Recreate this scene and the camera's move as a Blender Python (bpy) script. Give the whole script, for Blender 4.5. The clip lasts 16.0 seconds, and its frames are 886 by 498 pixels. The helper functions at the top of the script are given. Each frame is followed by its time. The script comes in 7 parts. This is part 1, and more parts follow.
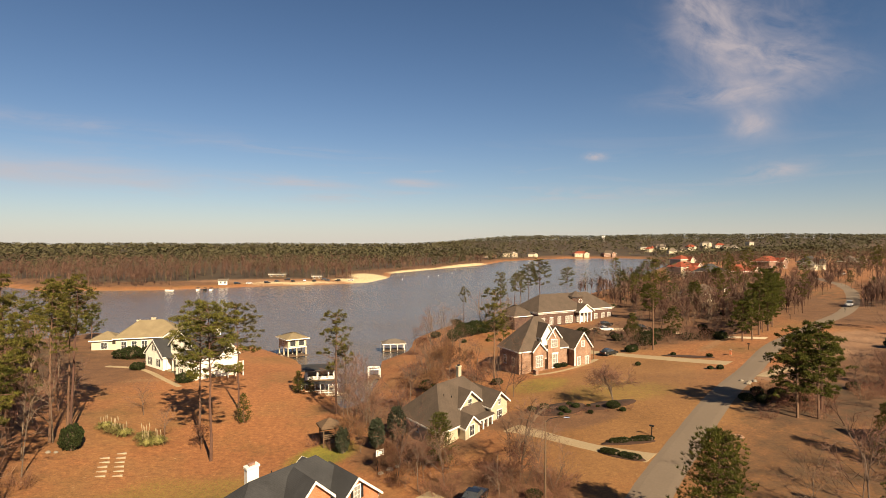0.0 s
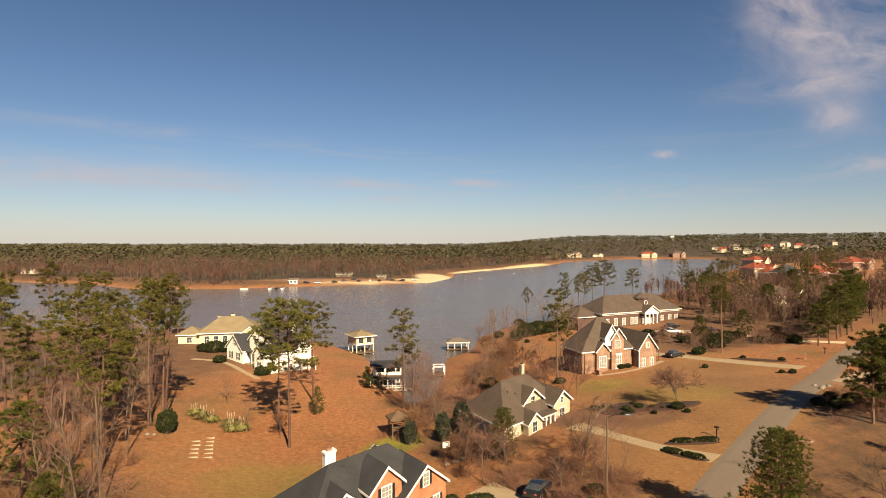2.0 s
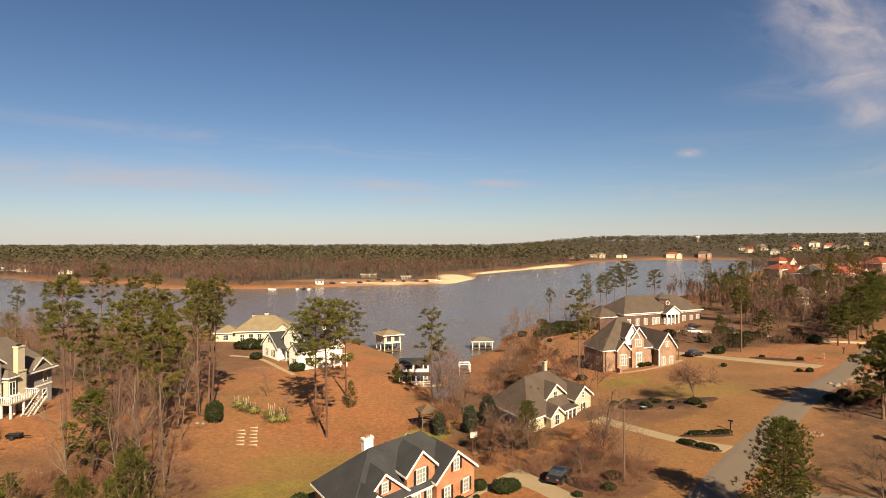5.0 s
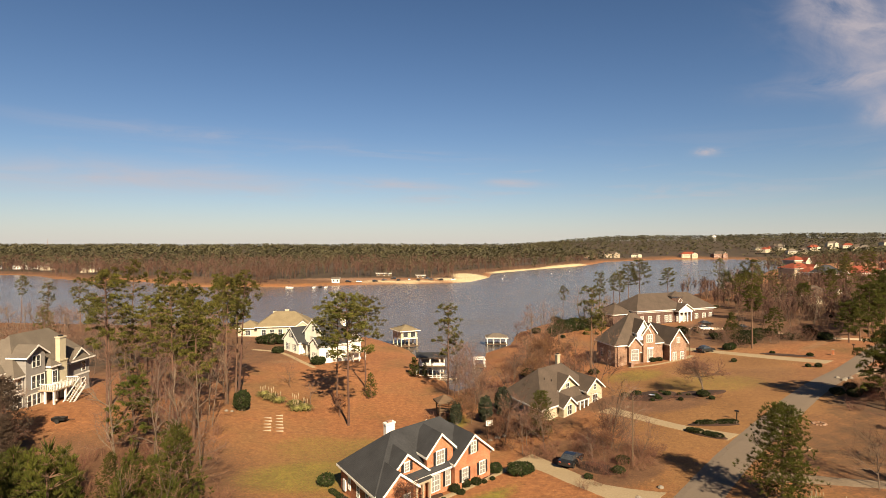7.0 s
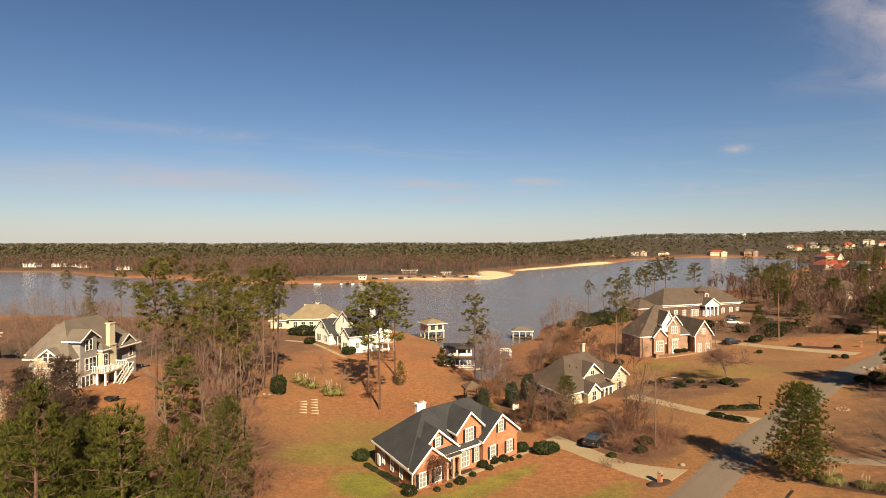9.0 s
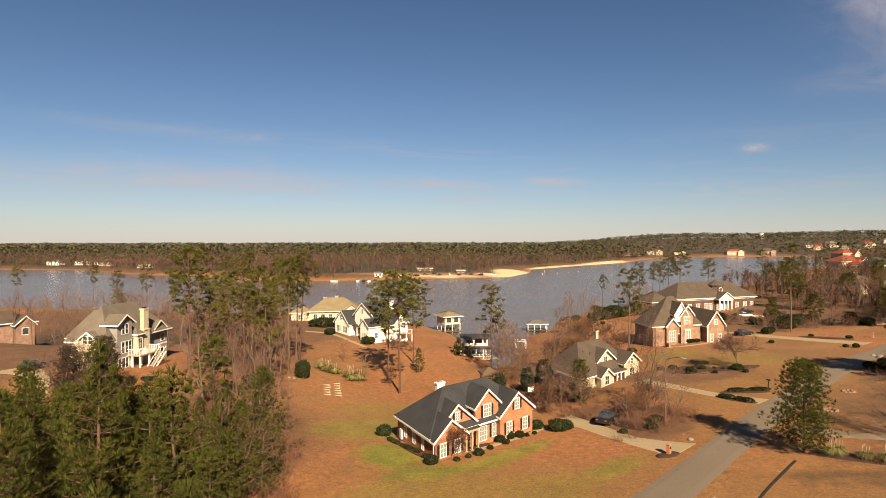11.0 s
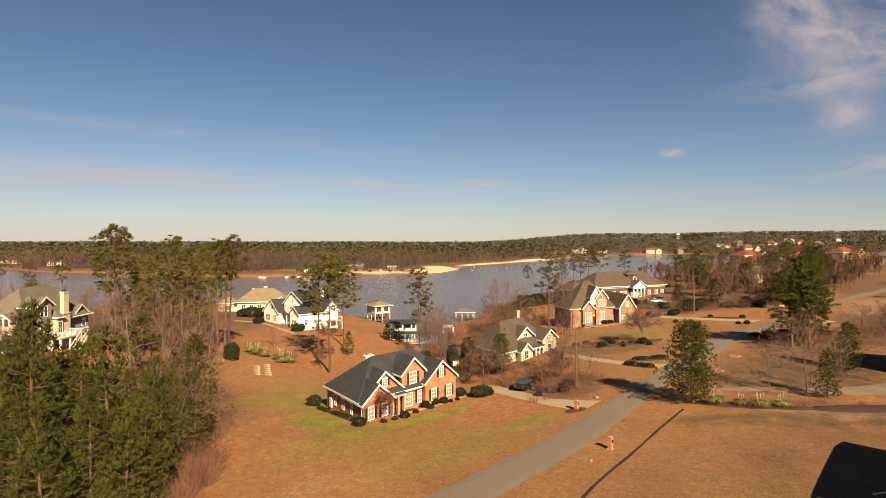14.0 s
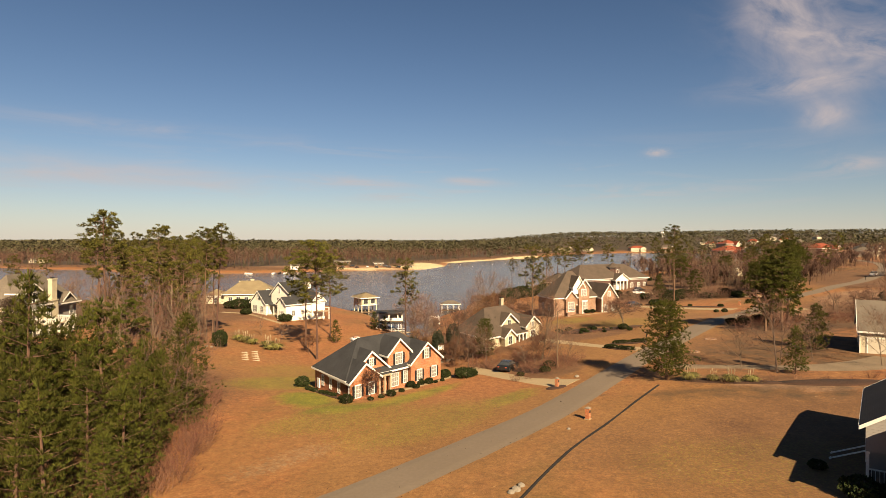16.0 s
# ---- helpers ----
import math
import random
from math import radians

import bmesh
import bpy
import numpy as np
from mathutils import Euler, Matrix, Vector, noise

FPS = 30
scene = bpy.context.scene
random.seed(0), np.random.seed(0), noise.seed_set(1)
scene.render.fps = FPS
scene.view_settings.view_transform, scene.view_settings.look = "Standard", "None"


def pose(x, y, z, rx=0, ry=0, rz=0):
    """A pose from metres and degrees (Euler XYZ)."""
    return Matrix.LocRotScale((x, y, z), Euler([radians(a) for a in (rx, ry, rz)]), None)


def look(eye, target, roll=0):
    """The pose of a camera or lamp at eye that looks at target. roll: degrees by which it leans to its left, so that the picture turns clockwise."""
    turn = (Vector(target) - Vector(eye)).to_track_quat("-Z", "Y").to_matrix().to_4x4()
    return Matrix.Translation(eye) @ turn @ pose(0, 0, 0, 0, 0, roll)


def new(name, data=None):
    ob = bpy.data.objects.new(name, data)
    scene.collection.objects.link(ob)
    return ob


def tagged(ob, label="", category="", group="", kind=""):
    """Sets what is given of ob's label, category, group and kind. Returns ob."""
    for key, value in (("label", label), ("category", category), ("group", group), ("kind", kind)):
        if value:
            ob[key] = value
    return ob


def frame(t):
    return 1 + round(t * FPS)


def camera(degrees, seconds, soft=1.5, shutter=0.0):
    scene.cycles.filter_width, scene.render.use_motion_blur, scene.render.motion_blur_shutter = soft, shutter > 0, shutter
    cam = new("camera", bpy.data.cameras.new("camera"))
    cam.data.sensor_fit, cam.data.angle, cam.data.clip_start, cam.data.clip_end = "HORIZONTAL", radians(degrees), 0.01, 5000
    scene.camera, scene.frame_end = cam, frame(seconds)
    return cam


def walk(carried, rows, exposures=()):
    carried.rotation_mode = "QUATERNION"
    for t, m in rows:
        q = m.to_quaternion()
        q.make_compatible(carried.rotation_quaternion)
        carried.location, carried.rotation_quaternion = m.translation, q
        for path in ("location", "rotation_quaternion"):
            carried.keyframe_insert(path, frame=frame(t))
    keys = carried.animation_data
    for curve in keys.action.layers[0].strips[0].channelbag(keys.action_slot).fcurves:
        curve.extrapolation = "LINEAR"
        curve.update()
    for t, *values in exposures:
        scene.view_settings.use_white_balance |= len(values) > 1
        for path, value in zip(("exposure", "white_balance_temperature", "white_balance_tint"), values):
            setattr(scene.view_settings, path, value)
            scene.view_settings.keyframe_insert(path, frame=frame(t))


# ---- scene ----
cam = camera(73.49, 16.0, soft=0.6)
# seconds, x, y, z, tilt, lean, turn
PATH = [
    (0.0, -0.00, 0.01, 33.01, 89.416, -0.117, -5.390),
    (0.5, -0.09, -0.81, 33.08, 89.416, -0.089, -3.998),
    (1.0, -0.21, -1.59, 33.09, 89.426, -0.061, -1.826),
    (1.5, -0.36, -2.43, 33.11, 89.430, -0.051, -0.344),
    (2.0, -0.46, -3.36, 33.19, 89.436, -0.034, 0.631),
    (2.5, -0.61, -4.21, 33.27, 89.449, -0.018, 1.240),
    (3.0, -0.74, -5.19, 33.44, 89.455, 0.016, 1.688),
    (3.5, -0.85, -6.10, 33.59, 89.462, 0.035, 2.011),
    (4.0, -0.97, -7.05, 33.67, 89.468, 0.053, 2.285),
    (6.5, -1.36, -12.58, 33.40, 89.496, 0.007, 3.710),
    (7.0, -1.45, -13.52, 33.18, 89.454, -0.005, 4.123),
    (7.5, -1.55, -14.34, 32.90, 89.422, 0.011, 4.551),
    (8.0, -1.59, -15.21, 32.53, 89.389, 0.039, 5.177),
    (8.5, -1.67, -16.15, 32.16, 89.372, 0.068, 5.833),
    (9.0, -1.70, -17.14, 31.75, 89.365, 0.090, 6.506),
    (11.5, -1.86, -22.23, 29.34, 89.379, 0.095, 7.937),
    (12.0, -1.60, -23.15, 28.79, 89.368, 0.108, 7.725),
    (12.5, -1.26, -23.73, 28.21, 89.361, 0.112, 6.410),
    (13.0, -0.99, -24.31, 27.69, 89.386, 0.065, 4.488),
    (13.5, -0.83, -25.08, 27.22, 89.377, 0.010, 2.448),
    (14.0, -0.77, -25.85, 26.69, 89.373, -0.029, 1.304),
    (14.5, -0.72, -26.53, 26.17, 89.360, -0.037, 0.697),
    (15.0, -0.60, -27.02, 25.65, 89.344, -0.056, 0.390),
    (15.5, -0.60, -27.53, 25.12, 89.311, -0.057, 0.151),
    (16.0, -0.50, -28.17, 24.60, 89.273, -0.044, 0.019),
]
# seconds, stops, kelvin, tint: the white balance drifts from cool to warm
BALANCE = [(0.0, 1.55, 6520, 10), (3.0, 1.55, 6400, 10), (7.0, 1.55, 6290, 10), (9.0, 1.55, 6310, 10), (12.5, 1.55, 6600, 10), (16.0, 1.55, 6880, 10)]
walk(cam, [(r[0], pose(*r[1:])) for r in PATH], BALANCE)
# ---------------------------------------------------------------- world, sun
SUN_TURN, SUN_RISE = radians(-67.5), radians(33.0)      # the sun stands behind the camera, to its right
sun_to = Vector((math.cos(SUN_TURN) * math.cos(SUN_RISE), math.sin(SUN_TURN) * math.cos(SUN_RISE), math.sin(SUN_RISE)))
sun = new("sun", bpy.data.lights.new("sun", "SUN"))
sun.data.energy, sun.data.angle, sun.data.color = 4.8, radians(0.53), (1.0, 0.775, 0.51)
sun.matrix_world = look((0, 0, 300), Vector((0, 0, 300)) - sun_to)

world = bpy.data.worlds.new("sky")
scene.world = world
world.use_nodes = True
wn, wl = world.node_tree.nodes, world.node_tree.links
wn.clear()
w_out, w_bg, sky = wn.new("ShaderNodeOutputWorld"), wn.new("ShaderNodeBackground"), wn.new("ShaderNodeTexSky")
sky.sky_type, sky.sun_disc = "NISHITA", False
sky.sun_elevation, sky.sun_rotation = SUN_RISE, math.pi / 2 - SUN_TURN
sky.altitude, sky.air_density, sky.dust_density, sky.ozone_density = 100, 1.0, 0.2, 2.0
w_bg.inputs["Strength"].default_value = 0.05
wl.new(w_bg.outputs[0], w_out.inputs[0])


def wnode(kind, **inputs):
    n = wn.new(kind)
    for k, v in inputs.items():
        s = n.inputs[int(k[1:])]
        if hasattr(v, "outputs"):
            wl.new(v.outputs[0], s)
        elif isinstance(v, bpy.types.NodeSocket):
            wl.new(v, s)
        else:
            s.default_value = v
    return n


def wmath(op, a, b=0.0, c=0.0):
    n = wnode("ShaderNodeMath", _0=a, _1=b, _2=c)
    n.operation = op
    return n


# thin cirrus: streaky noise over the bearing and the height of the view
w_dir = wn.new("ShaderNodeTexCoord")
w_sep = wnode("ShaderNodeSeparateXYZ", _0=w_dir.outputs["Generated"])
w_az = wmath("ARCTAN2", w_sep.outputs[0], w_sep.outputs[1])     # 0 ahead, growing to the right
w_el = wmath("ARCSINE", w_sep.outputs[2])


def cloud(az, el, wide, high, tilt, scale, stretch, low, top, seed, slant=0.0):
    """One bank of cloud: noise inside a soft oval round a bearing and a height (radians). tilt: its fall to the right; slant: how a tall plume leans."""
    da, de = wmath("SUBTRACT", w_az, az), wmath("SUBTRACT", w_el, el)
    if slant:
        da = wmath("MULTIPLY_ADD", de, slant, da)
    de = wmath("MULTIPLY_ADD", da, -tilt, de)
    ra, re = wmath("DIVIDE", da, wide), wmath("DIVIDE", de, high)
    r2 = wmath("ADD", wmath("MULTIPLY", ra, ra), wmath("MULTIPLY", re, re))
    oval = wmath("EXPONENT", wmath("MULTIPLY", r2, -1.0))
    uv = wnode("ShaderNodeCombineXYZ", _0=wmath("MULTIPLY", da, scale), _1=wmath("MULTIPLY", de, scale * stretch), _2=seed)
    n = wn.new("ShaderNodeTexNoise")
    n.inputs["Scale"].default_value, n.inputs["Detail"].default_value, n.inputs["Roughness"].default_value = 1.0, 8, 0.62
    n.inputs["Distortion"].default_value = 0.6
    wl.new(uv.outputs[0], n.inputs["Vector"])
    cut = wnode("ShaderNodeMapRange", _0=n.outputs["Fac"], _1=low, _2=top, _3=0.0, _4=1.0)
    return wmath("MULTIPLY", cut, oval)


CLOUDS = [cloud(0.508, 0.335, 0.042, 0.13, 0.0, 15.0, 0.8, 0.26, 0.62, 1.3, 0.42), cloud(0.560, 0.300, 0.11, 0.085, -0.3, 13.0, 1.6, 0.40, 0.95, 7.7),
          cloud(0.605, 0.268, 0.085, 0.026, -0.28, 16.0, 2.2, 0.26, 0.70, 4.9), cloud(0.545, 0.222, 0.10, 0.018, 0.0, 12.0, 3.0, 0.34, 0.80, 3.7),
          cloud(0.571, 0.176, 0.026, 0.017, 0.0, 26.0, 1.3, 0.22, 0.62, 3.1), cloud(0.345, 0.14, 0.016, 0.006, 0.0, 60.0, 2.0, 0.25, 0.6, 2.2),
          cloud(-0.47, 0.168, 0.21, 0.011, -0.03, 6.0, 9.0, 0.36, 1.05, 4.4), cloud(-0.17, 0.150, 0.16, 0.007, -0.05, 8.0, 10.0, 0.40, 1.05, 5.2), cloud(-0.58, 0.098, 0.26, 0.020, 0.0, 5.0, 6.0, 0.26, 0.66, 9.1),
          cloud(0.047, 0.100, 0.05, 0.006, -0.05, 14.0, 6.0, 0.28, 0.62, 5.6), cloud(-0.15, 0.098, 0.09, 0.008, -0.06, 10.0, 8.0, 0.30, 0.66, 2.9), cloud(-0.08, 0.075, 0.06, 0.006, 0.0, 12.0, 6.0, 0.34, 0.70, 6.6),
          cloud(0.60, 0.105, 0.05, 0.012, 0.1, 18.0, 3.0, 0.34, 0.75, 8.8), cloud(0.30, 0.080, 0.12, 0.012, 0.0, 11.0, 4.0, 0.46, 0.80, 8.1), cloud(0.0, 0.10, 0.9, 0.05, 0.0, 4.0, 8.0, 0.52, 0.95, 6.2)]
w_sum = CLOUDS[0]
for c in CLOUDS[1:]:
    w_sum = wmath("ADD", w_sum, c)
w_sum = wmath("MINIMUM", wmath("MULTIPLY", w_sum, 0.72), 0.75)
w_mix = wn.new("ShaderNodeMix")
w_mix.data_type = "RGBA"
wl.new(w_sum.outputs[0], w_mix.inputs["Factor"])
# the blue deepens towards the zenith
w_deep = wnode("ShaderNodeMapRange", _0=w_el, _1=0.02, _2=0.42, _3=0.0, _4=1.0)
w_tint = wn.new("ShaderNodeMix")
w_tint.data_type = "RGBA"
wl.new(w_deep.outputs[0], w_tint.inputs["Factor"])
w_tint.inputs["A"].default_value, w_tint.inputs["B"].default_value = (0.454, 0.480, 0.543, 1), (0.322, 0.372, 0.431, 1)
w_blue = wn.new("ShaderNodeMix")
w_blue.data_type, w_blue.blend_type = "RGBA", "MULTIPLY"
w_blue.inputs["Factor"].default_value = 1.0
wl.new(sky.outputs[0], w_blue.inputs["A"])
# above the view the whole sky is dimmed, to deepen shadows on the ground
w_zen = wnode("ShaderNodeMapRange", _0=w_el, _1=0.38, _2=1.5, _3=1.0, _4=0.55)
w_dim = wn.new("ShaderNodeMix")
w_dim.data_type, w_dim.blend_type = "RGBA", "MULTIPLY"
w_dim.inputs["Factor"].default_value = 1.0
wl.new(w_tint.outputs["Result"], w_dim.inputs["A"])
wl.new(w_zen.outputs[0], w_dim.inputs["B"])
wl.new(w_dim.outputs["Result"], w_blue.inputs["B"])
wl.new(w_blue.outputs["Result"], w_mix.inputs["A"])
w_mix.inputs["B"].default_value = (4.040, 3.448, 3.399, 1)
# pale haze low over the horizon
w_haze = wmath("MULTIPLY", wmath("EXPONENT", wmath("DIVIDE", wmath("MAXIMUM", w_el, 0.0), -0.042)), 0.66)
w_low = wn.new("ShaderNodeMix")
w_low.data_type = "RGBA"
wl.new(w_haze.outputs[0], w_low.inputs["Factor"])
wl.new(w_mix.outputs["Result"], w_low.inputs["A"])
w_low.inputs["B"].default_value = (4.668, 4.163, 3.820, 1)
wl.new(w_low.outputs["Result"], w_bg.inputs["Color"])
# ---------------------------------------------------------------- materials
def material(name, colours, scale=1.0, rough=0.8, bump=0.0, fine=12.0, metal=0.0, spec=0.4, spread=0.0, coord="Object", stretch=(1, 1, 1), transmit=0.0):
    """Two-scale mottled material. colours: two or three base colours from dark to light; spread: how much single objects differ."""
    m = bpy.data.materials.new(name)
    m.use_nodes = True
    n, l = m.node_tree.nodes, m.node_tree.links
    b = n["Principled BSDF"]
    b.inputs["Roughness"].default_value, b.inputs["Metallic"].default_value, b.inputs["Specular IOR Level"].default_value = rough, metal, spec
    tc, mp = n.new("ShaderNodeTexCoord"), n.new("ShaderNodeMapping")
    mp.inputs["Scale"].default_value = stretch
    l.new(tc.outputs[coord], mp.inputs["Vector"])
    big, small = n.new("ShaderNodeTexNoise"), n.new("ShaderNodeTexNoise")
    for t, s, d in ((big, scale, 4), (small, scale * fine, 6)):
        t.inputs["Scale"].default_value, t.inputs["Detail"].default_value = s, d
        l.new(mp.outputs[0], t.inputs["Vector"])
    mix = n.new("ShaderNodeMath")
    mix.operation = "MULTIPLY_ADD"
    l.new(small.outputs["Fac"], mix.inputs[0])
    mix.inputs[1].default_value = 0.55
    half = n.new("ShaderNodeMath")
    half.operation = "MULTIPLY"
    half.inputs[1].default_value = 0.45
    l.new(big.outputs["Fac"], half.inputs[0])
    l.new(half.outputs[0], mix.inputs[2])
    ramp = n.new("ShaderNodeValToRGB")
    l.new(mix.outputs[0], ramp.inputs[0])
    e = ramp.color_ramp.elements
    while len(e) < len(colours):
        e.new(0.5)
    for i, c in enumerate(colours):
        e[i].position = 0.34 + 0.32 * i / (len(colours) - 1)
        e[i].color = (*c, 1)
    out = ramp.outputs[0]
    if spread:
        info, hsv = n.new("ShaderNodeObjectInfo"), n.new("ShaderNodeHueSaturation")
        v = n.new("ShaderNodeMapRange")
        v.inputs[3].default_value, v.inputs[4].default_value = 1 - spread, 1 + spread
        l.new(info.outputs["Random"], v.inputs[0])
        l.new(v.outputs[0], hsv.inputs["Value"])
        h = n.new("ShaderNodeMapRange")
        h.inputs[3].default_value, h.inputs[4].default_value = 0.5 - spread * 0.05, 0.5 + spread * 0.05
        l.new(info.outputs["Random"], h.inputs[0])
        l.new(h.outputs[0], hsv.inputs["Hue"])
        l.new(out, hsv.inputs["Color"])
        out = hsv.outputs[0]
    l.new(out, b.inputs["Base Color"])
    if bump:
        bp = n.new("ShaderNodeBump")
        bp.inputs["Strength"].default_value, bp.inputs["Distance"].default_value = bump, 0.05
        l.new(small.outputs["Fac"], bp.inputs["Height"])
        l.new(bp.outputs[0], b.inputs["Normal"])
    if transmit:
        b.inputs["Transmission Weight"].default_value = transmit
    return m


def islands(m, amount=0.35, hue=0.02):
    """Lets single leaves and twigs of a joined mesh differ in brightness and hue."""
    n, l = m.node_tree.nodes, m.node_tree.links
    b = n["Principled BSDF"]
    src = b.inputs["Base Color"].links[0].from_socket
    g, hsv, v, h = n.new("ShaderNodeNewGeometry"), n.new("ShaderNodeHueSaturation"), n.new("ShaderNodeMapRange"), n.new("ShaderNodeMapRange")
    v.inputs[3].default_value, v.inputs[4].default_value = 1 - amount, 1 + amount
    h.inputs[3].default_value, h.inputs[4].default_value = 0.5 - hue, 0.5 + hue
    l.new(g.outputs["Random Per Island"], v.inputs[0])
    l.new(g.outputs["Random Per Island"], h.inputs[0])
    l.new(v.outputs[0], hsv.inputs["Value"])
    l.new(h.outputs[0], hsv.inputs["Hue"])
    l.new(src, hsv.inputs["Color"])
    l.new(hsv.outputs[0], b.inputs["Base Color"])
    return m


def brick_material(name, c1, c2, mortar):
    m = bpy.data.materials.new(name)
    m.use_nodes = True
    n, l = m.node_tree.nodes, m.node_tree.links
    b = n["Principled BSDF"]
    b.inputs["Roughness"].default_value = 0.88
    tc, sep, com, add = n.new("ShaderNodeTexCoord"), n.new("ShaderNodeSeparateXYZ"), n.new("ShaderNodeCombineXYZ"), n.new("ShaderNodeMath")
    l.new(tc.outputs["Object"], sep.inputs[0])
    l.new(sep.outputs[0], add.inputs[0])
    l.new(sep.outputs[1], add.inputs[1])
    l.new(add.outputs[0], com.inputs[0])
    l.new(sep.outputs[2], com.inputs[1])
    t = n.new("ShaderNodeTexBrick")
    t.inputs["Color1"].default_value, t.inputs["Color2"].default_value, t.inputs["Mortar"].default_value = (*c1, 1), (*c2, 1), (*mortar, 1)
    t.inputs["Scale"].default_value, t.inputs["Brick Width"].default_value, t.inputs["Row Height"].default_value, t.inputs["Mortar Size"].default_value = 1.0, 0.21, 0.075, 0.008
    l.new(com.outputs[0], t.inputs["Vector"])
    noise_t = n.new("ShaderNodeTexNoise")
    noise_t.inputs["Scale"].default_value, noise_t.inputs["Detail"].default_value = 0.8, 8
    l.new(tc.outputs["Object"], noise_t.inputs["Vector"])
    hsv, v = n.new("ShaderNodeHueSaturation"), n.new("ShaderNodeMapRange")
    v.inputs[1].default_value, v.inputs[2].default_value, v.inputs[3].default_value, v.inputs[4].default_value = 0.3, 0.7, 0.72, 1.25
    l.new(noise_t.outputs["Fac"], v.inputs[0])
    l.new(v.outputs[0], hsv.inputs["Value"])
    l.new(t.outputs["Color"], hsv.inputs["Color"])
    l.new(hsv.outputs[0], b.inputs["Base Color"])
    bp = n.new("ShaderNodeBump")
    bp.inputs["Strength"].default_value, bp.inputs["Distance"].default_value = 0.5, 0.01
    bp.invert = True
    l.new(t.outputs["Fac"], bp.inputs["Height"])
    l.new(bp.outputs[0], b.inputs["Normal"])
    return m


def shingle_material(name, dark, light):
    """Asphalt shingles: courses by height, tabs by noise, weather streaks."""
    m = material(name, (dark, light), scale=0.5, rough=0.9, fine=16.0, bump=0.3)
    n, l = m.node_tree.nodes, m.node_tree.links
    b = n["Principled BSDF"]
    src = b.inputs["Base Color"].links[0].from_socket
    tc, sep = n.new("ShaderNodeTexCoord"), n.new("ShaderNodeSeparateXYZ")
    l.new(tc.outputs["Object"], sep.inputs[0])
    saw = n.new("ShaderNodeMath")
    saw.operation = "MULTIPLY"
    saw.inputs[1].default_value = 10.0
    l.new(sep.outputs[2], saw.inputs[0])
    fr = n.new("ShaderNodeMath")
    fr.operation = "FRACT"
    l.new(saw.outputs[0], fr.inputs[0])
    v, hsv = n.new("ShaderNodeMapRange"), n.new("ShaderNodeHueSaturation")
    v.inputs[3].default_value, v.inputs[4].default_value = 0.78, 1.1
    l.new(fr.outputs[0], v.inputs[0])
    l.new(v.outputs[0], hsv.inputs["Value"])
    l.new(src, hsv.inputs["Color"])
    l.new(hsv.outputs[0], b.inputs["Base Color"])
    return m


def siding_material(name, c, lap=0.2):
    m = material(name, (tuple(x * 0.88 for x in c), c), scale=0.7, rough=0.65, fine=9.0)
    n, l = m.node_tree.nodes, m.node_tree.links
    b = n["Principled BSDF"]
    tc, sep = n.new("ShaderNodeTexCoord"), n.new("ShaderNodeSeparateXYZ")
    l.new(tc.outputs["Object"], sep.inputs[0])
    k, fr, bp = n.new("ShaderNodeMath"), n.new("ShaderNodeMath"), n.new("ShaderNodeBump")
    k.operation, fr.operation = "MULTIPLY", "FRACT"
    k.inputs[1].default_value = 1 / lap
    l.new(sep.outputs[2], k.inputs[0])
    l.new(k.outputs[0], fr.inputs[0])
    bp.inputs["Strength"].default_value, bp.inputs["Distance"].default_value = 0.8, 0.03
    bp.invert = True
    l.new(fr.outputs[0], bp.inputs["Height"])
    l.new(bp.outputs[0], b.inputs["Normal"])
    return m


M = {}
M["brick_orange"] = brick_material("orange_brick", (0.362, 0.120, 0.042), (0.297, 0.087, 0.032), (0.336, 0.233, 0.149))
M["brick_red"] = brick_material("red_brick", (0.194, 0.099, 0.065), (0.152, 0.074, 0.048), (0.231, 0.189, 0.152))
M["brick_pale"] = brick_material("pale_red_brick", (0.218, 0.122, 0.073), (0.172, 0.086, 0.051), (0.264, 0.211, 0.158))
M["brick_dark"] = brick_material("dark_red_brick", (0.069, 0.031, 0.020), (0.053, 0.023, 0.016), (0.107, 0.079, 0.066))
M["roof_dark"] = shingle_material("charcoal_shingles", (0.016, 0.017, 0.019), (0.037, 0.039, 0.043))
M["roof_brown"] = shingle_material("brown_shingles", (0.047, 0.036, 0.026), (0.084, 0.062, 0.047))
M["roof_grey"] = shingle_material("grey_shingles", (0.085, 0.071, 0.056), (0.139, 0.118, 0.093))
M["roof_tan"] = shingle_material("tan_shingles", (0.138, 0.109, 0.063), (0.207, 0.167, 0.098))
M["roof_red"] = shingle_material("red_tiles", (0.142, 0.028, 0.012), (0.206, 0.051, 0.024))
M["white"] = material("white_paint", ((0.595, 0.578, 0.527), (0.680, 0.671, 0.637)), scale=0.6, rough=0.5)
M["cream"] = material("cream_stucco", ((0.34, 0.290, 0.205), (0.40, 0.345, 0.250)), scale=0.5, rough=0.85, bump=0.1)
M["beige"] = material("beige_stucco", ((0.379, 0.337, 0.245), (0.441, 0.397, 0.294)), scale=0.5, rough=0.85)
M["white_siding"] = siding_material("white_siding", (0.774, 0.747, 0.646))
M["grey_siding"] = siding_material("grey_siding", (0.223, 0.212, 0.199))
M["cream_siding"] = siding_material("cream_siding", (0.441, 0.392, 0.282))
M["shutter"] = material("black_shutter", ((0.005, 0.005, 0.007), (0.014, 0.014, 0.016)), rough=0.5)
M["glass"] = material("window_glass", ((0.020, 0.025, 0.030), (0.050, 0.055, 0.060)), scale=0.9, rough=0.06, spec=0.9)
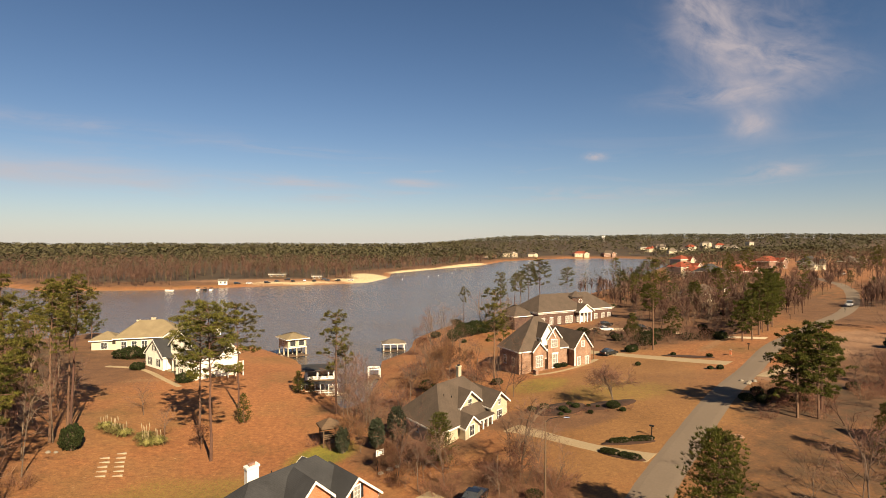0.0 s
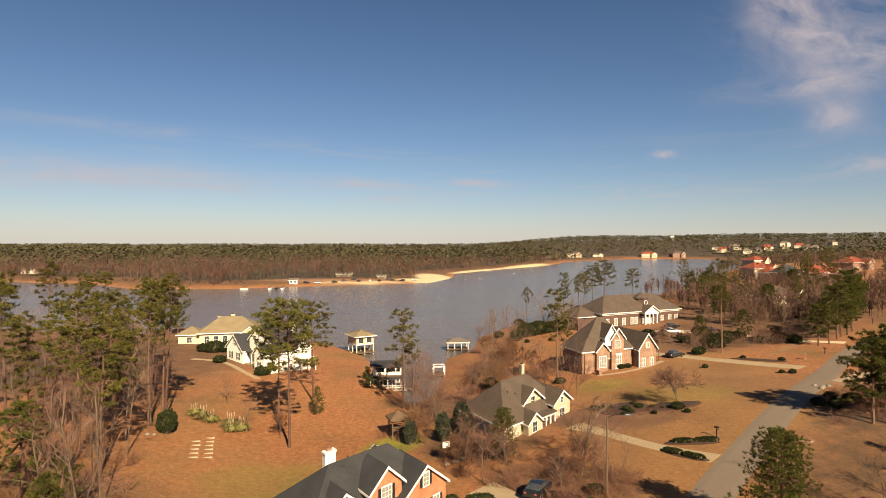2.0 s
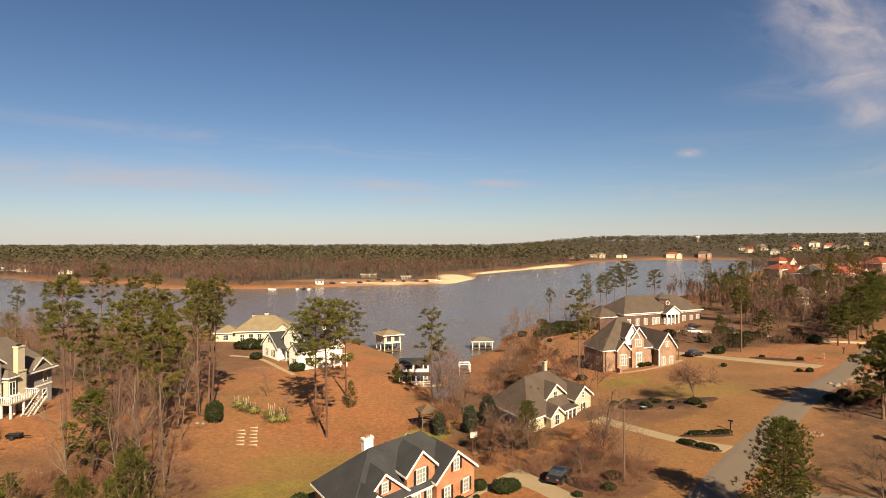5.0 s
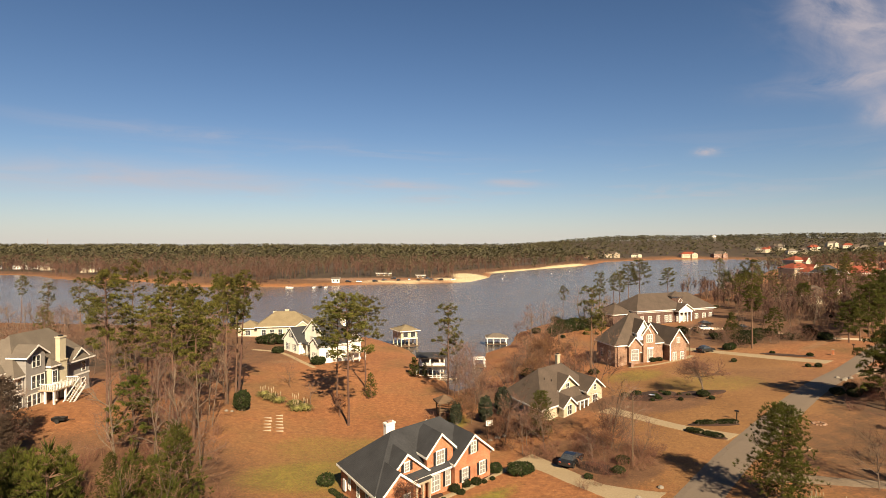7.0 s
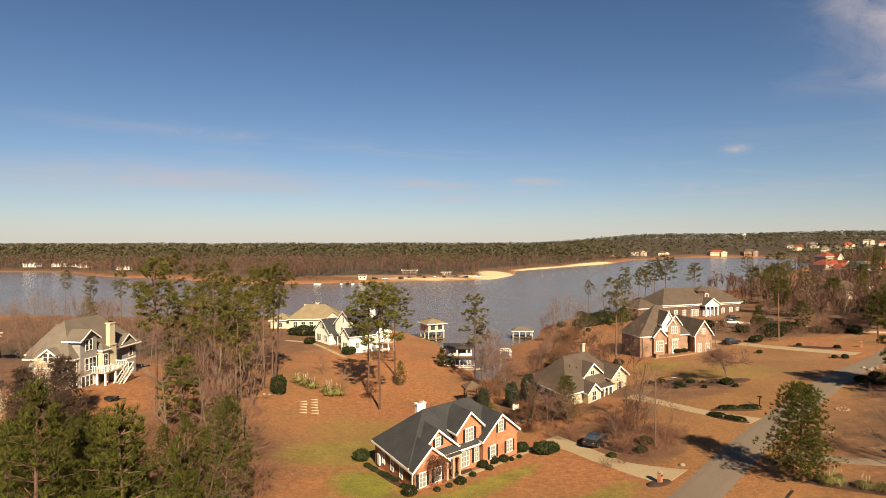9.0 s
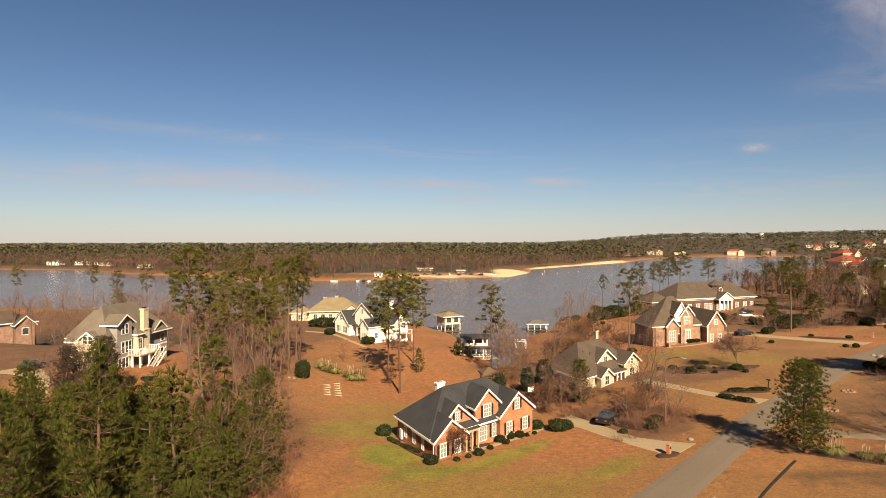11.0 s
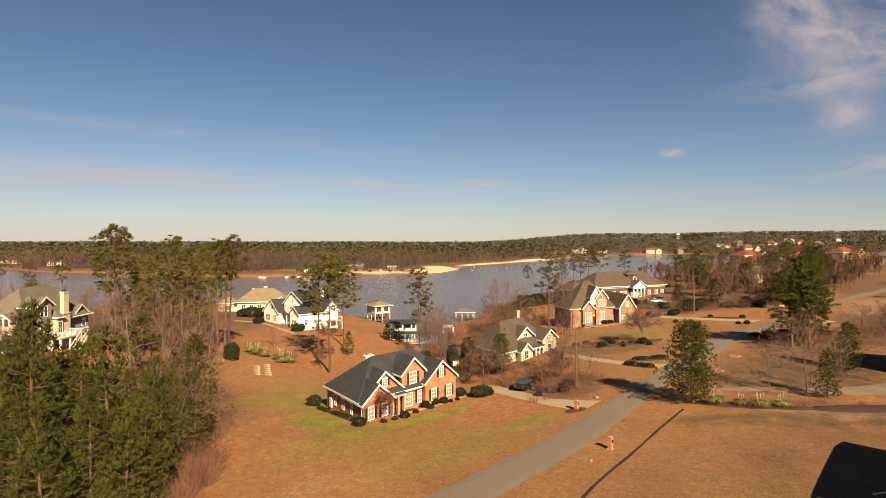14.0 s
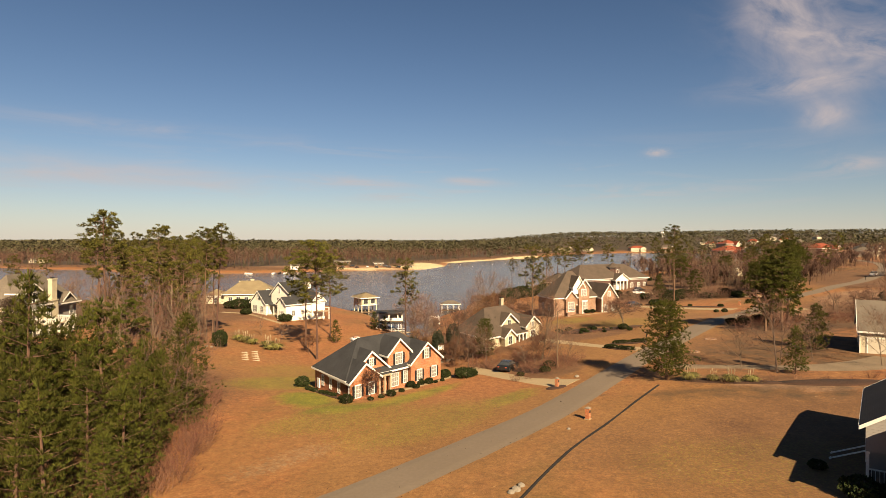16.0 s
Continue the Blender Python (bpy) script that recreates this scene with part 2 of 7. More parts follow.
M["glass_blind"] = material("window_with_blinds", ((0.168, 0.164, 0.152), (0.232, 0.224, 0.208)), scale=1.5, rough=0.25, stretch=(1, 1, 8))
M["door"] = material("dark_door", ((0.023, 0.014, 0.009), (0.046, 0.025, 0.014)), rough=0.4)
M["garage"] = material("garage_door_paint", ((0.379, 0.343, 0.269), (0.441, 0.404, 0.330)), rough=0.5)
M["wood"] = material("weathered_wood", ((0.060, 0.039, 0.023), (0.120, 0.079, 0.046)), scale=1.0, rough=0.85, stretch=(1, 1, 6))
M["wood_pale"] = material("pale_timber", ((0.247, 0.196, 0.129), (0.337, 0.281, 0.202)), scale=1.5, rough=0.8)
M["metal_dark"] = material("dark_metal", ((0.009, 0.009, 0.009), (0.023, 0.022, 0.021)), rough=0.45, metal=0.5)
M["concrete"] = material("pale_concrete", ((0.221, 0.167, 0.095), (0.295, 0.234, 0.142)), scale=0.25, rough=0.9, fine=20.0, bump=0.1, coord="Object")
M["asphalt"] = material("grey_asphalt", ((0.126, 0.099, 0.072), (0.136, 0.107, 0.078), (0.150, 0.119, 0.088)), scale=0.12, rough=0.92, fine=30.0, bump=0.03)
M["bark_pine"] = material("pine_bark", ((0.054, 0.029, 0.020), (0.130, 0.074, 0.048)), scale=1.2, rough=0.95, bump=0.6, stretch=(1, 1, 0.3), spread=0.25)
M["bark_grey"] = material("grey_bark", ((0.057, 0.038, 0.027), (0.135, 0.097, 0.071)), scale=1.2, rough=0.95, bump=0.4, stretch=(1, 1, 0.3), spread=0.25)
M["twig"] = islands(material("bare_twigs", ((0.080, 0.039, 0.026), (0.158, 0.079, 0.054)), scale=0.8, rough=0.95, spread=0.25), 0.3, 0.01)
M["twig_red"] = islands(material("russet_twigs", ((0.082, 0.030, 0.018), (0.141, 0.060, 0.036)), scale=0.8, rough=0.95, spread=0.25), 0.35, 0.015)
M["needles"] = islands(material("pine_needles", ((0.025, 0.030, 0.006), (0.103, 0.086, 0.017)), scale=0.5, rough=0.75, spec=0.15, spread=0.2), 0.5, 0.025)
M["needles_fresh"] = islands(material("young_pine_needles", ((0.012, 0.017, 0.003), (0.070, 0.071, 0.009)), scale=0.6, rough=0.75, spec=0.15, spread=0.2), 0.32, 0.025)
M["needles_bronze"] = islands(material("bronzed_cedar_leaves", ((0.020, 0.011, 0.007), (0.050, 0.030, 0.017)), scale=0.6, rough=0.8, spread=0.2), 0.4, 0.02)
M["needles_dark"] = islands(material("cedar_leaves", ((0.009, 0.013, 0.005), (0.021, 0.027, 0.009)), scale=0.6, rough=0.7, spread=0.25), 0.45, 0.02)
M["leaf_shrub"] = islands(material("evergreen_leaves", ((0.009, 0.014, 0.005), (0.027, 0.033, 0.009)), scale=1.0, rough=0.8, spec=0.12, spread=0.25), 0.5, 0.02)
M["leaf_rust"] = islands(material("dry_rust_leaves", ((0.074, 0.029, 0.013), (0.126, 0.059, 0.028)), scale=1.0, rough=0.8, spread=0.2), 0.4, 0.02)
M["pampas"] = islands(material("pampas_blades", ((0.065, 0.065, 0.013), (0.173, 0.143, 0.048)), scale=1.0, rough=0.7, spread=0.2), 0.4, 0.02)
M["plume"] = material("pampas_plumes", ((0.210, 0.163, 0.096), (0.287, 0.229, 0.149)), rough=0.9)
M["mulch"] = material("bark_mulch", ((0.021, 0.010, 0.006), (0.049, 0.023, 0.013)), scale=0.7, rough=0.95, fine=14.0, bump=0.5)
M["stone"] = material("pale_stone", ((0.144, 0.124, 0.096), (0.213, 0.189, 0.151)), scale=2.0, rough=0.9, bump=0.3)
M["car_dark"] = material("dark_car_paint", ((0.007, 0.009, 0.010), (0.014, 0.015, 0.017)), rough=0.2, spec=0.8)
M["car_grey"] = material("grey_car_paint", ((0.074, 0.074, 0.079), (0.102, 0.102, 0.106)), rough=0.25, spec=0.8)
M["car_white"] = material("white_car_paint", ((0.599, 0.599, 0.599), (0.684, 0.684, 0.684)), rough=0.25, spec=0.6)
M["tyre"] = material("tyre_rubber", ((0.005, 0.005, 0.005), (0.014, 0.014, 0.014)), rough=0.9)
M["chrome"] = material("steel", ((0.500, 0.500, 0.500), (0.620, 0.620, 0.620)), rough=0.25, metal=1.0)
M["lamp_glass"] = material("lens_plastic", ((0.254, 0.055, 0.037), (0.300, 0.074, 0.046)), rough=0.2)
M["sand"] = material("beach_sand", ((0.411, 0.332, 0.219), (0.491, 0.411, 0.285)), scale=0.05, rough=0.95, fine=20.0)
M["gravel"] = material("pale_gravel", ((0.113, 0.084, 0.054), (0.183, 0.139, 0.092)), scale=0.4, rough=0.95, fine=18.0, bump=0.3)
# near black, with the shade inside the drainage ditch put into the colour
M["ditch_strip"] = material("black_ditch_shade", ((0.005, 0.005, 0.005), (0.017, 0.013, 0.009)), scale=1.0, rough=0.9)
M["far_pine"] = islands(material("distant_pine_crowns", ((0.028, 0.027, 0.012), (0.067, 0.058, 0.024)), scale=0.02, rough=0.8, fine=8.0), 0.28, 0.02)
M["far_bare"] = islands(material("distant_bare_crowns", ((0.059, 0.030, 0.022), (0.117, 0.064, 0.047)), scale=0.02, rough=0.95, fine=8.0), 0.4, 0.02)


def ground_material():
    """Dormant turf, straw, leaf litter, green patches, clay, sand and a woodland floor darkened for tree shade, blended
    by the cover weights of the ground.
    """
    m = material("ground_cover", ((0.171, 0.066, 0.021), (0.244, 0.105, 0.037)), scale=0.05, rough=0.95, fine=26.0, bump=0.6)
    n, l = m.node_tree.nodes, m.node_tree.links
    b = n["Principled BSDF"]
    out = b.inputs["Base Color"].links[0].from_socket
    tc = n.new("ShaderNodeTexCoord")
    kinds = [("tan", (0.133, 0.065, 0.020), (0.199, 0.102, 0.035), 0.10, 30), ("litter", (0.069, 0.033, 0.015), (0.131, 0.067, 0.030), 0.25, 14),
             ("green", (0.070, 0.080, 0.007), (0.180, 0.160, 0.017), 0.3, 20), ("clay", (0.155, 0.082, 0.042), (0.219, 0.133, 0.078), 0.12, 20),
             # wood: dark leaf litter with the shade under the trees put into its colour
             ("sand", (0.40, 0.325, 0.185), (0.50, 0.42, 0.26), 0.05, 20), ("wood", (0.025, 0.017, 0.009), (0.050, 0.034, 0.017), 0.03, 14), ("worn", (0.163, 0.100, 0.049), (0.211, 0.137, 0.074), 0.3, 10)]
    # broad drifts of paler straw and of olive, before the rest
    for sc, lo, hi, tint in ((0.035, 0.50, 0.66, (0.163, 0.092, 0.032)), (0.06, 0.52, 0.68, (0.110, 0.066, 0.019)), (1.1, 0.50, 0.62, (0.106, 0.042, 0.014)), (3.4, 0.50, 0.60, (0.098, 0.042, 0.016)), (2.3, 0.54, 0.64, (0.260, 0.141, 0.063)), (0.5, 0.60, 0.72, (0.228, 0.133, 0.060))):
        t, c, mix = n.new("ShaderNodeTexNoise"), n.new("ShaderNodeMapRange"), n.new("ShaderNodeMix")
        t.inputs["Scale"].default_value, t.inputs["Detail"].default_value, t.inputs["Roughness"].default_value = sc, 8, 0.65
        l.new(tc.outputs["Object"], t.inputs["Vector"])
        c.inputs[1].default_value, c.inputs[2].default_value, c.inputs[4].default_value = lo, hi, 0.75 if sc < 0.3 else 0.2
        l.new(t.outputs["Fac"], c.inputs[0])
        mix.data_type = "RGBA"
        l.new(c.outputs[0], mix.inputs["Factor"])
        l.new(out, mix.inputs["A"])
        mix.inputs["B"].default_value = (*tint, 1)
        out = mix.outputs["Result"]
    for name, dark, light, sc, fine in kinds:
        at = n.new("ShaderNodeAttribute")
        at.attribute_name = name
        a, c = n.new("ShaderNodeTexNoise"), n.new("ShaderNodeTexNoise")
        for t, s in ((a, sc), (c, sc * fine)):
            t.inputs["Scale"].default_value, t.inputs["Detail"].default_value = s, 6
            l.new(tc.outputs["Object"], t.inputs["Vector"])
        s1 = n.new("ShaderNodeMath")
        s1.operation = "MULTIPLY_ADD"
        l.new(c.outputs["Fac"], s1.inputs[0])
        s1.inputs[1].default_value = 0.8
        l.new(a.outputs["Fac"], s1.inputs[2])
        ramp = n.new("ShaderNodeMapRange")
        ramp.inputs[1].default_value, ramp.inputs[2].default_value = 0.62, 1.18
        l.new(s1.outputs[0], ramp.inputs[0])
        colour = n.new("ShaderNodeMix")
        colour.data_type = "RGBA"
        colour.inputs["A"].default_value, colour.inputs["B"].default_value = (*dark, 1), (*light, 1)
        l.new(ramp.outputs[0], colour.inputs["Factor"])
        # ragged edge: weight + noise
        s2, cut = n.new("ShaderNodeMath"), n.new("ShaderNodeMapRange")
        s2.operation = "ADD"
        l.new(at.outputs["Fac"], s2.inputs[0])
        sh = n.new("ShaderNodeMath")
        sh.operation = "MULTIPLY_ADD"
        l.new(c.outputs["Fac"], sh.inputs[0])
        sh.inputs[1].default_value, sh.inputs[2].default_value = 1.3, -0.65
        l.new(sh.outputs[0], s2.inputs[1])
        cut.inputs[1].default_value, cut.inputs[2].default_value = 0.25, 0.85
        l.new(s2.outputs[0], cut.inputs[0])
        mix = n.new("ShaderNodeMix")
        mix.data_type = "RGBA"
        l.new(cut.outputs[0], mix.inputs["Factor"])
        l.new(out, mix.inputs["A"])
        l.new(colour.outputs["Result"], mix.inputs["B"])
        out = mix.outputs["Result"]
    # tufts and bare specks over everything
    for sc, lo, hi, dark in ((1.3, 0.34, 0.64, 0.88), (4.0, 0.36, 0.62, 0.84), (10.0, 0.34, 0.60, 0.72)):
        t, c, mix = n.new("ShaderNodeTexNoise"), n.new("ShaderNodeMapRange"), n.new("ShaderNodeMix")
        t.inputs["Scale"].default_value, t.inputs["Detail"].default_value, t.inputs["Roughness"].default_value = sc, 5, 0.7
        l.new(tc.outputs["Object"], t.inputs["Vector"])
        c.inputs[1].default_value, c.inputs[2].default_value, c.inputs[3].default_value, c.inputs[4].default_value = lo, hi, dark, 1.16
        l.new(t.outputs["Fac"], c.inputs[0])
        mix.data_type, mix.blend_type = "RGBA", "MULTIPLY"
        mix.inputs["Factor"].default_value = 1.0
        l.new(out, mix.inputs["A"])
        l.new(c.outputs[0], mix.inputs["B"])
        out = mix.outputs["Result"]
    l.new(out, b.inputs["Base Color"])
    return m


def water_material():
    m = bpy.data.materials.new("lake_water")
    m.use_nodes = True
    n, l = m.node_tree.nodes, m.node_tree.links
    b = n["Principled BSDF"]
    b.inputs["Base Color"].default_value = (0.105, 0.086, 0.068, 1)
    b.inputs["Roughness"].default_value, b.inputs["IOR"].default_value = 0.16, 1.33
    tc, mp = n.new("ShaderNodeTexCoord"), n.new("ShaderNodeMapping")
    mp.inputs["Scale"].default_value = (0.6, 1.0, 1.0)
    l.new(tc.outputs["Object"], mp.inputs["Vector"])
    a, c = n.new("ShaderNodeTexNoise"), n.new("ShaderNodeTexNoise")
    a.inputs["Scale"].default_value, a.inputs["Detail"].default_value = 0.9, 5
    c.inputs["Scale"].default_value, c.inputs["Detail"].default_value = 0.02, 4
    l.new(mp.outputs[0], a.inputs["Vector"])
    l.new(mp.outputs[0], c.inputs["Vector"])
    k = n.new("ShaderNodeMapRange")
    k.inputs[1].default_value, k.inputs[2].default_value, k.inputs[3].default_value, k.inputs[4].default_value = 0.35, 0.65, 0.55, 1.0
    l.new(c.outputs["Fac"], k.inputs[0])
    bp = n.new("ShaderNodeBump")
    bp.inputs["Distance"].default_value = 0.35
    l.new(k.outputs[0], bp.inputs["Strength"])
    l.new(a.outputs["Fac"], bp.inputs["Height"])
    l.new(bp.outputs[0], b.inputs["Normal"])
    return m


M["ground"], M["water"] = ground_material(), water_material()
# ---------------------------------------------------------------- mesh helpers
class Geo:
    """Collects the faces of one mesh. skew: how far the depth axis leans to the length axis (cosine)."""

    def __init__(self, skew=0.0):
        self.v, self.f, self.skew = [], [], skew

    def add(self, verts, faces):
        k = len(self.v)
        self.v += [tuple(p) for p in verts]
        self.f += [tuple(i + k for i in f) for f in faces]
        return self

    def box(self, x0, y0, z0, x1, y1, z1):
        v = [(x, y, z) for z in (z0, z1) for x, y in ((x0, y0), (x1, y0), (x1, y1), (x0, y1))]
        return self.add(v, [(3, 2, 1, 0), (4, 5, 6, 7), (0, 1, 5, 4), (1, 2, 6, 5), (2, 3, 7, 6), (3, 0, 4, 7)])

    def prism(self, outline, vec):
        """A flat outline (points, counter-clockwise seen against vec) pushed along vec."""
        n, d = len(outline), Vector(vec)
        top = [tuple(Vector(p) + d) for p in outline]
        return self.add(list(outline) + top, [tuple(reversed(range(n))), tuple(range(n, 2 * n))] + [(i, (i + 1) % n, n + (i + 1) % n, n + i) for i in range(n)])

    def bar(self, a, b, w, h=None):
        """A square bar from a to b."""
        a, b = Vector(a), Vector(b)
        d = (b - a).normalized()
        s = d.cross(Vector((0, 0, 1)))
        s = s.normalized() if s.length > 1e-4 else Vector((1, 0, 0))
        u = s.cross(d).normalized()
        s, u = s * w / 2, u * (h or w) / 2
        ring = [-s - u, s - u, s + u, -s + u]
        return self.add([a + r for r in ring] + [b + r for r in ring], [(3, 2, 1, 0), (4, 5, 6, 7), (0, 1, 5, 4), (1, 2, 6, 5), (2, 3, 7, 6), (3, 0, 4, 7)])

    def tube(self, pts, radii, sides=6, cap=True):
        k, rings = len(self.v), []
        for i, p in enumerate(pts):
            p = Vector(p)
            d = Vector(pts[min(i + 1, len(pts) - 1)]) - Vector(pts[max(i - 1, 0)])
            d = d.normalized() if d.length > 1e-6 else Vector((0, 0, 1))
            s = d.cross(Vector((0.31, 0.95, 0.05))).normalized()
            u = d.cross(s)
            for j in range(sides):
                a = 2 * math.pi * j / sides
                self.v.append(tuple(p + (s * math.cos(a) + u * math.sin(a)) * radii[i]))
        for i in range(len(pts) - 1):
            for j in range(sides):
                a, b = k + i * sides + j, k + i * sides + (j + 1) % sides
                self.f.append((a, b, b + sides, a + sides))
        if cap:
            self.f.append(tuple(reversed(range(k, k + sides))))
            self.f.append(tuple(range(k + (len(pts) - 1) * sides, k + len(pts) * sides)))
        return self

    def mesh(self, name):
        v = self.v
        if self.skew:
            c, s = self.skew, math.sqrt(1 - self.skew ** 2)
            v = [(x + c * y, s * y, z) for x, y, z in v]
        me = bpy.data.meshes.new(name)
        me.from_pydata(v, [], self.f)
        me.update()
        return me


def part(name, geo, mat, parent=None, label="", smooth=False):
    """Links a Geo (or a ready mesh) as ONE mesh object under a thing or under a part."""
    me = geo.mesh(name) if isinstance(geo, Geo) else geo
    if mat is not None and not me.materials:
        me.materials.append(mat)
    if smooth:
        me.polygons.foreach_set("use_smooth", [True] * len(me.polygons))
    ob = new(name, me)
    if parent is not None:
        ob.parent = parent
    if label:
        ob["label"] = label
    return ob


def root(name, x, y, z, turn, label, category, group="", kind=""):
    ob = new(name)
    ob.empty_display_size = 0.5
    ob.matrix_world = pose(x, y, z, 0, 0, turn)
    return tagged(ob, label, category, group, kind)


# ---------------------------------------------------------------- the lie of the land
SHORE = [(-760, 235), (-350, 210), (-222, 219), (-143, 215), (-97, 211), (-68, 205), (-38, 187), (-26, 170), (-13, 134), (-9, 118), (-4, 123), (-2, 142),
         (-1, 166), (7, 181), (10, 204), (17, 218), (34, 232), (58, 264), (92, 298), (124, 334), (150, 376), (198, 458), (285, 612), (400, 820), (580, 1160), (520, 1260), (370, 1240), (215, 1070),
         (142, 870), (76, 770), (5, 640), (2, 562), (-16, 494), (-45, 474), (-85, 462), (-122, 443), (-158, 424), (-231, 422), (-300, 480), (-361, 490), (-400, 510),
         (-487, 570), (-760, 590)]
SH = np.array(SHORE, float)
HILL = [4.31, 3.603, -1.666, 3.554, -0.543, 0.696, -1.118, -0.052, -0.353, 0.434, -2.901, 4.132, 1.569]


def shore_distance(x, y):
    """Metres to the lake's edge: positive on land, negative in the lake."""
    x, y = np.asarray(x, float), np.asarray(y, float)
    best, inside = np.full(x.shape, 1e18), np.zeros(x.shape, bool)
    for (ax, ay), (bx, by) in zip(SH, np.roll(SH, -1, 0)):
        dx, dy = bx - ax, by - ay
        k = np.clip(((x - ax) * dx + (y - ay) * dy) / (dx * dx + dy * dy), 0, 1)
        best = np.minimum(best, (x - ax - k * dx) ** 2 + (y - ay - k * dy) ** 2)
        cross = (ay > y) != (by > y)
        inside ^= cross & (x < (bx - ax) * (y - ay) / (by - ay if by != ay else 1e-9) + ax)
    return np.sqrt(best) * np.where(inside, -1, 1)


def smooth(a, b, x):
    k = np.clip((x - a) / (b - a), 0, 1)
    return k * k * (3 - 2 * k)


def height(x, y):
    """The ground's height over the lake."""
    x, y = np.asarray(x, float), np.asarray(y, float)
    d = shore_distance(x, y)
    xc, yc = np.clip(x, -130, 200), np.clip(y, 8, 260)
    X, Y = xc / 100, (yc - 80) / 100
    bell = lambda a, b, r: np.exp(-((x - a) ** 2 + (y - b) ** 2) / (2 * r * r))
    terms = [1 + 0 * X, X, Y, X * X, X * Y, Y * Y, X ** 3, X * X * Y, X * Y * Y, Y ** 3, bell(-21, 84, 23), bell(-70, 73, 26), bell(41, 89, 23)]
    near = sum(c * t for c, t in zip(HILL, terms))
    near = np.maximum(near, 1.2) + 0.25 * np.sin(x * 0.11 + 1) * np.sin(y * 0.09)
    near = near - smooth(90, 135, -x) * smooth(95, 150, y) * np.maximum(near - 2.2, 0)
    near = near - smooth(90, 135, -x) * smooth(95, 150, y) * np.maximum(near - 2.2, 0)
    near = near - smooth(90, 135, -x) * smooth(95, 150, y) * np.maximum(near - 2.2, 0)
    near = near - smooth(90, 135, -x) * smooth(95, 150, y) * np.maximum(near - 2.2, 0)
    near = near - smooth(90, 135, -x) * smooth(95, 150, y) * np.maximum(near - 2.2, 0)
    near = near - smooth(90, 135, -x) * smooth(95, 150, y) * np.maximum(near - 2.2, 0)
    near = near - smooth(90, 135, -x) * smooth(95, 150, y) * np.maximum(near - 2.2, 0)
    away = smooth(0, 1, (y - 0.85 * np.maximum(x, 0) - 290) / 120)
    right = smooth(0, 1, (x - 60) / 500)
    far = 2.0 + np.minimum(0.012 * d, 4) + 1.5 * np.sin(x * 0.011 + 0.5) * np.sin(y * 0.008) + right * np.minimum(0.022 * d, 14)
    far = far + smooth(1100, 2600, y) * (4 + 20 * right + 14 * smooth(500, 1700, x))
    land = near * (1 - away) + far * away
    wet = np.where(d > 0, 1 - np.exp(-np.maximum(d, 0) / 9), 0)
    bank = np.where(d > 0, 0.15 * np.minimum(d, 1), 0.25 * np.maximum(d, -12))
    return land * wet + bank


def ground_z(x, y):
    return float(height(np.array([x]), np.array([y]))[0])


def steps(start, stop, fine, growth):
    """Even steps from start to stop, then ever wider ones out to 4.6 km."""
    mid = list(np.arange(start, stop + 0.1, fine))
    hi, lo, s = [stop], [start], fine
    while hi[-1] < 4600:
        s *= growth
        hi.append(hi[-1] + s)
    s = fine
    while lo[-1] > -4600:
        s *= growth
        lo.append(lo[-1] - s)
    return np.array(list(reversed(lo[1:])) + mid + hi[1:])


gx, gy = steps(-110, 130, 2.0, 1.09), steps(6, 220, 2.0, 1.028)
GX, GY = np.meshgrid(gx, gy)
GZ = height(GX.ravel(), GY.ravel())
nx, ny = len(gx), len(gy)
idx = np.arange(nx * ny).reshape(ny, nx)
quads = np.stack([idx[:-1, :-1], idx[:-1, 1:], idx[1:, 1:], idx[1:, :-1]], -1).reshape(-1, 4)
ground_mesh = bpy.data.meshes.new("ground")
ground_mesh.from_pydata(np.stack([GX.ravel(), GY.ravel(), GZ], 1).tolist(), [], quads.tolist())
ground_mesh.update()
ground_mesh.polygons.foreach_set("use_smooth", [True] * len(ground_mesh.polygons))

# what covers the ground, as weights at its vertices
gxr, gyr = GX.ravel(), GY.ravel()
shore_d = shore_distance(gxr, gyr)


def oval(cx, cy, rx, ry, turn=0.0):
    c, s = math.cos(radians(turn)), math.sin(radians(turn))
    u, v = (gxr - cx) * c + (gyr - cy) * s, -(gxr - cx) * s + (gyr - cy) * c
    return 1 - smooth(0.55, 1.25, np.sqrt((u / rx) ** 2 + (v / ry) ** 2))


def most(*layers):
    return np.clip(np.maximum.reduce(layers), 0, 1)


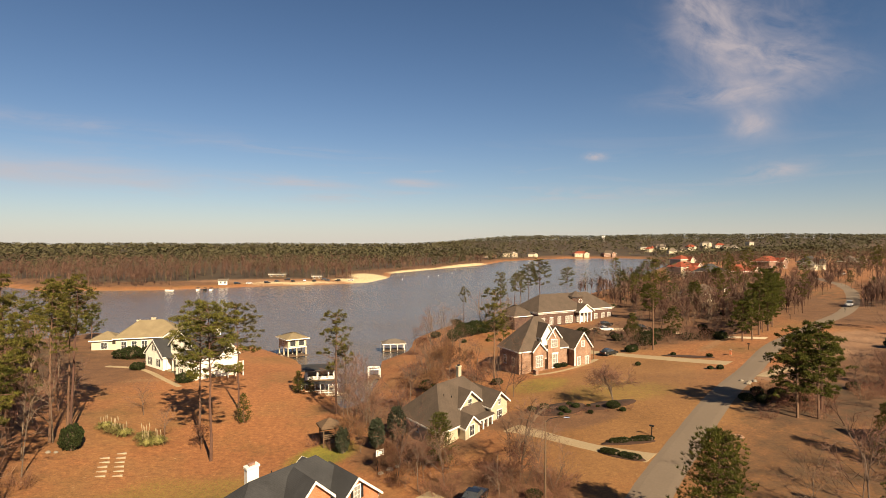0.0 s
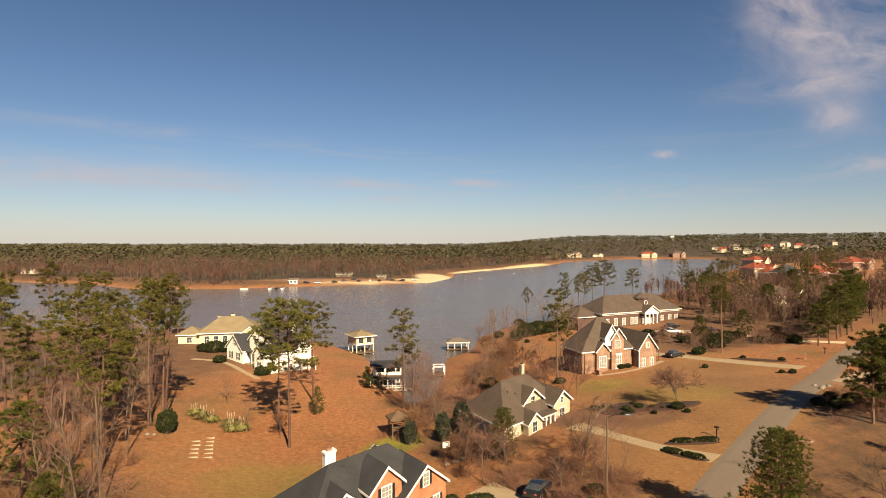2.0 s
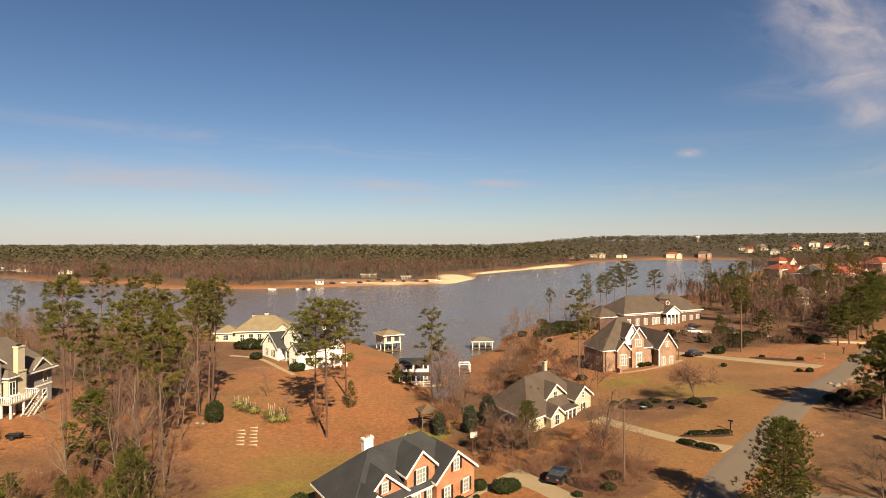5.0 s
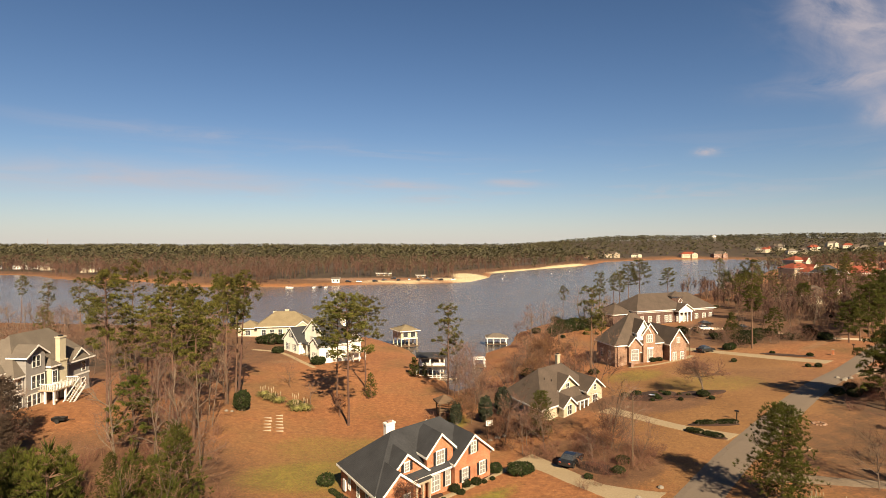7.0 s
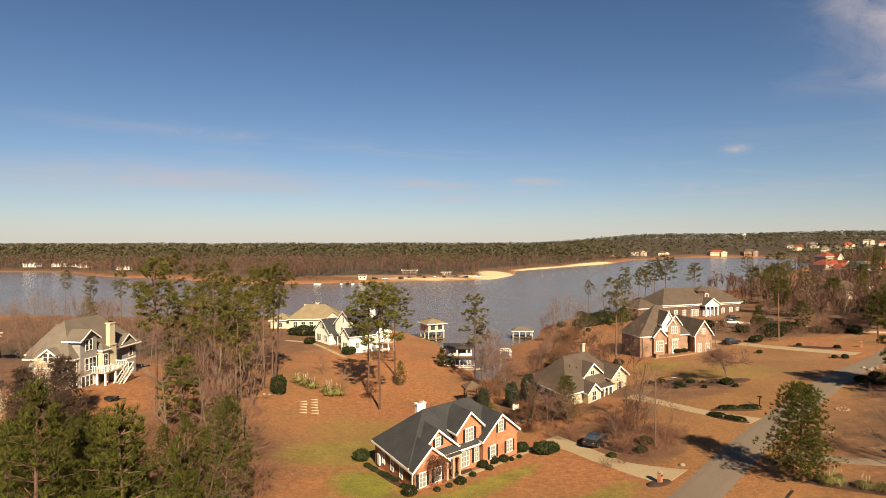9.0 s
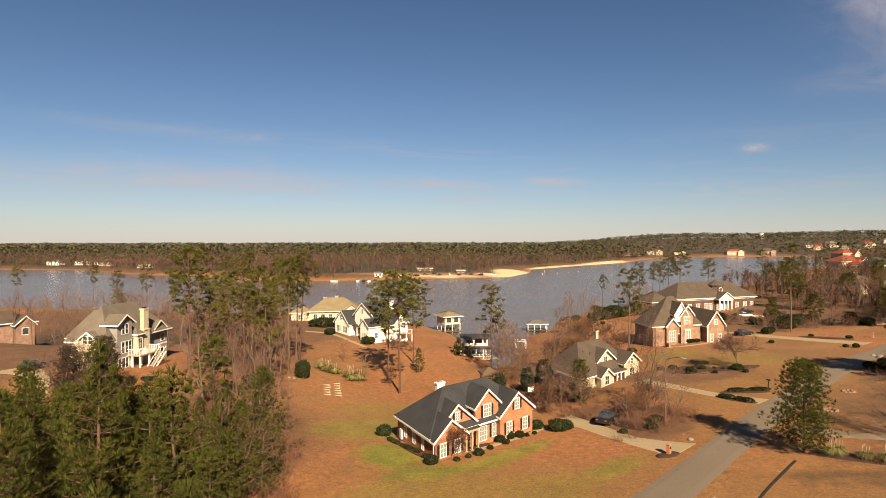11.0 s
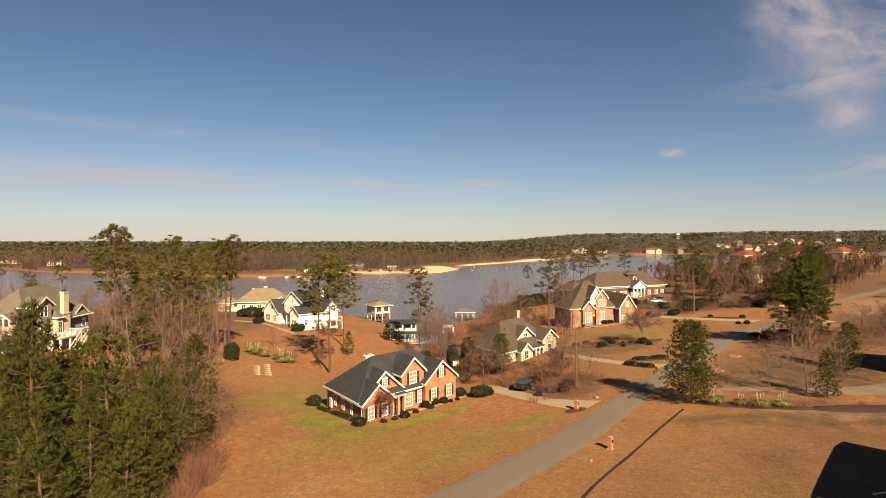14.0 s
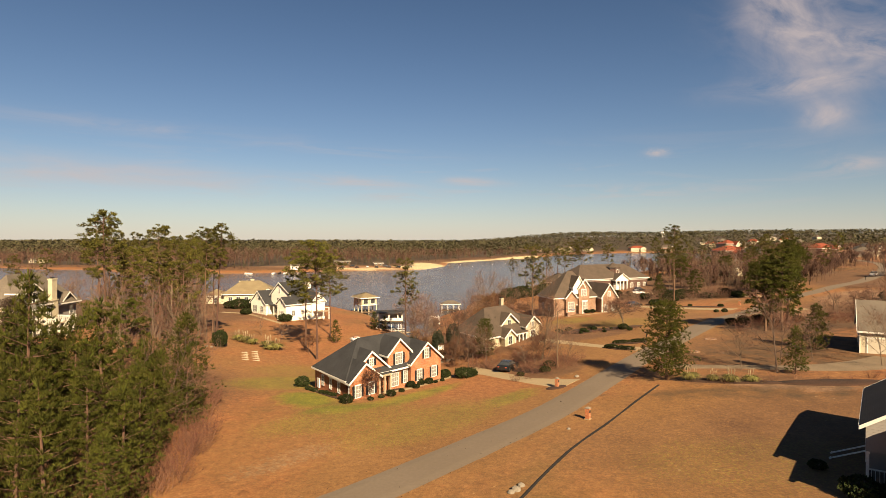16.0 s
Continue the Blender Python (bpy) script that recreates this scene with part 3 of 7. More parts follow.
across = gyr - 0.85 * np.maximum(gxr, 0) - 290
COVER = {
    "tan": most(oval(-10, 34, 22, 13, 42) * 0.62, oval(-20, 66, 17, 18) * 0.7, oval(2.1, 31.3, 26, 10, 52), oval(31.0, 20.9, 22, 30), oval(39.3, 92.0, 16, 26, 50), oval(56.9, 125.4, 14, 9, 0), oval(46.6, 109.7, 22, 14, 40), oval(22.8, 69.0, 7, 5, 20), oval(30, 80, 16, 14) * 0.9, oval(22, 60, 10, 8) * 0.75, oval(42, 66, 15, 14) * 0.8, oval(52, 58, 14, 10) * 0.6, oval(58, 100, 20, 18, 40) * 0.6),
    # the oval at (38, 24) darkens a browner lawn, partly painting the shadow there
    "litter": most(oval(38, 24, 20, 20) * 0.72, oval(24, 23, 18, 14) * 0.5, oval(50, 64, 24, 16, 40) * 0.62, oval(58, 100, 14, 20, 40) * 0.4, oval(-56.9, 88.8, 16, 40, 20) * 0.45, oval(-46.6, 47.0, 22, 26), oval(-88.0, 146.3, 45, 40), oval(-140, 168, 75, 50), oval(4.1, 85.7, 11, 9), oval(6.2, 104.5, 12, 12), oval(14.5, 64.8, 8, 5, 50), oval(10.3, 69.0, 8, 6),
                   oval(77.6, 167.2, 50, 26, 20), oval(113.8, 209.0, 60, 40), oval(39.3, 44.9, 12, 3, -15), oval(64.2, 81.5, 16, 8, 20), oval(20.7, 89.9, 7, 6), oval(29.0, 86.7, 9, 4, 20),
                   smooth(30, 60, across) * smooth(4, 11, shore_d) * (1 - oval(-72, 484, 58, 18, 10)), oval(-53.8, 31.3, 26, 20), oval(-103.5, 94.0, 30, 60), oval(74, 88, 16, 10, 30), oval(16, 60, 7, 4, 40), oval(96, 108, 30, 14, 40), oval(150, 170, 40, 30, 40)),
    "green": most(oval(-18.2, 48.5, 4.0, 6, 35) * 0.95, oval(-13.0, 43.2, 6, 2.4, 30) * 0.8, oval(-4.0, 50.5, 11, 2.4, 52) * 0.75, oval(-12, 39, 12, 6, 35) * 0.45, oval(-9.3, 87.8, 7, 5, 60) * 0.85, oval(29.0, 110.8, 8, 6, 40) * 0.55, oval(40, 100.0, 12, 9) * 0.42, oval(-20.7, 75.2, 6, 8) * 0.45, oval(26, 20, 14, 8) * 0.3, oval(-14, 72, 9, 7) * 0.7, oval(-22, 62, 13, 8, 30) * 0.6, oval(-26, 74, 9, 9) * 0.4, oval(-3, 36, 14, 7, 48) * 0.45, oval(8, 46, 7, 2.5, 50) * 0.6),
    "clay": most(smooth(10, 40, across) * (1 - smooth(1.5, 5, shore_d)) * 0.6, oval(74.5, 104.5, 10, 7, 40), oval(108.7, 127.5, 22, 10, 45), oval(41.4, 41.8, 8, 2, -20), oval(-95, 478, 80, 20) * 0.8),
    "sand": most(oval(-14, 548, 20, 62, 8), oval(-26, 505, 22, 18), oval(38, 700, 12, 80, -30), oval(108, 830, 10, 100, -30), oval(-75, 474, 40, 7, 14) * 0.8),
    # tree shade painted on the woodland floor; last three ovals darken ground by the road
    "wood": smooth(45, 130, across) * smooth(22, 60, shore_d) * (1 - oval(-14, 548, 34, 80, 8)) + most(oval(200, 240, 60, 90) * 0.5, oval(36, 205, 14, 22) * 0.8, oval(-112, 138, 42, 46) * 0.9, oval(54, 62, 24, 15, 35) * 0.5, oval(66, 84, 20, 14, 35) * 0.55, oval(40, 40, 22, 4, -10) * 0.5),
    "worn": most(oval(-14.5, 25.1, 7, 2.5, 50), oval(-49.7, 133.8, 9, 2.0, 10), oval(82.8, 142.1, 20, 2.0, 45)) * 0.5,
}
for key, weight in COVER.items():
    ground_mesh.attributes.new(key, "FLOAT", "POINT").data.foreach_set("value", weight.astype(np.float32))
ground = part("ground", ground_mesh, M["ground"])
tagged(ground, "sloping lakeside ground with brown dormant grass and leaf litter", "ground", kind="structure")

wm = Geo().add([(-4600, 60, 0), (4600, 60, 0), (4600, 2500, 0), (-4600, 2500, 0)], [(0, 1, 2, 3)])
tagged(part("water", wm, M["water"]), "grey rippled lake water under a clear winter sky", "lake", kind="structure")


# ---------------------------------------------------------------- roads and paths
def ribbon(line, widths, lift, thick=0.35, step=1.5, across_n=4):
    """A paved strip along a smooth line, laid over the ground, with real edges."""
    pts = [Vector((*p, 0)) for p in line]
    dense, wide = [], []
    for i in range(len(pts) - 1):
        p0, p1, p2, p3 = pts[max(i - 1, 0)], pts[i], pts[i + 1], pts[min(i + 2, len(pts) - 1)]
        n = max(2, int((p2 - p1).length / step))
        for j in range(n):
            k = j / n
            dense.append(0.5 * ((2 * p1) + (p2 - p0) * k + (2 * p0 - 5 * p1 + 4 * p2 - p3) * k * k + (3 * p1 - p0 - 3 * p2 + p3) * k ** 3))
            wide.append(widths[i] * (1 - k) + widths[i + 1] * k)
    dense.append(pts[-1])
    wide.append(widths[-1])
    xs, ys = [], []
    for i, p in enumerate(dense):
        d = (dense[min(i + 1, len(dense) - 1)] - dense[max(i - 1, 0)]).normalized()
        for j in range(across_n + 1):
            o = (j / across_n - 0.5) * (wide[i] + (0.25 * noise.noise((i * 0.31, j * 5.0, 2.0)) if j in (0, across_n) else 0))
            xs.append(p.x + d.y * o)
            ys.append(p.y - d.x * o)
    zs = height(np.array(xs), np.array(ys)) + np.where(np.arange(len(xs)) % (across_n + 1) % across_n == 0, -0.03, lift)
    g, m, n = Geo(), across_n + 1, len(dense)
    top = list(zip(xs, ys, zs))
    g.v = top + [(x, y, z - thick) for x, y, z in top]
    k = len(top)
    for i in range(n - 1):
        for j in range(across_n):
            a = i * m + j
            g.f.append((a, a + 1, a + 1 + m, a + m))
        a, b = i * m, i * m + across_n
        g.f.append((a, a + m, k + a + m, k + a))
        g.f.append((b + m, b, k + b, k + b + m))
    g.f.append(tuple([j for j in range(m)] + [k + j for j in reversed(range(m))]))
    e = (n - 1) * m
    g.f.append(tuple([e + j for j in reversed(range(m))] + [k + e + j for j in range(m)]))
    return g


road = part("road", ribbon([(-46, -32), (-22, 0), (-3.5, 19.5), (8, 33.2), (17.6, 46.4), (27.2, 59.2), (36.3, 70.3), (56.4, 93.8), (85, 125.5), (98.5, 138.2), (118, 153), (156, 186), (205, 250), (250, 340)],
                           [6.2, 6.2, 6.0, 6.0, 5.8, 5.6, 5.6, 5.4, 5.4, 5.4, 5.4, 5.4, 5.4, 5.4], 0.045), M["asphalt"])
tagged(road, "worn grey asphalt residential road along the lawns", "road", kind="structure")
DRIVES = [
    ("driveway", [(16.6, 51), (11.3, 56), (6.6, 63.5), (3.2, 67.5)], [7.0, 3.2, 3.6, 6.0], "pale concrete driveway to the orange brick house", "concrete"),
    ("driveway", [(32.0, 69.0), (26.8, 74.8), (21.4, 83), (18.5, 87)], [4.0, 2.6, 2.9, 4.5], "pale concrete driveway between clipped hedges", "concrete"),
    ("driveway", [(71.5, 118), (62.2, 128.8), (52, 139.5), (46, 146)], [5.4, 5.0, 4.0, 8.0], "pale concrete driveway to the red brick house", "concrete"),
    ("driveway", [(96, 142), (88, 150), (76, 166), (63, 178)], [4.5, 3.6, 3.6, 9.0], "sandy driveway to the long brick house", "sand"),
    ("driveway", [(30, 56), (36, 53.6), (40, 52.5), (46, 50.8), (54, 50.5), (62, 53)], [4.0, 2.8, 2.6, 3.4, 6.5, 8.0], "pale gravel driveway behind a row of pampas grass", "gravel"),
    ("driveway", [(69, 103), (75, 107.5), (84, 110)], [3.6, 3.2, 3.2], "pale concrete driveway among shrubs", "concrete"),
    ("driveway", [(-90, 70), (-82, 66), (-74, 58), (-60, 38)], [9, 4, 3.5, 3.5], "pale driveway beside the grey house", "concrete"),
]
for name, line, widths, label, mat in DRIVES:
    tagged(part(name, ribbon(line, widths, 0.05), M[mat]), label, "driveway", kind="structure")
PATHS = [([(-8.4, 52.0), (-7.4, 53.2), (-4.3, 57.0), (0.4, 62.9), (3.2, 66.0)], [1.3, 1.2, 1.2, 1.2, 1.3], "narrow concrete front walk beside the brick house"),
         ([(30, 119.5), (35, 120.5), (42, 125.5), (48, 132.5)], [1.6, 1.4, 1.4, 1.6], "curved concrete front walk of the red brick house"),
         ([(-66, 147), (-57, 144), (-47, 132.8), (-43, 128)], [2.2, 1.6, 1.5, 1.5], "pale front walk of the white house")]
for line, widths, label in PATHS:
    tagged(part("pavement", ribbon(line, widths, 0.06), M["concrete"]), label, "path", kind="structure")
# ---------------------------------------------------------------- house kit (p along the front, q to the back, h up)
class House:
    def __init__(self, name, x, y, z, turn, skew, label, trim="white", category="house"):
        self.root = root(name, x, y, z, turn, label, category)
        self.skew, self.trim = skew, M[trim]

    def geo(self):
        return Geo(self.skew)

    def put(self, name, geo, mat, parent=None, label=""):
        return part(name, geo, M[mat] if isinstance(mat, str) else mat, parent or self.root, label)

    def walls(self, p0, q0, p1, q1, h0, h1, mat):
        return self.put("wall", self.geo().box(p0, q0, h0, p1, q1, h1), mat)

    def band(self, p0, q0, p1, q1, h, tall=0.22, proud=0.05):
        """A painted board round a block, such as the fascia under the eaves."""
        g = self.geo()
        g.box(p0 - proud, q0 - proud, h, p1 + proud, q0, h + tall).box(p0 - proud, q1, h, p1 + proud, q1 + proud, h + tall)
        g.box(p0 - proud, q0, h, p0, q1, h + tall).box(p1, q0, h, p1 + proud, q1, h + tall)
        return self.put("fascia", g, self.trim)

    def gable(self, p0, q0, p1, q1, h0, eave, rise, axis, wall, roof, over=0.4, thick=0.12, ends=(1, 0)):
        """A block under a gable roof. axis: 'q' when the gable looks to the front, 'p' when it looks to the sides. ends: which ends carry white rakes."""
        lo, hi, s0, s1 = (p0, p1, q0, q1) if axis == "q" else (q0, q1, p0, p1)
        mid, slope = (lo + hi) / 2, rise / ((hi - lo) / 2)
        put = (lambda u, v, h: (u, v, h)) if axis == "q" else (lambda u, v, h: (v, u, h))
        vec = (lambda d: (0, d, 0)) if axis == "q" else (lambda d: (d, 0, 0))
        g = self.geo().prism([put(u, s0, h) for u, h in ((lo, h0), (hi, h0), (hi, eave), (mid, eave + rise), (lo, eave))], vec(s1 - s0))
        self.put("wall", g, wall)
        e, w = eave - slope * over, over
        up = thick * math.sqrt(1 + slope * slope)
        chevron = lambda a, b, s: [put(u, s, h) for u, h in ((lo - w, e + a), (mid, eave + rise + a), (hi + w, e + a), (hi + w, e + b), (mid, eave + rise + b), (lo - w, e + b))]
        o0, o1 = (over if ends[0] else 0), (over if ends[1] else 0)
        r = self.put("roof", self.geo().prism(chevron(0.01, up, s0 - o0), vec(s1 - s0 + o0 + o1)), roof)
        for on, s in ((ends[0], s0 - over - 0.06), (ends[1], s1 + over)):
            if on:
                self.put("rake", self.geo().prism(chevron(-0.12, up + 0.02, s), vec(0.06)), self.trim, r, "white painted gable board")
        for u in (lo - w - 0.05, hi + w):
            g = self.geo()
            a, b = put(u, s0 - o0, e - 0.12), put(u + 0.05, s1 + o1, e + up * 0.8)
            g.box(min(a[0], b[0]), min(a[1], b[1]), a[2], max(a[0], b[0]), max(a[1], b[1]), b[2])
            self.put("gutter", g, self.trim, r)
        return r

    def hip(self, p0, q0, p1, q1, eave, rise, roof, ridge=None, over=0.45, along="p"):
        """A hip roof over a block; ridge: where the ridge starts and ends along the longer side."""
        p0, q0, p1, q1 = p0 - over, q0 - over, p1 + over, q1 + over
        if along == "p":
            m = (q0 + q1) / 2
            a, b = ridge or (p0 + (q1 - q0) / 2, p1 - (q1 - q0) / 2)
            top = [(a, m, eave + rise), (b, m, eave + rise)]
        else:
            m = (p0 + p1) / 2
            a, b = ridge or (q0 + (p1 - p0) / 2, q1 - (p1 - p0) / 2)
            top = [(m, a, eave + rise), (m, b, eave + rise)]
        low = [(p0, q0, eave), (p1, q0, eave), (p1, q1, eave), (p0, q1, eave)]
        v = low + top + [(x, y, h - 0.18) for x, y, h in low]
        f = [(0, 1, 5, 4), (1, 2, 5), (2, 3, 4, 5), (3, 0, 4)] if along == "p" else [(0, 1, 4), (1, 2, 5, 4), (2, 3, 5), (3, 0, 4, 5)]
        f += [(6, 7, 1, 0), (7, 8, 2, 1), (8, 9, 3, 2), (9, 6, 0, 3), (9, 8, 7, 6)]
        r = self.put("roof", self.geo().add(v, f), roof)
        g = self.geo()
        for a, b in ((0, 1), (1, 2), (2, 3), (3, 0)):
            (ax, ay, _), (bx, by, _) = low[a], low[b]
            g.box(min(ax, bx) - 0.04, min(ay, by) - 0.04, eave - 0.26, max(ax, bx) + 0.04, max(ay, by) + 0.04, eave - 0.02)
        self.put("fascia", g, self.trim, r)
        return r

    def window(self, side, at, u, h, w=0.9, t=1.4, shutters=False, glass="glass", bars=(2, 3), arch=False):
        """A framed window on the wall plane side ('f' front q=at, 'b' back, 'l' left p=at, 'r' right), centred at u, sill at h."""
        sgn = -1 if side in "fl" else 1

        def slab(g, u0, u1, h0, h1, d0, d1):
            a, b = at + sgn * d0, at + sgn * d1
            lo, hi = min(a, b), max(a, b)
            return g.box(u0, lo, h0, u1, hi, h1) if side in "fb" else g.box(lo, u0, h0, hi, u1, h1)

        fr, k = self.geo(), 0.09

        def pt(x, z, d):
            y = at + sgn * d
            return (x, y, z) if side in "fb" else (y, x, z)

        outer, inner = ((u - w / 2 - k, h - k), (u + w / 2 + k, h - k), (u + w / 2 + k, h + t + k + 0.04), (u - w / 2 - k, h + t + k + 0.04)), ((u - w / 2, h), (u + w / 2, h), (u + w / 2, h + t), (u - w / 2, h + t))
        v = [pt(x, z, d) for d in (-0.05, 0.08) for x, z in (*outer, *inner)]
        f = []
        for i in range(4):
            j = (i + 1) % 4
            f += [(i, j, 4 + j, 4 + i), (8 + i, 12 + i, 12 + j, 8 + j), (i, 8 + i, 8 + j, j), (4 + i, 4 + j, 12 + j, 12 + i)]
        win = self.put("window", fr.add(v, f), self.trim)
        for i in range(1, bars[0]):
            x = u - w / 2 + w * i / bars[0]
            self.put("muntin", slab(self.geo(), x - 0.02, x + 0.02, h, h + t, 0.02, 0.05), self.trim, win)
        for i in range(1, bars[1]):
            z = h + t * i / bars[1]
            self.put("muntin", slab(self.geo(), u - w / 2, u + w / 2, z - 0.02, z + 0.02, 0.021, 0.048), self.trim, win)
        self.put("pane", slab(self.geo(), u - w / 2, u + w / 2, h, h + t, -0.03, 0.025), glass, win)
        if shutters:
            sw = 0.38
            for x in (u - w / 2 - k - sw - 0.02, u + w / 2 + k + 0.02):
                edge = [(h - 0.03, -0.02), (h + t + 0.03, -0.02), (h + t + 0.03, 0.04)]
                for i in range(7):
                    z = h + t - 0.06 - i * (t - 0.12) / 7
                    edge += [(z, 0.04), (z - (t - 0.12) / 9, 0.065)]
                edge += [(h - 0.03, 0.04)]
                a, b = Vector(pt(x, 0, 0)), Vector(pt(x + sw, 0, 0))
                g = self.geo().prism([pt(x, z, d) for z, d in edge], b - a)
                self.put("shutter", g, "shutter", win, "black louvred shutter")
        return win

    def door(self, side, at, u, h, w=1.0, t=2.1, mat="door"):
        sgn = -1 if side in "fl" else 1

        def slab(g, u0, u1, h0, h1, d0, d1):
            a, b = at + sgn * d0, at + sgn * d1
            lo, hi = min(a, b), max(a, b)
            return g.box(u0, lo, h0, u1, hi, h1) if side in "fb" else g.box(lo, u0, h0, hi, u1, h1)

        leaf = slab(self.geo(), u - w / 2, u + w / 2, h, h + t, -0.05, 0.03)
        rows = 4 if w > 2 else 3
        cols = 4 if w > 2 else 2
        for i in range(cols):
            for j in range(rows):
                a, b = u - w / 2 + w * (i + 0.15) / cols, u - w / 2 + w * (i + 0.85) / cols
                c, d = h + t * (j + 0.15) / rows, h + t * (j + 0.85) / rows
                slab(leaf, a, b, c, d, 0.03, 0.05)
        ob = self.put("door", leaf, mat)
        fr = self.geo()
        slab(fr, u - w / 2 - 0.14, u - w / 2, h, h + t + 0.14, -0.05, 0.09)
        slab(fr, u + w / 2, u + w / 2 + 0.14, h, h + t + 0.14, -0.05, 0.09)
        slab(fr, u - w / 2, u + w / 2, h + t, h + t + 0.14, -0.05, 0.09)
        self.put("door_frame", fr, self.trim, ob)
        return ob

    def chimney(self, p, q, w, d, h0, h1, mat, cap="metal_dark"):
        c = self.put("chimney", self.geo().box(p - w / 2, q - d / 2, h0, p + w / 2, q + d / 2, h1), mat)
        g = self.geo().box(p - w / 2 - 0.1, q - d / 2 - 0.1, h1 - 0.15, p + w / 2 + 0.1, q + d / 2 + 0.1, h1 + 0.06)
        self.put("chimney_cap", g, mat, c)
        g = self.geo().box(p - w / 4, q - d / 4, h1 + 0.06, p + w / 4, q + d / 4, h1 + 0.3)
        self.put("flue", g, cap, c)
        return c

    def column(self, p, q, h0, h1, w=0.24, mat=None):
        g = self.geo().box(p - w / 2, q - w / 2, h0, p + w / 2, q + w / 2, h1)
        k = w * 0.7
        g.box(p - k, q - k, h0, p + k, q + k, h0 + 0.18).box(p - k, q - k, h1 - 0.18, p + k, q + k, h1)
        return self.put("column", g, mat or self.trim)

    def slab(self, name, p0, q0, p1, q1, h0, h1, mat):
        return self.put(name, self.geo().box(p0, q0, h0, p1, q1, h1), mat)


# ---------------------------------------------------------------- orange brick house
def brick_house():
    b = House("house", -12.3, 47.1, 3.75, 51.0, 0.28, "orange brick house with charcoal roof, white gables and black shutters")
    br, rf = "brick_orange", "roof_dark"
    b.walls(0, 1.6, 18.6, 11.4, -1.5, 3.0, br)
    b.walls(0, 0.0, 5.1, 1.6, -1.5, 2.95, br)
    b.hip(0, 1.2, 18.6, 11.4, 3.0, 4.1, rf, ridge=(5.1, 13.5))
    # back wing and its lower roof
    b.gable(13.2, 7.5, 18.0, 12.4, -1.5, 3.0, 1.4, "q", br, rf, ends=(0, 1))
    b.gable(0, 0, 5.1, 6.0, -1.5, 3.0, 1.9, "q", br, rf)                  # front left gable
    b.gable(0.8, 1.55, 8.4, 7.2, -1.5, 3.0, 2.95, "q", br, rf)            # upper left gable
    b.gable(7.8, 1.35, 12.2, 5.5, -1.5, 5.15, 1.85, "q", br, rf)          # entrance gable
    b.gable(11.9, 0.5, 18.6, 6.0, -1.5, 3.45, 2.45, "q", br, rf)          # right gable
    b.window("f", 0.0, 1.3, 0.75, 0.95, 1.5, True, "glass_blind")
    b.window("f", 0.0, 3.7, 0.75, 0.95, 1.5, True, "glass_blind")
    b.window("f", 1.55, 4.7, 4.0, 0.75, 0.95, True, "glass_blind")
    b.window("f", 1.35, 10.0, 3.5, 1.35, 1.5, True, "glass_blind", (3, 3))
    b.window("f", 0.5, 15.3, 3.7, 0.9, 1.35, True, "glass_blind")
    b.window("f", 0.5, 13.7, 0.65, 1.0, 1.5, True, "glass_blind")
    b.window("f", 0.5, 17.0, 0.65, 1.0, 1.5, True, "glass_blind")
    b.window("f", 1.35, 11.3, 0.6, 0.7, 1.7, True, "glass_blind", (2, 3))
    b.window("f", 1.35, 9.2, 0.5, 1.3, 1.8, False, "glass_blind", (3, 3))
    b.door("f", 1.6, 6.6, 0.1, 1.0, 2.1)
    for q in (3.4, 6.0, 8.6):
        b.window("l", 0, q, 0.9, 0.6, 1.3, False, "glass")
    # porch between the gables
    b.slab("porch_floor", 5.15, -0.6, 7.75, 1.5, -1.0, 0.12, "brick_orange")
    b.slab("porch_step", 5.6, -1.1, 7.4, -0.6, -1.0, -0.08, "brick_orange")
    b.slab("porch_roof", 5.12, 0.2, 7.85, 1.7, 2.78, 2.95, "roof_dark")
    for p in (5.4, 6.4, 7.5):
        b.column(p, 0.31, 0.12, 2.52, 0.26, M["wood_pale"])
    b.slab("porch_beam", 5.2, 0.2, 7.7, 0.42, 2.52, 2.78, "wood_pale")
    b.chimney(8.2, 12.2, 1.5, 0.8, -1, 5.9, "white", "brick_red")
    # vent pipes
    for p, q, h in ((8.6, 8, 6.7), (11.6, 8.6, 6.3)):
        b.put("vent_pipe", b.geo().tube([(p, q, h - 1.6), (p, q, h - 0.2)], [0.07, 0.07], 6), "metal_dark")
    for p, q in ((-0.04, 0.35), (18.56, 0.8)):
        b.put("downspout", b.geo().box(p - 0.06, q - 0.06, -0.5, p + 0.02, q + 0.06, 2.8), "white")
    b.slab("meter_box", -0.22, 9.6, 0.0, 10.3, 0.3, 1.6, "white")
    return b


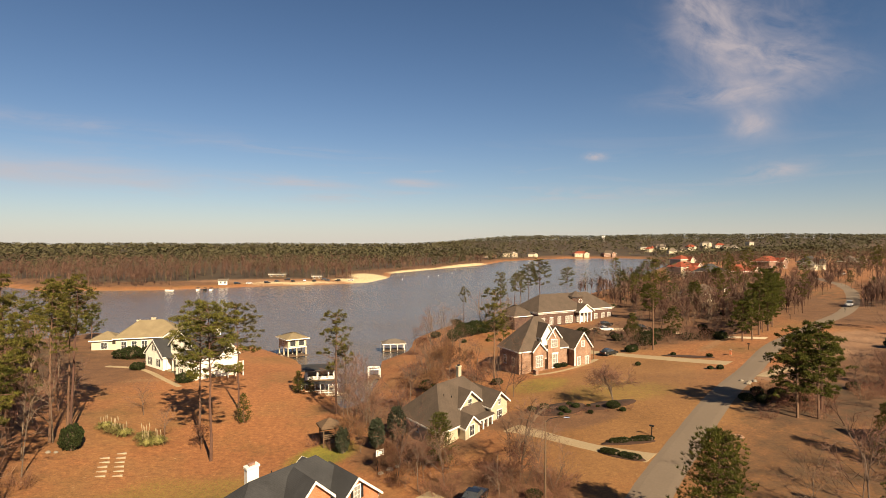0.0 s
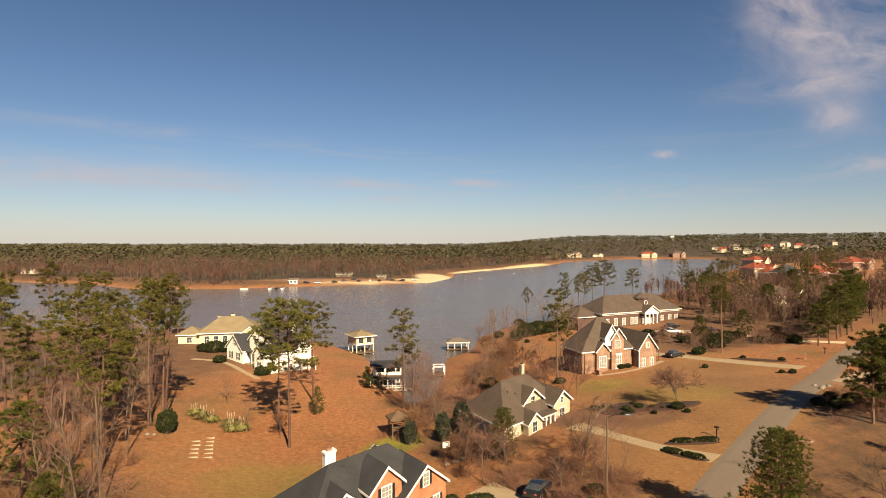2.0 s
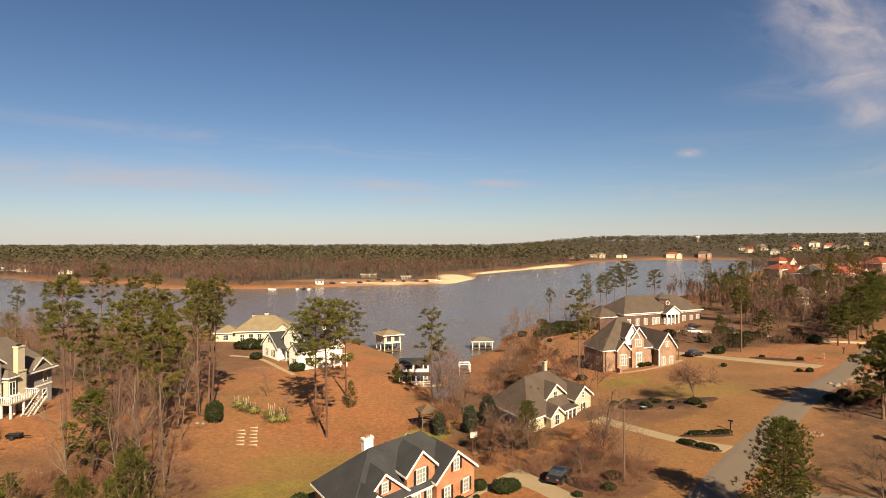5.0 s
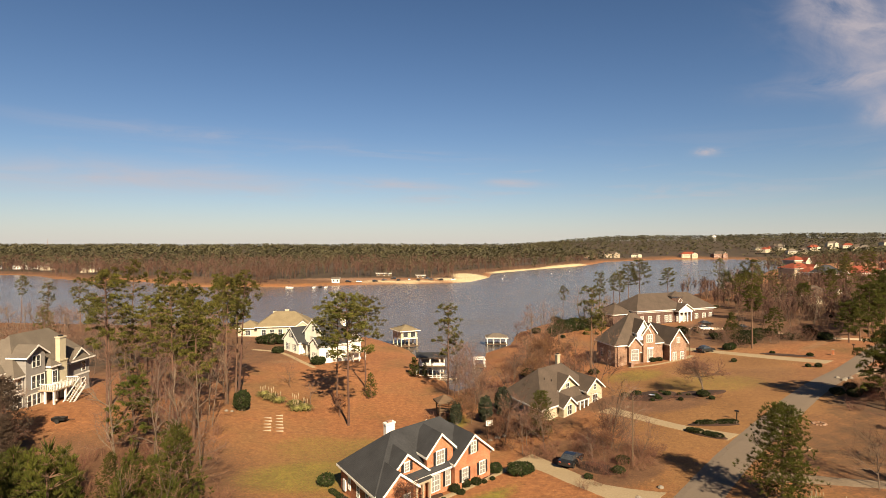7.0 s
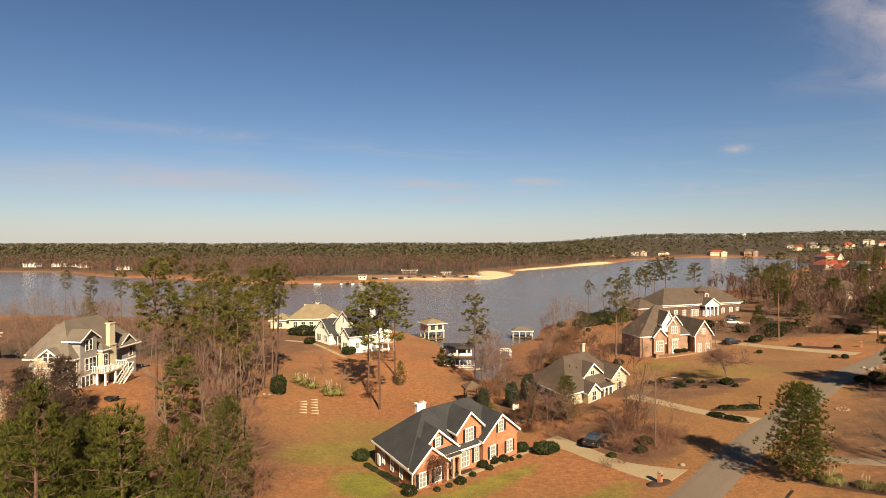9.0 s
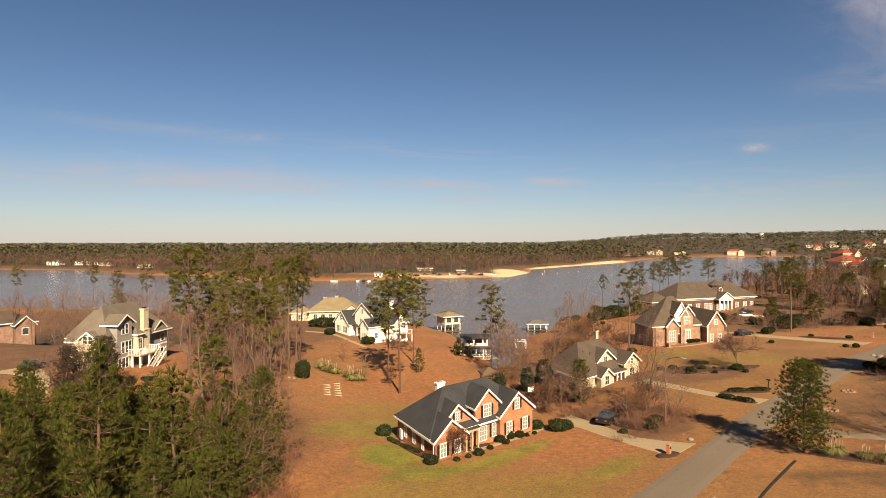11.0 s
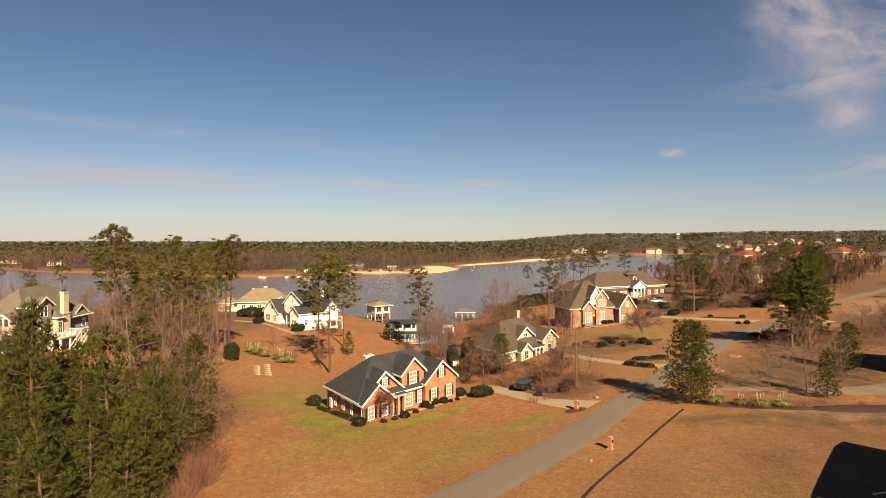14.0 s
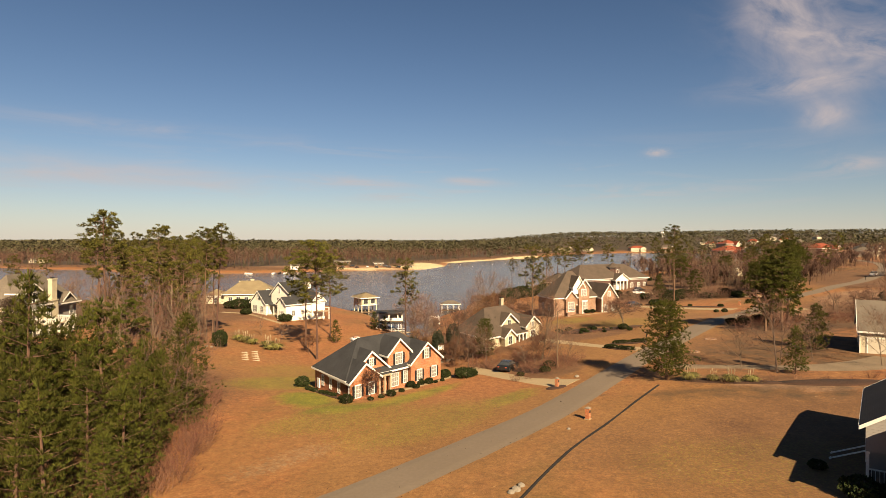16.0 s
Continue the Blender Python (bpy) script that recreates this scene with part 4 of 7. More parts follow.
# ---------------------------------------------------------------- cream house with brown hip roof
def tan_house():
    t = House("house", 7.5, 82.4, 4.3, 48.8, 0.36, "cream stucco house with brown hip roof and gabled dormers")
    w, rf = "cream", "roof_brown"
    t.walls(0, 0, 17.2, 12.0, -2.2, 2.25, w)
    t.hip(0, 0, 17.2, 12.0, 2.25, 4.7, rf, ridge=(4.5, 11.7))
    t.gable(6.5, 1.6, 11.7, 7.0, 2.0, 4.1, 1.75, "q", w, rf, over=0.5)
    t.gable(12.45, -0.9, 17.5, 6.0, -2.2, 3.4, 1.65, "q", w, rf, over=0.5)
    t.gable(4.6, -1.6, 8.0, 4.0, -2.2, 2.2, 1.2, "q", w, rf, over=0.4)
    t.window("f", 1.6, 9.1, 3.3, 1.0, 1.3, False, "glass", (2, 2))
    t.window("f", -0.9, 15.0, 0.5, 1.5, 1.7, False, "glass", (3, 2))
    t.window("f", -0.9, 15.0, 3.1, 0.7, 0.9, False, "glass", (2, 2))
    t.window("f", -1.6, 6.3, 0.6, 1.2, 1.5, False, "glass", (2, 2))
    t.window("f", -1.6, 6.3, -1.6, 1.0, 1.4, False, "glass", (2, 2))
    for q in (3, 6.5, 10):
        t.window("l", 0, q, 0.6, 0.9, 1.4, False, "glass")
    t.slab("porch_floor", 8.0, -1.6, 12.4, 0, -2.2, -0.3, "concrete")
    for p in (8.3, 9.6, 10.9, 12.15):
        t.column(p, -1.4, -0.3, 2.1, 0.28)
    t.slab("porch_beam", 8.0, -1.65, 12.4, -1.2, 2.05, 2.4, "white")
    t.slab("porch_roof", 7.9, -1.9, 12.4, 0.2, 2.4, 2.56, "roof_brown")
    t.door("f", 0, 10.4, -0.3, 1.1, 2.2, "door")
    t.window("f", 0, 8.9, 0.0, 0.8, 1.8, False, "glass", (2, 3))
    t.window("f", 0, 12.0, 0.0, 0.8, 1.8, False, "glass", (2, 3))
    t.chimney(12.1, 7.6, 0.85, 0.75, 2, 8.15, "cream")
    for p, q, h in ((4.5, 4, 5.8), (6.0, 3.4, 5.4)):
        t.put("vent_pipe", t.geo().tube([(p, q, h - 1.5), (p, q, h)], [0.07, 0.07], 6), "metal_dark")
    return t


# ---------------------------------------------------------------- red brick house with many roofs
def red_house():
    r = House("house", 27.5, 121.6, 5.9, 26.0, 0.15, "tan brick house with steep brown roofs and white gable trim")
    w, rf = "brick_pale", "roof_brown"
    r.walls(0, 0, 13.5, 8.6, -1.6, 4.4, w)
    r.hip(0, 0, 13.5, 8.6, 4.4, 6.5, rf, ridge=(6.7, 8.4))
    r.gable(3.3, -0.8, 6.45, 4.0, -1.6, 4.55, 1.55, "q", w, rf)             # window bay
    r.gable(5.9, -0.3, 9.2, 6.0, 5.2, 7.3, 2.35, "q", "white_siding", rf)
    r.gable(7.5, -0.55, 10.9, 6.0, -1.6, 6.95, 1.95, "q", w, rf)             # entrance tower
    r.gable(13.9, -2.2, 18.8, 9.0, -1.6, 4.5, 3.0, "q", w, rf)           # garage wing
    r.gable(11.6, 2.2, 14.4, 8.0, -1.6, 4.4, 2.6, "p", w, rf, ends=(0, 0))
    r.window("f", -0.8, 4.9, 0.9, 1.8, 2.3, False, "glass_blind", (3, 3))
    r.window("f", -0.55, 9.2, 4.7, 1.6, 1.6, False, "glass_blind", (3, 2))
    r.window("f", -0.55, 9.4, 0.4, 1.4, 2.7, False, "glass_blind", (3, 3))
    r.window("f", -2.2, 15.2, 0.5, 0.9, 1.7, False, "glass_blind", (2, 2))
    r.window("f", -2.2, 17.5, 0.5, 0.9, 1.7, False, "glass_blind", (2, 2))
    r.window("f", -2.2, 16.35, 4.5, 0.8, 1.1, False, "glass_blind", (2, 2))
    r.door("f", 0.0, 7.0, 0.1, 1.1, 2.2, "door")
    for q in (2.5, 6.0):
        r.window("l", 0, q, 1.0, 1.0, 1.7, False, "glass", (2, 3))
    r.walls(0.5, -0.35, 2.3, 0.0, -1.6, 4.2, w)
    r.slab("porch_step", 6.5, -1.4, 7.5, 0.0, -1.6, 0.1, "brick_red")
    r.slab("porch_wall", 2.2, -3.4, 2.9, -2.2, -1.9, 0.9, "brick_red")
    r.slab("bay_sill", 8.5, -0.75, 10.3, -0.55, 0.1, 0.32, "white")
    r.slab("bay_head", 8.5, -0.75, 10.3, -0.55, 3.2, 3.5, "white")
    r.slab("quoin", 13.85, -2.25, 14.15, -2.2, -1.6, 4.4, "white")
    for p, q in ((3.4, 6.3), (9.9, 6.6)):
        r.put("vent_pipe", r.geo().tube([(p, q, 5.0), (p, q, 8.2)], [0.08, 0.08], 6), "metal_dark")
    return r


# ---------------------------------------------------------------- long low brick house with a portico
def long_house():
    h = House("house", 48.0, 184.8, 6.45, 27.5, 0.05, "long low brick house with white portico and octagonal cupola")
    w, rf = "brick_dark", "roof_brown"
    h.walls(0, 0, 34, 13, -1.5, 4.5, w)
    h.walls(-7.5, 3.0, 0, 12.0, -1.5, 3.4, w)
    h.hip(-7.5, 3.0, 0.6, 12.0, 3.4, 3.2, rf, over=0.6)
    h.hip(0, 0, 34, 13, 4.5, 5.0, rf, ridge=(6, 28), over=0.6)
    h.band(0, 0, 34, 13, 3.75, 0.55, 0.08)
    h.gable(16.1, -2.1, 22.3, 5.0, 3.5, 4.3, 2.0, "q", "white_siding", rf, over=0.5)
    for p in (16.6, 18.4, 20.1, 21.8):
        h.column(p, -1.8, -0.3, 3.6, 0.4)
    h.slab("porch_floor", 15.9, -2.5, 22.5, 0.0, -1.5, -0.25, "concrete")
    h.slab("entablature", 16.1, -2.05, 22.3, 0.0, 3.5, 4.15, "white")
    h.door("f", 0, 19.2, -0.2, 1.4, 2.6, "white")
    for p in (17.4, 21.0, 2.0, 5.5, 9.0, 12.5, 14.3, 26.0, 29.5, 32.5):
        h.window("f", 0, p, 0.4, 1.3, 2.1, False, "glass_blind", (2, 3))
    cup, seg = h.geo(), 8
    ring = [(20.4 + 2.6 * math.cos(radians(22.5 + 45 * i)), 4.3 + 2.6 * math.sin(radians(22.5 + 45 * i))) for i in range(seg)]
    cup.prism([(x, y, 4.6) for x, y in ring], (0, 0, 3.8))
    c = h.put("cupola", cup, "brick_dark")
    top = [(x * 1.0 + (x - 20.4) * 0.2, y + (y - 4.3) * 0.2, 8.5) for x, y in ring]
    cr = h.geo().add(top + [(20.4, 4.3, 10.3)] + [(x, y, 8.3) for x, y, _ in top], [(i, (i + 1) % 8, 8) for i in range(8)] + [(9 + i, 9 + (i + 1) % 8, (i + 1) % 8, i) for i in range(8)] + [tuple(9 + i for i in reversed(range(8)))])
    h.put("cupola_roof", cr, "roof_brown", c)
    hoop_pts = [(20.4 + 0.75 * math.cos(math.pi * i / 8), 1.8, 6.9 + 0.75 * math.sin(math.pi * i / 8)) for i in range(17)]
    g = h.geo().tube(hoop_pts, [0.1] * 17, 5, cap=False)
    h.put("round_window", g, "white", c)
    h.put("trim", h.geo().prism([(x + (x - 20.4) * 0.03, y + (y - 4.3) * 0.03, 8.05) for x, y in ring], (0, 0, 0.28)), "white", c)
    return h


# ---------------------------------------------------------------- white house with dark roofs
def white_house():
    w = House("house", -57.4, 148.1, 3.4, -43.8, 0.0, "white sided house with steep charcoal gable roofs")
    s, rf = "white_siding", "roof_dark"
    w.gable(-0.4, 0, 8.1, 8.6, -1.5, 3.25, 3.4, "q", s, rf)               # small front gable
    # tall block: steep to one side, a long slope to the other
    w.put("wall", w.geo().prism([(7.4, 2.2, -1.5), (21.6, 2.2, -1.5), (21.6, 2.2, 4.2), (11.9, 2.2, 9.3), (7.4, 2.2, 5.8)], (0, 8.0, 0)), s)
    top = w.put("roof", w.geo().prism([(6.9, 1.8, 5.42), (11.9, 1.8, 9.32), (22.1, 1.8, 3.94), (22.1, 1.8, 4.1), (11.9, 1.8, 9.5), (6.9, 1.8, 5.6)], (0, 8.8, 0)), rf)
    w.put("rake", w.geo().prism([(6.85, 1.74, 5.3), (11.9, 1.74, 9.2), (22.1, 1.74, 3.8), (22.1, 1.74, 4.12), (11.9, 1.74, 9.54), (6.85, 1.74, 5.62)], (0, 0.06, 0)), w.trim, top, "white painted gable board")
    w.put("gutter", w.geo().box(22.1, 1.8, 3.8, 22.18, 10.6, 4.05), w.trim, top)
    w.gable(17.2, -1.7, 21.6, 4.0, -1.5, 4.2, 1.7, "q", s, rf, ends=(1, 0))
    w.gable(14.0, 6.2, 21.95, 10.6, -1.5, 4.4, 2.3, "p", s, rf, ends=(0, 1))
    w.window("f", 0, 1.9, 0.6, 0.9, 1.7, True, "glass", (2, 2))
    w.window("f", 0, 5.7, 0.6, 0.9, 1.7, True, "glass", (2, 2))
    w.window("f", 0, 3.85, 4.1, 0.8, 1.2, True, "glass", (2, 2))
    w.window("f", 2.2, 11.9, 6.4, 0.9, 1.3, False, "glass", (2, 2))
    w.window("f", 2.2, 11.9, 3.6, 1.5, 1.3, True, "glass", (3, 2))
    w.door("f", 2.2, 12.4, 0.2, 1.2, 2.2)
    w.window("f", 2.2, 9.9, 0.6, 0.8, 1.6, True, "glass", (2, 2))
    w.window("f", 2.2, 14.8, 0.6, 0.8, 1.6, True, "glass", (2, 2))
    w.window("f", -1.7, 19.4, 0.6, 0.9, 1.6, True, "glass", (2, 2))
    w.window("f", -1.7, 19.4, 4.0, 0.6, 0.9, False, "glass", (2, 2))
    w.slab("porch_floor", 8.2, 0.4, 17.1, 2.2, -1.5, 0.1, "concrete")
    w.slab("porch_roof", 8.1, 0.5, 17.1, 2.4, 2.85, 3.06, "roof_dark")
    for p in (8.6, 11.2, 13.8, 16.6):
        w.column(p, 0.7, 0.1, 2.85, 0.22)
    w.window("r", 21.95, 8.4, 4.6, 0.8, 1.0, False, "glass", (2, 2))
    w.window("r", 21.6, 0.6, 0.9, 0.8, 1.4, False, "glass", (2, 2))
    # deck at the far end of the lit side
    w.slab("deck", 21.95, 6.6, 24.2, 10.8, 1.5, 1.7, "wood_pale")
    for p, q in ((24.0, 6.8), (24.0, 8.7), (24.0, 10.6)):
        w.slab("deck_post", p - 0.1, q - 0.1, p + 0.1, q + 0.1, -1.6, 2.6, "white")
    w.slab("deck_rail", 23.95, 6.6, 24.05, 10.8, 2.5, 2.62, "white")
    w.chimney(15.0, 9.6, 1.3, 1.0, 3, 9.9, "white_siding")
    return w


# ---------------------------------------------------------------- beige house with tan hip roof
def beige_house():
    b = House("house", -75.5, 166.0, 3.8, 14.0, 0.0, "beige stucco lakeside house under a broad tan hip roof")
    b.walls(3, 0, 20, 12, -1.5, 3.4, "beige")
    b.hip(3, 0, 20, 12, 3.4, 4.0, "roof_tan", ridge=(8, 14), over=0.7)
    b.gable(14.5, -2.6, 19.5, 6, -1.5, 3.2, 1.9, "q", "beige", "roof_tan")
    b.walls(-3.0, 1.5, 3.0, 8, -1.5, 2.9, "beige")
    b.hip(-3.0, 1.5, 3.5, 8, 2.9, 2.0, "roof_tan", over=0.6)
    for p in (5.0, 7.5, 10.0, 12.6):
        b.window("f", 0, p, 0.5, 1.2, 1.9, False, "glass", (2, 2))
    b.window("f", -2.6, 17.0, 0.5, 1.8, 1.9, False, "glass", (3, 2))
    b.window("f", 1.5, 0.0, 0.5, 1.4, 1.6, False, "glass", (2, 2))
    b.chimney(11.5, 7.0, 1.1, 0.9, 4, 7.8, "beige")
    b.chimney(7.5, 8.0, 0.9, 0.9, 4, 7.2, "beige")
    return b


# ---------------------------------------------------------------- grey house with a deck
def grey_house():
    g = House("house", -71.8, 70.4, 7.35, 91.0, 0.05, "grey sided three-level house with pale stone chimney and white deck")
    w, rf = "grey_siding", "roof_grey"
    g.walls(0, 0, 11.8, 7.6, -1.5, 5.8, w)
    g.walls(11.8, 0.6, 17.9, 7.6, -1.5, 5.6, w)
    g.hip(0, 0.2, 17.9, 7.8, 5.7, 5.75, rf, ridge=(3.6, 12.0), over=0.5)
    g.hip(3.5, 4.0, 10.0, 10.6, 5.7, 4.6, rf, ridge=(7.0, 8.0), over=0.5, along="q")    # wing towards the drive
    g.walls(3.5, 7.6, 10.0, 10.6, -1.5, 5.7, w)
    g.gable(1.7, -0.4, 5.7, 2.6, -1.5, 8.6, 1.3, "q", w, rf, over=0.5)
    g.gable(12.4, 0.3, 17.4, 5.0, 5.0, 5.6, 1.9, "q", w, rf, over=0.4)
    g.walls(6.3, -1.0, 7.9, 0.5, 2.8, 6.2, "cream_siding")                    # small bay beside the chimney
    g.hip(6.3, -1.0, 7.9, 1.6, 6.2, 1.0, rf, over=0.3, along="q")
    g.walls(-0.7, 1.8, 0, 5.9, -0.5, 6.0, "cream_siding")                   # garage end
    g.gable(-0.8, 1.9, 3.0, 4.5, 5.0, 6.5, 0.9, "p", "cream_siding", rf, over=0.4)
    g.band(0, 0, 11.8, 7.6, 2.85, 0.28, 0.06)
    g.band(11.8, 0.6, 17.9, 7.6, 2.7, 0.28, 0.06)
    for p in (3.3, 4.2):
        g.window("f", -0.4, p, 6.6, 0.7, 1.7, False, "glass", (1, 2))
    for p in (3.2, 4.2, 5.1):
        g.window("f", -0.4, p, 3.3, 0.8, 1.9, False, "glass", (1, 2))
    for p in (2.3, 3.3, 4.3):
        g.window("f", -0.4, p, 0.7, 0.8, 1.7, False, "glass", (1, 2))
    g.door("f", -0.4, 5.2, 0.4, 0.9, 2.1, "white")
    for p, h in ((0.8, 3.6), (11.0, 3.6), (11.0, 0.6), (0.8, 0.9)):
        g.window("f", 0.0, p, h, 0.9, 1.6, False, "glass", (1, 2))
    for p, h in ((16.4, 3.4), (16.2, 0.5), (13.6, 0.5)):
        g.window("f", 0.6, p, h, 1.0, 1.5, False, "glass", (1, 2))
    g.window("f", -1.0, 7.1, 3.3, 1.1, 2.0, False, "glass", (2, 2))
    g.door("l", -0.7, 4.8, 1.9, 1.8, 2.3, "garage")
    g.door("l", -0.7, 2.8, 1.9, 1.8, 2.3, "garage")
    for q in (2.8, 3.8):
        g.window("l", -0.8, q, 5.5, 0.75, 1.2, False, "glass", (1, 2))
    g.window("l", 0, 0.9, 3.6, 0.8, 1.5, False, "glass", (1, 2))
    g.chimney(9.4, -0.35, 1.8, 0.9, -1.5, 6.6, "cream_siding", "cream_siding")
    g.chimney(9.4, -0.3, 1.4, 0.8, 6.6, 10.4, "cream_siding")
    # deck on posts, with rails and a stair
    g.slab("deck", 4.2, -3.1, 9.9, -0.42, 2.55, 2.78, "wood_pale")
    for p in (4.4, 7.0, 9.7):
        for q in (-2.9, -1.4):
            g.slab("deck_post", p - 0.13, q - 0.13, p + 0.13, q + 0.13, -1.8, 2.55, "white")
    for p0, q0, p1, q1 in ((4.2, -3.1, 8.6, -3.0), (4.2, -3.1, 4.3, -0.5), (9.8, -3.1, 9.9, -0.9)):
        g.slab("deck_rail", p0, q0, p1, q1, 3.66, 3.78, "white")
        n = int(max(p1 - p0, q1 - q0) / 0.32)
        for i in range(n):
            k = (i + 0.5) / n
            x, y = p0 + (p1 - p0) * k, q0 + (q1 - q0) * k
            g.slab("baluster", x - 0.04, y - 0.04, x + 0.04, y + 0.04, 2.78, 3.66, "white")
    for i in range(12):
        g.slab("stair_tread", 9.9 - i * 0.32 - 0.32, -4.3, 9.9 - i * 0.32, -3.15, 2.5 - i * 0.24, 2.56 - i * 0.24, "wood_pale")
    for q in (-4.35, -3.18):
        g.put("stair_stringer", g.geo().bar((10.0, q, 2.5), (6.0, q, -0.5), 0.1, 0.3), "white")
        g.put("stair_rail", g.geo().bar((10.0, q, 3.5), (6.0, q, 0.5), 0.1, 0.12), "white")
    # closed patio umbrella and table on the deck
    g.put("deck_table", g.geo().tube([(6.6, -1.8, 3.4), (6.6, -1.8, 3.46)], [0.7, 0.7], 14).tube([(6.6, -1.8, 2.7), (6.6, -1.8, 3.4)], [0.08, 0.08], 8), "white")
    for p in (5.4, 7.8):
        g.put("deck_chair", g.geo().box(p - 0.25, -2.0, 2.78, p + 0.25, -1.5, 3.2).box(p - 0.25, -1.55, 3.2, p + 0.25, -1.5, 3.65), "white")
    return g


# ---------------------------------------------------------------- houses beside the road on the other side
def grey_roof_house():
    h = House("house", 60.4, 58.3, 8.3, -33.0, 0.0, "tan house with grey roof and attached garage beside a gravel drive")
    h.gable(0, 0, 15, 10, -1.5, 3.5, 3.8, "p", "beige", "roof_grey", ends=(1, 1))
    h.gable(9.0, -3.0, 14.0, 5.0, -1.5, 3.3, 2.0, "q", "beige", "roof_grey", ends=(1, 0))
    h.door("f", 0, 3.2, -0.1, 4.6, 2.4, "garage")
    h.window("f", 0, 7.2, 0.8, 1.0, 1.5, False, "glass")
    h.window("f", -3.0, 11.5, 0.8, 1.4, 1.5, False, "glass")
    for q in (3.0, 7.0):
        h.window("l", 0, q, 0.8, 1.0, 1.4, False, "glass")
    h.window("l", 0, 5.0, 4.2, 0.9, 1.1, False, "glass")
    h.put("downspout", h.geo().box(-0.1, -0.12, -0.6, 0.0, 0.0, 3.4), "white")
    return h


def dark_corner_house():
    h = House("house", 30.3, 14.9, 6.6, -36.5, 0.0, "grey sided house with a charcoal roof and a screened porch")
    h.gable(0, 0, 6.6, 13, 2.75, 4.75, 2.2, "q", "grey_siding", "roof_dark", ends=(1, 1))
    h.gable(6.4, 3.3, 13.5, 15.2, -1.0, 4.75, 2.8, "q", "grey_siding", "roof_dark", ends=(1, 1))
    h.slab("wall", 0.02, 3.2, 6.58, 12.98, -1.0, 2.75, "grey_siding")
    h.slab("porch_floor", 0.0, 0.0, 6.6, 3.18, -1.0, 0.55, "wood")
    for p in (0.12, 3.3, 6.48):
        h.column(p, 0.14, 0.55, 2.75, 0.2)
    h.slab("porch_rail", 0.2, 0.1, 6.4, 0.18, 1.4, 1.5, "white")
    for i in range(24):
        p = 0.35 + i * 0.25
        h.slab("baluster", p - 0.02, 0.12, p + 0.02, 0.16, 0.55, 1.4, "white")
    h.door("l", 0, 5.3, 0.55, 1.0, 2.1)
    h.window("l", 0, 8.0, 0.9, 1.0, 1.5, False, "glass")
    h.window("l", 0, 10.5, 0.9, 1.0, 1.5, False, "glass")
    h.window("f", 0, 3.3, 4.9, 0.9, 1.0, False, "glass")
    for i in range(5):
        h.slab("stair_tread", -0.3 * (i + 1), 4.6, -0.3 * i, 6.0, -1, 0.38 - 0.18 * i, "wood")
    for q in (4.55, 6.05):
        h.put("stair_rail", h.geo().bar((-0.1, q, 1.45), (-2.5, q, 0.35), 0.08, 0.1), "white")
        h.put("rail_post", h.geo().bar((-2.4, q, -0.8), (-2.4, q, 0.5), 0.1, 0.1), "white")
    h.gable(1.7, -5.2, 9.0, -0.5, -1.0, 4.75, 2.2, "q", "grey_siding", "roof_dark", ends=(1, 0))      # wing towards the street
    for p in (3.4, 7.2):
        h.window("f", -5.2, p, 0.9, 1.0, 1.5, False, "glass")
    return h


HOUSES = [brick_house(), tan_house(), red_house(), long_house(), white_house(), beige_house(), grey_house(), grey_roof_house(), dark_corner_house()]
# ---------------------------------------------------------------- boathouses and docks
def boathouse_tall():
    b = House("boathouse", -28.0, 171.2, 0.0, 32.0, 0.0, "cream two-level boathouse with tan hip roof over the water", category="boathouse")
    for p in (0.2, 2.8, 5.6):
        for q in (0.2, 3.2, 6.4):
            b.column(p, q, -2.5, 3.0, 0.3, M["beige"])
    b.slab("dock", -0.4, -0.4, 6.2, 7.0, 0.45, 0.7, "wood")
    b.slab("floor_slab", 0, 0, 5.8, 6.6, 2.9, 3.15, "white")
    b.walls(0.1, 0.1, 5.7, 6.5, 3.15, 5.6, "cream")
    b.hip(0, 0, 5.8, 6.6, 5.6, 1.5, "roof_tan", over=0.7)
    for p in (1.6, 4.2):
        b.window("f", 0.1, p, 3.5, 1.6, 1.6, False, "glass", (1, 1))
    b.window("l", 0.1, 3.3, 3.7, 1.0, 1.2, False, "glass", (2, 2))
    b.slab("gangway", -6.0, 2.0, -0.4, 3.4, 0.5, 0.7, "wood_pale")
    return b


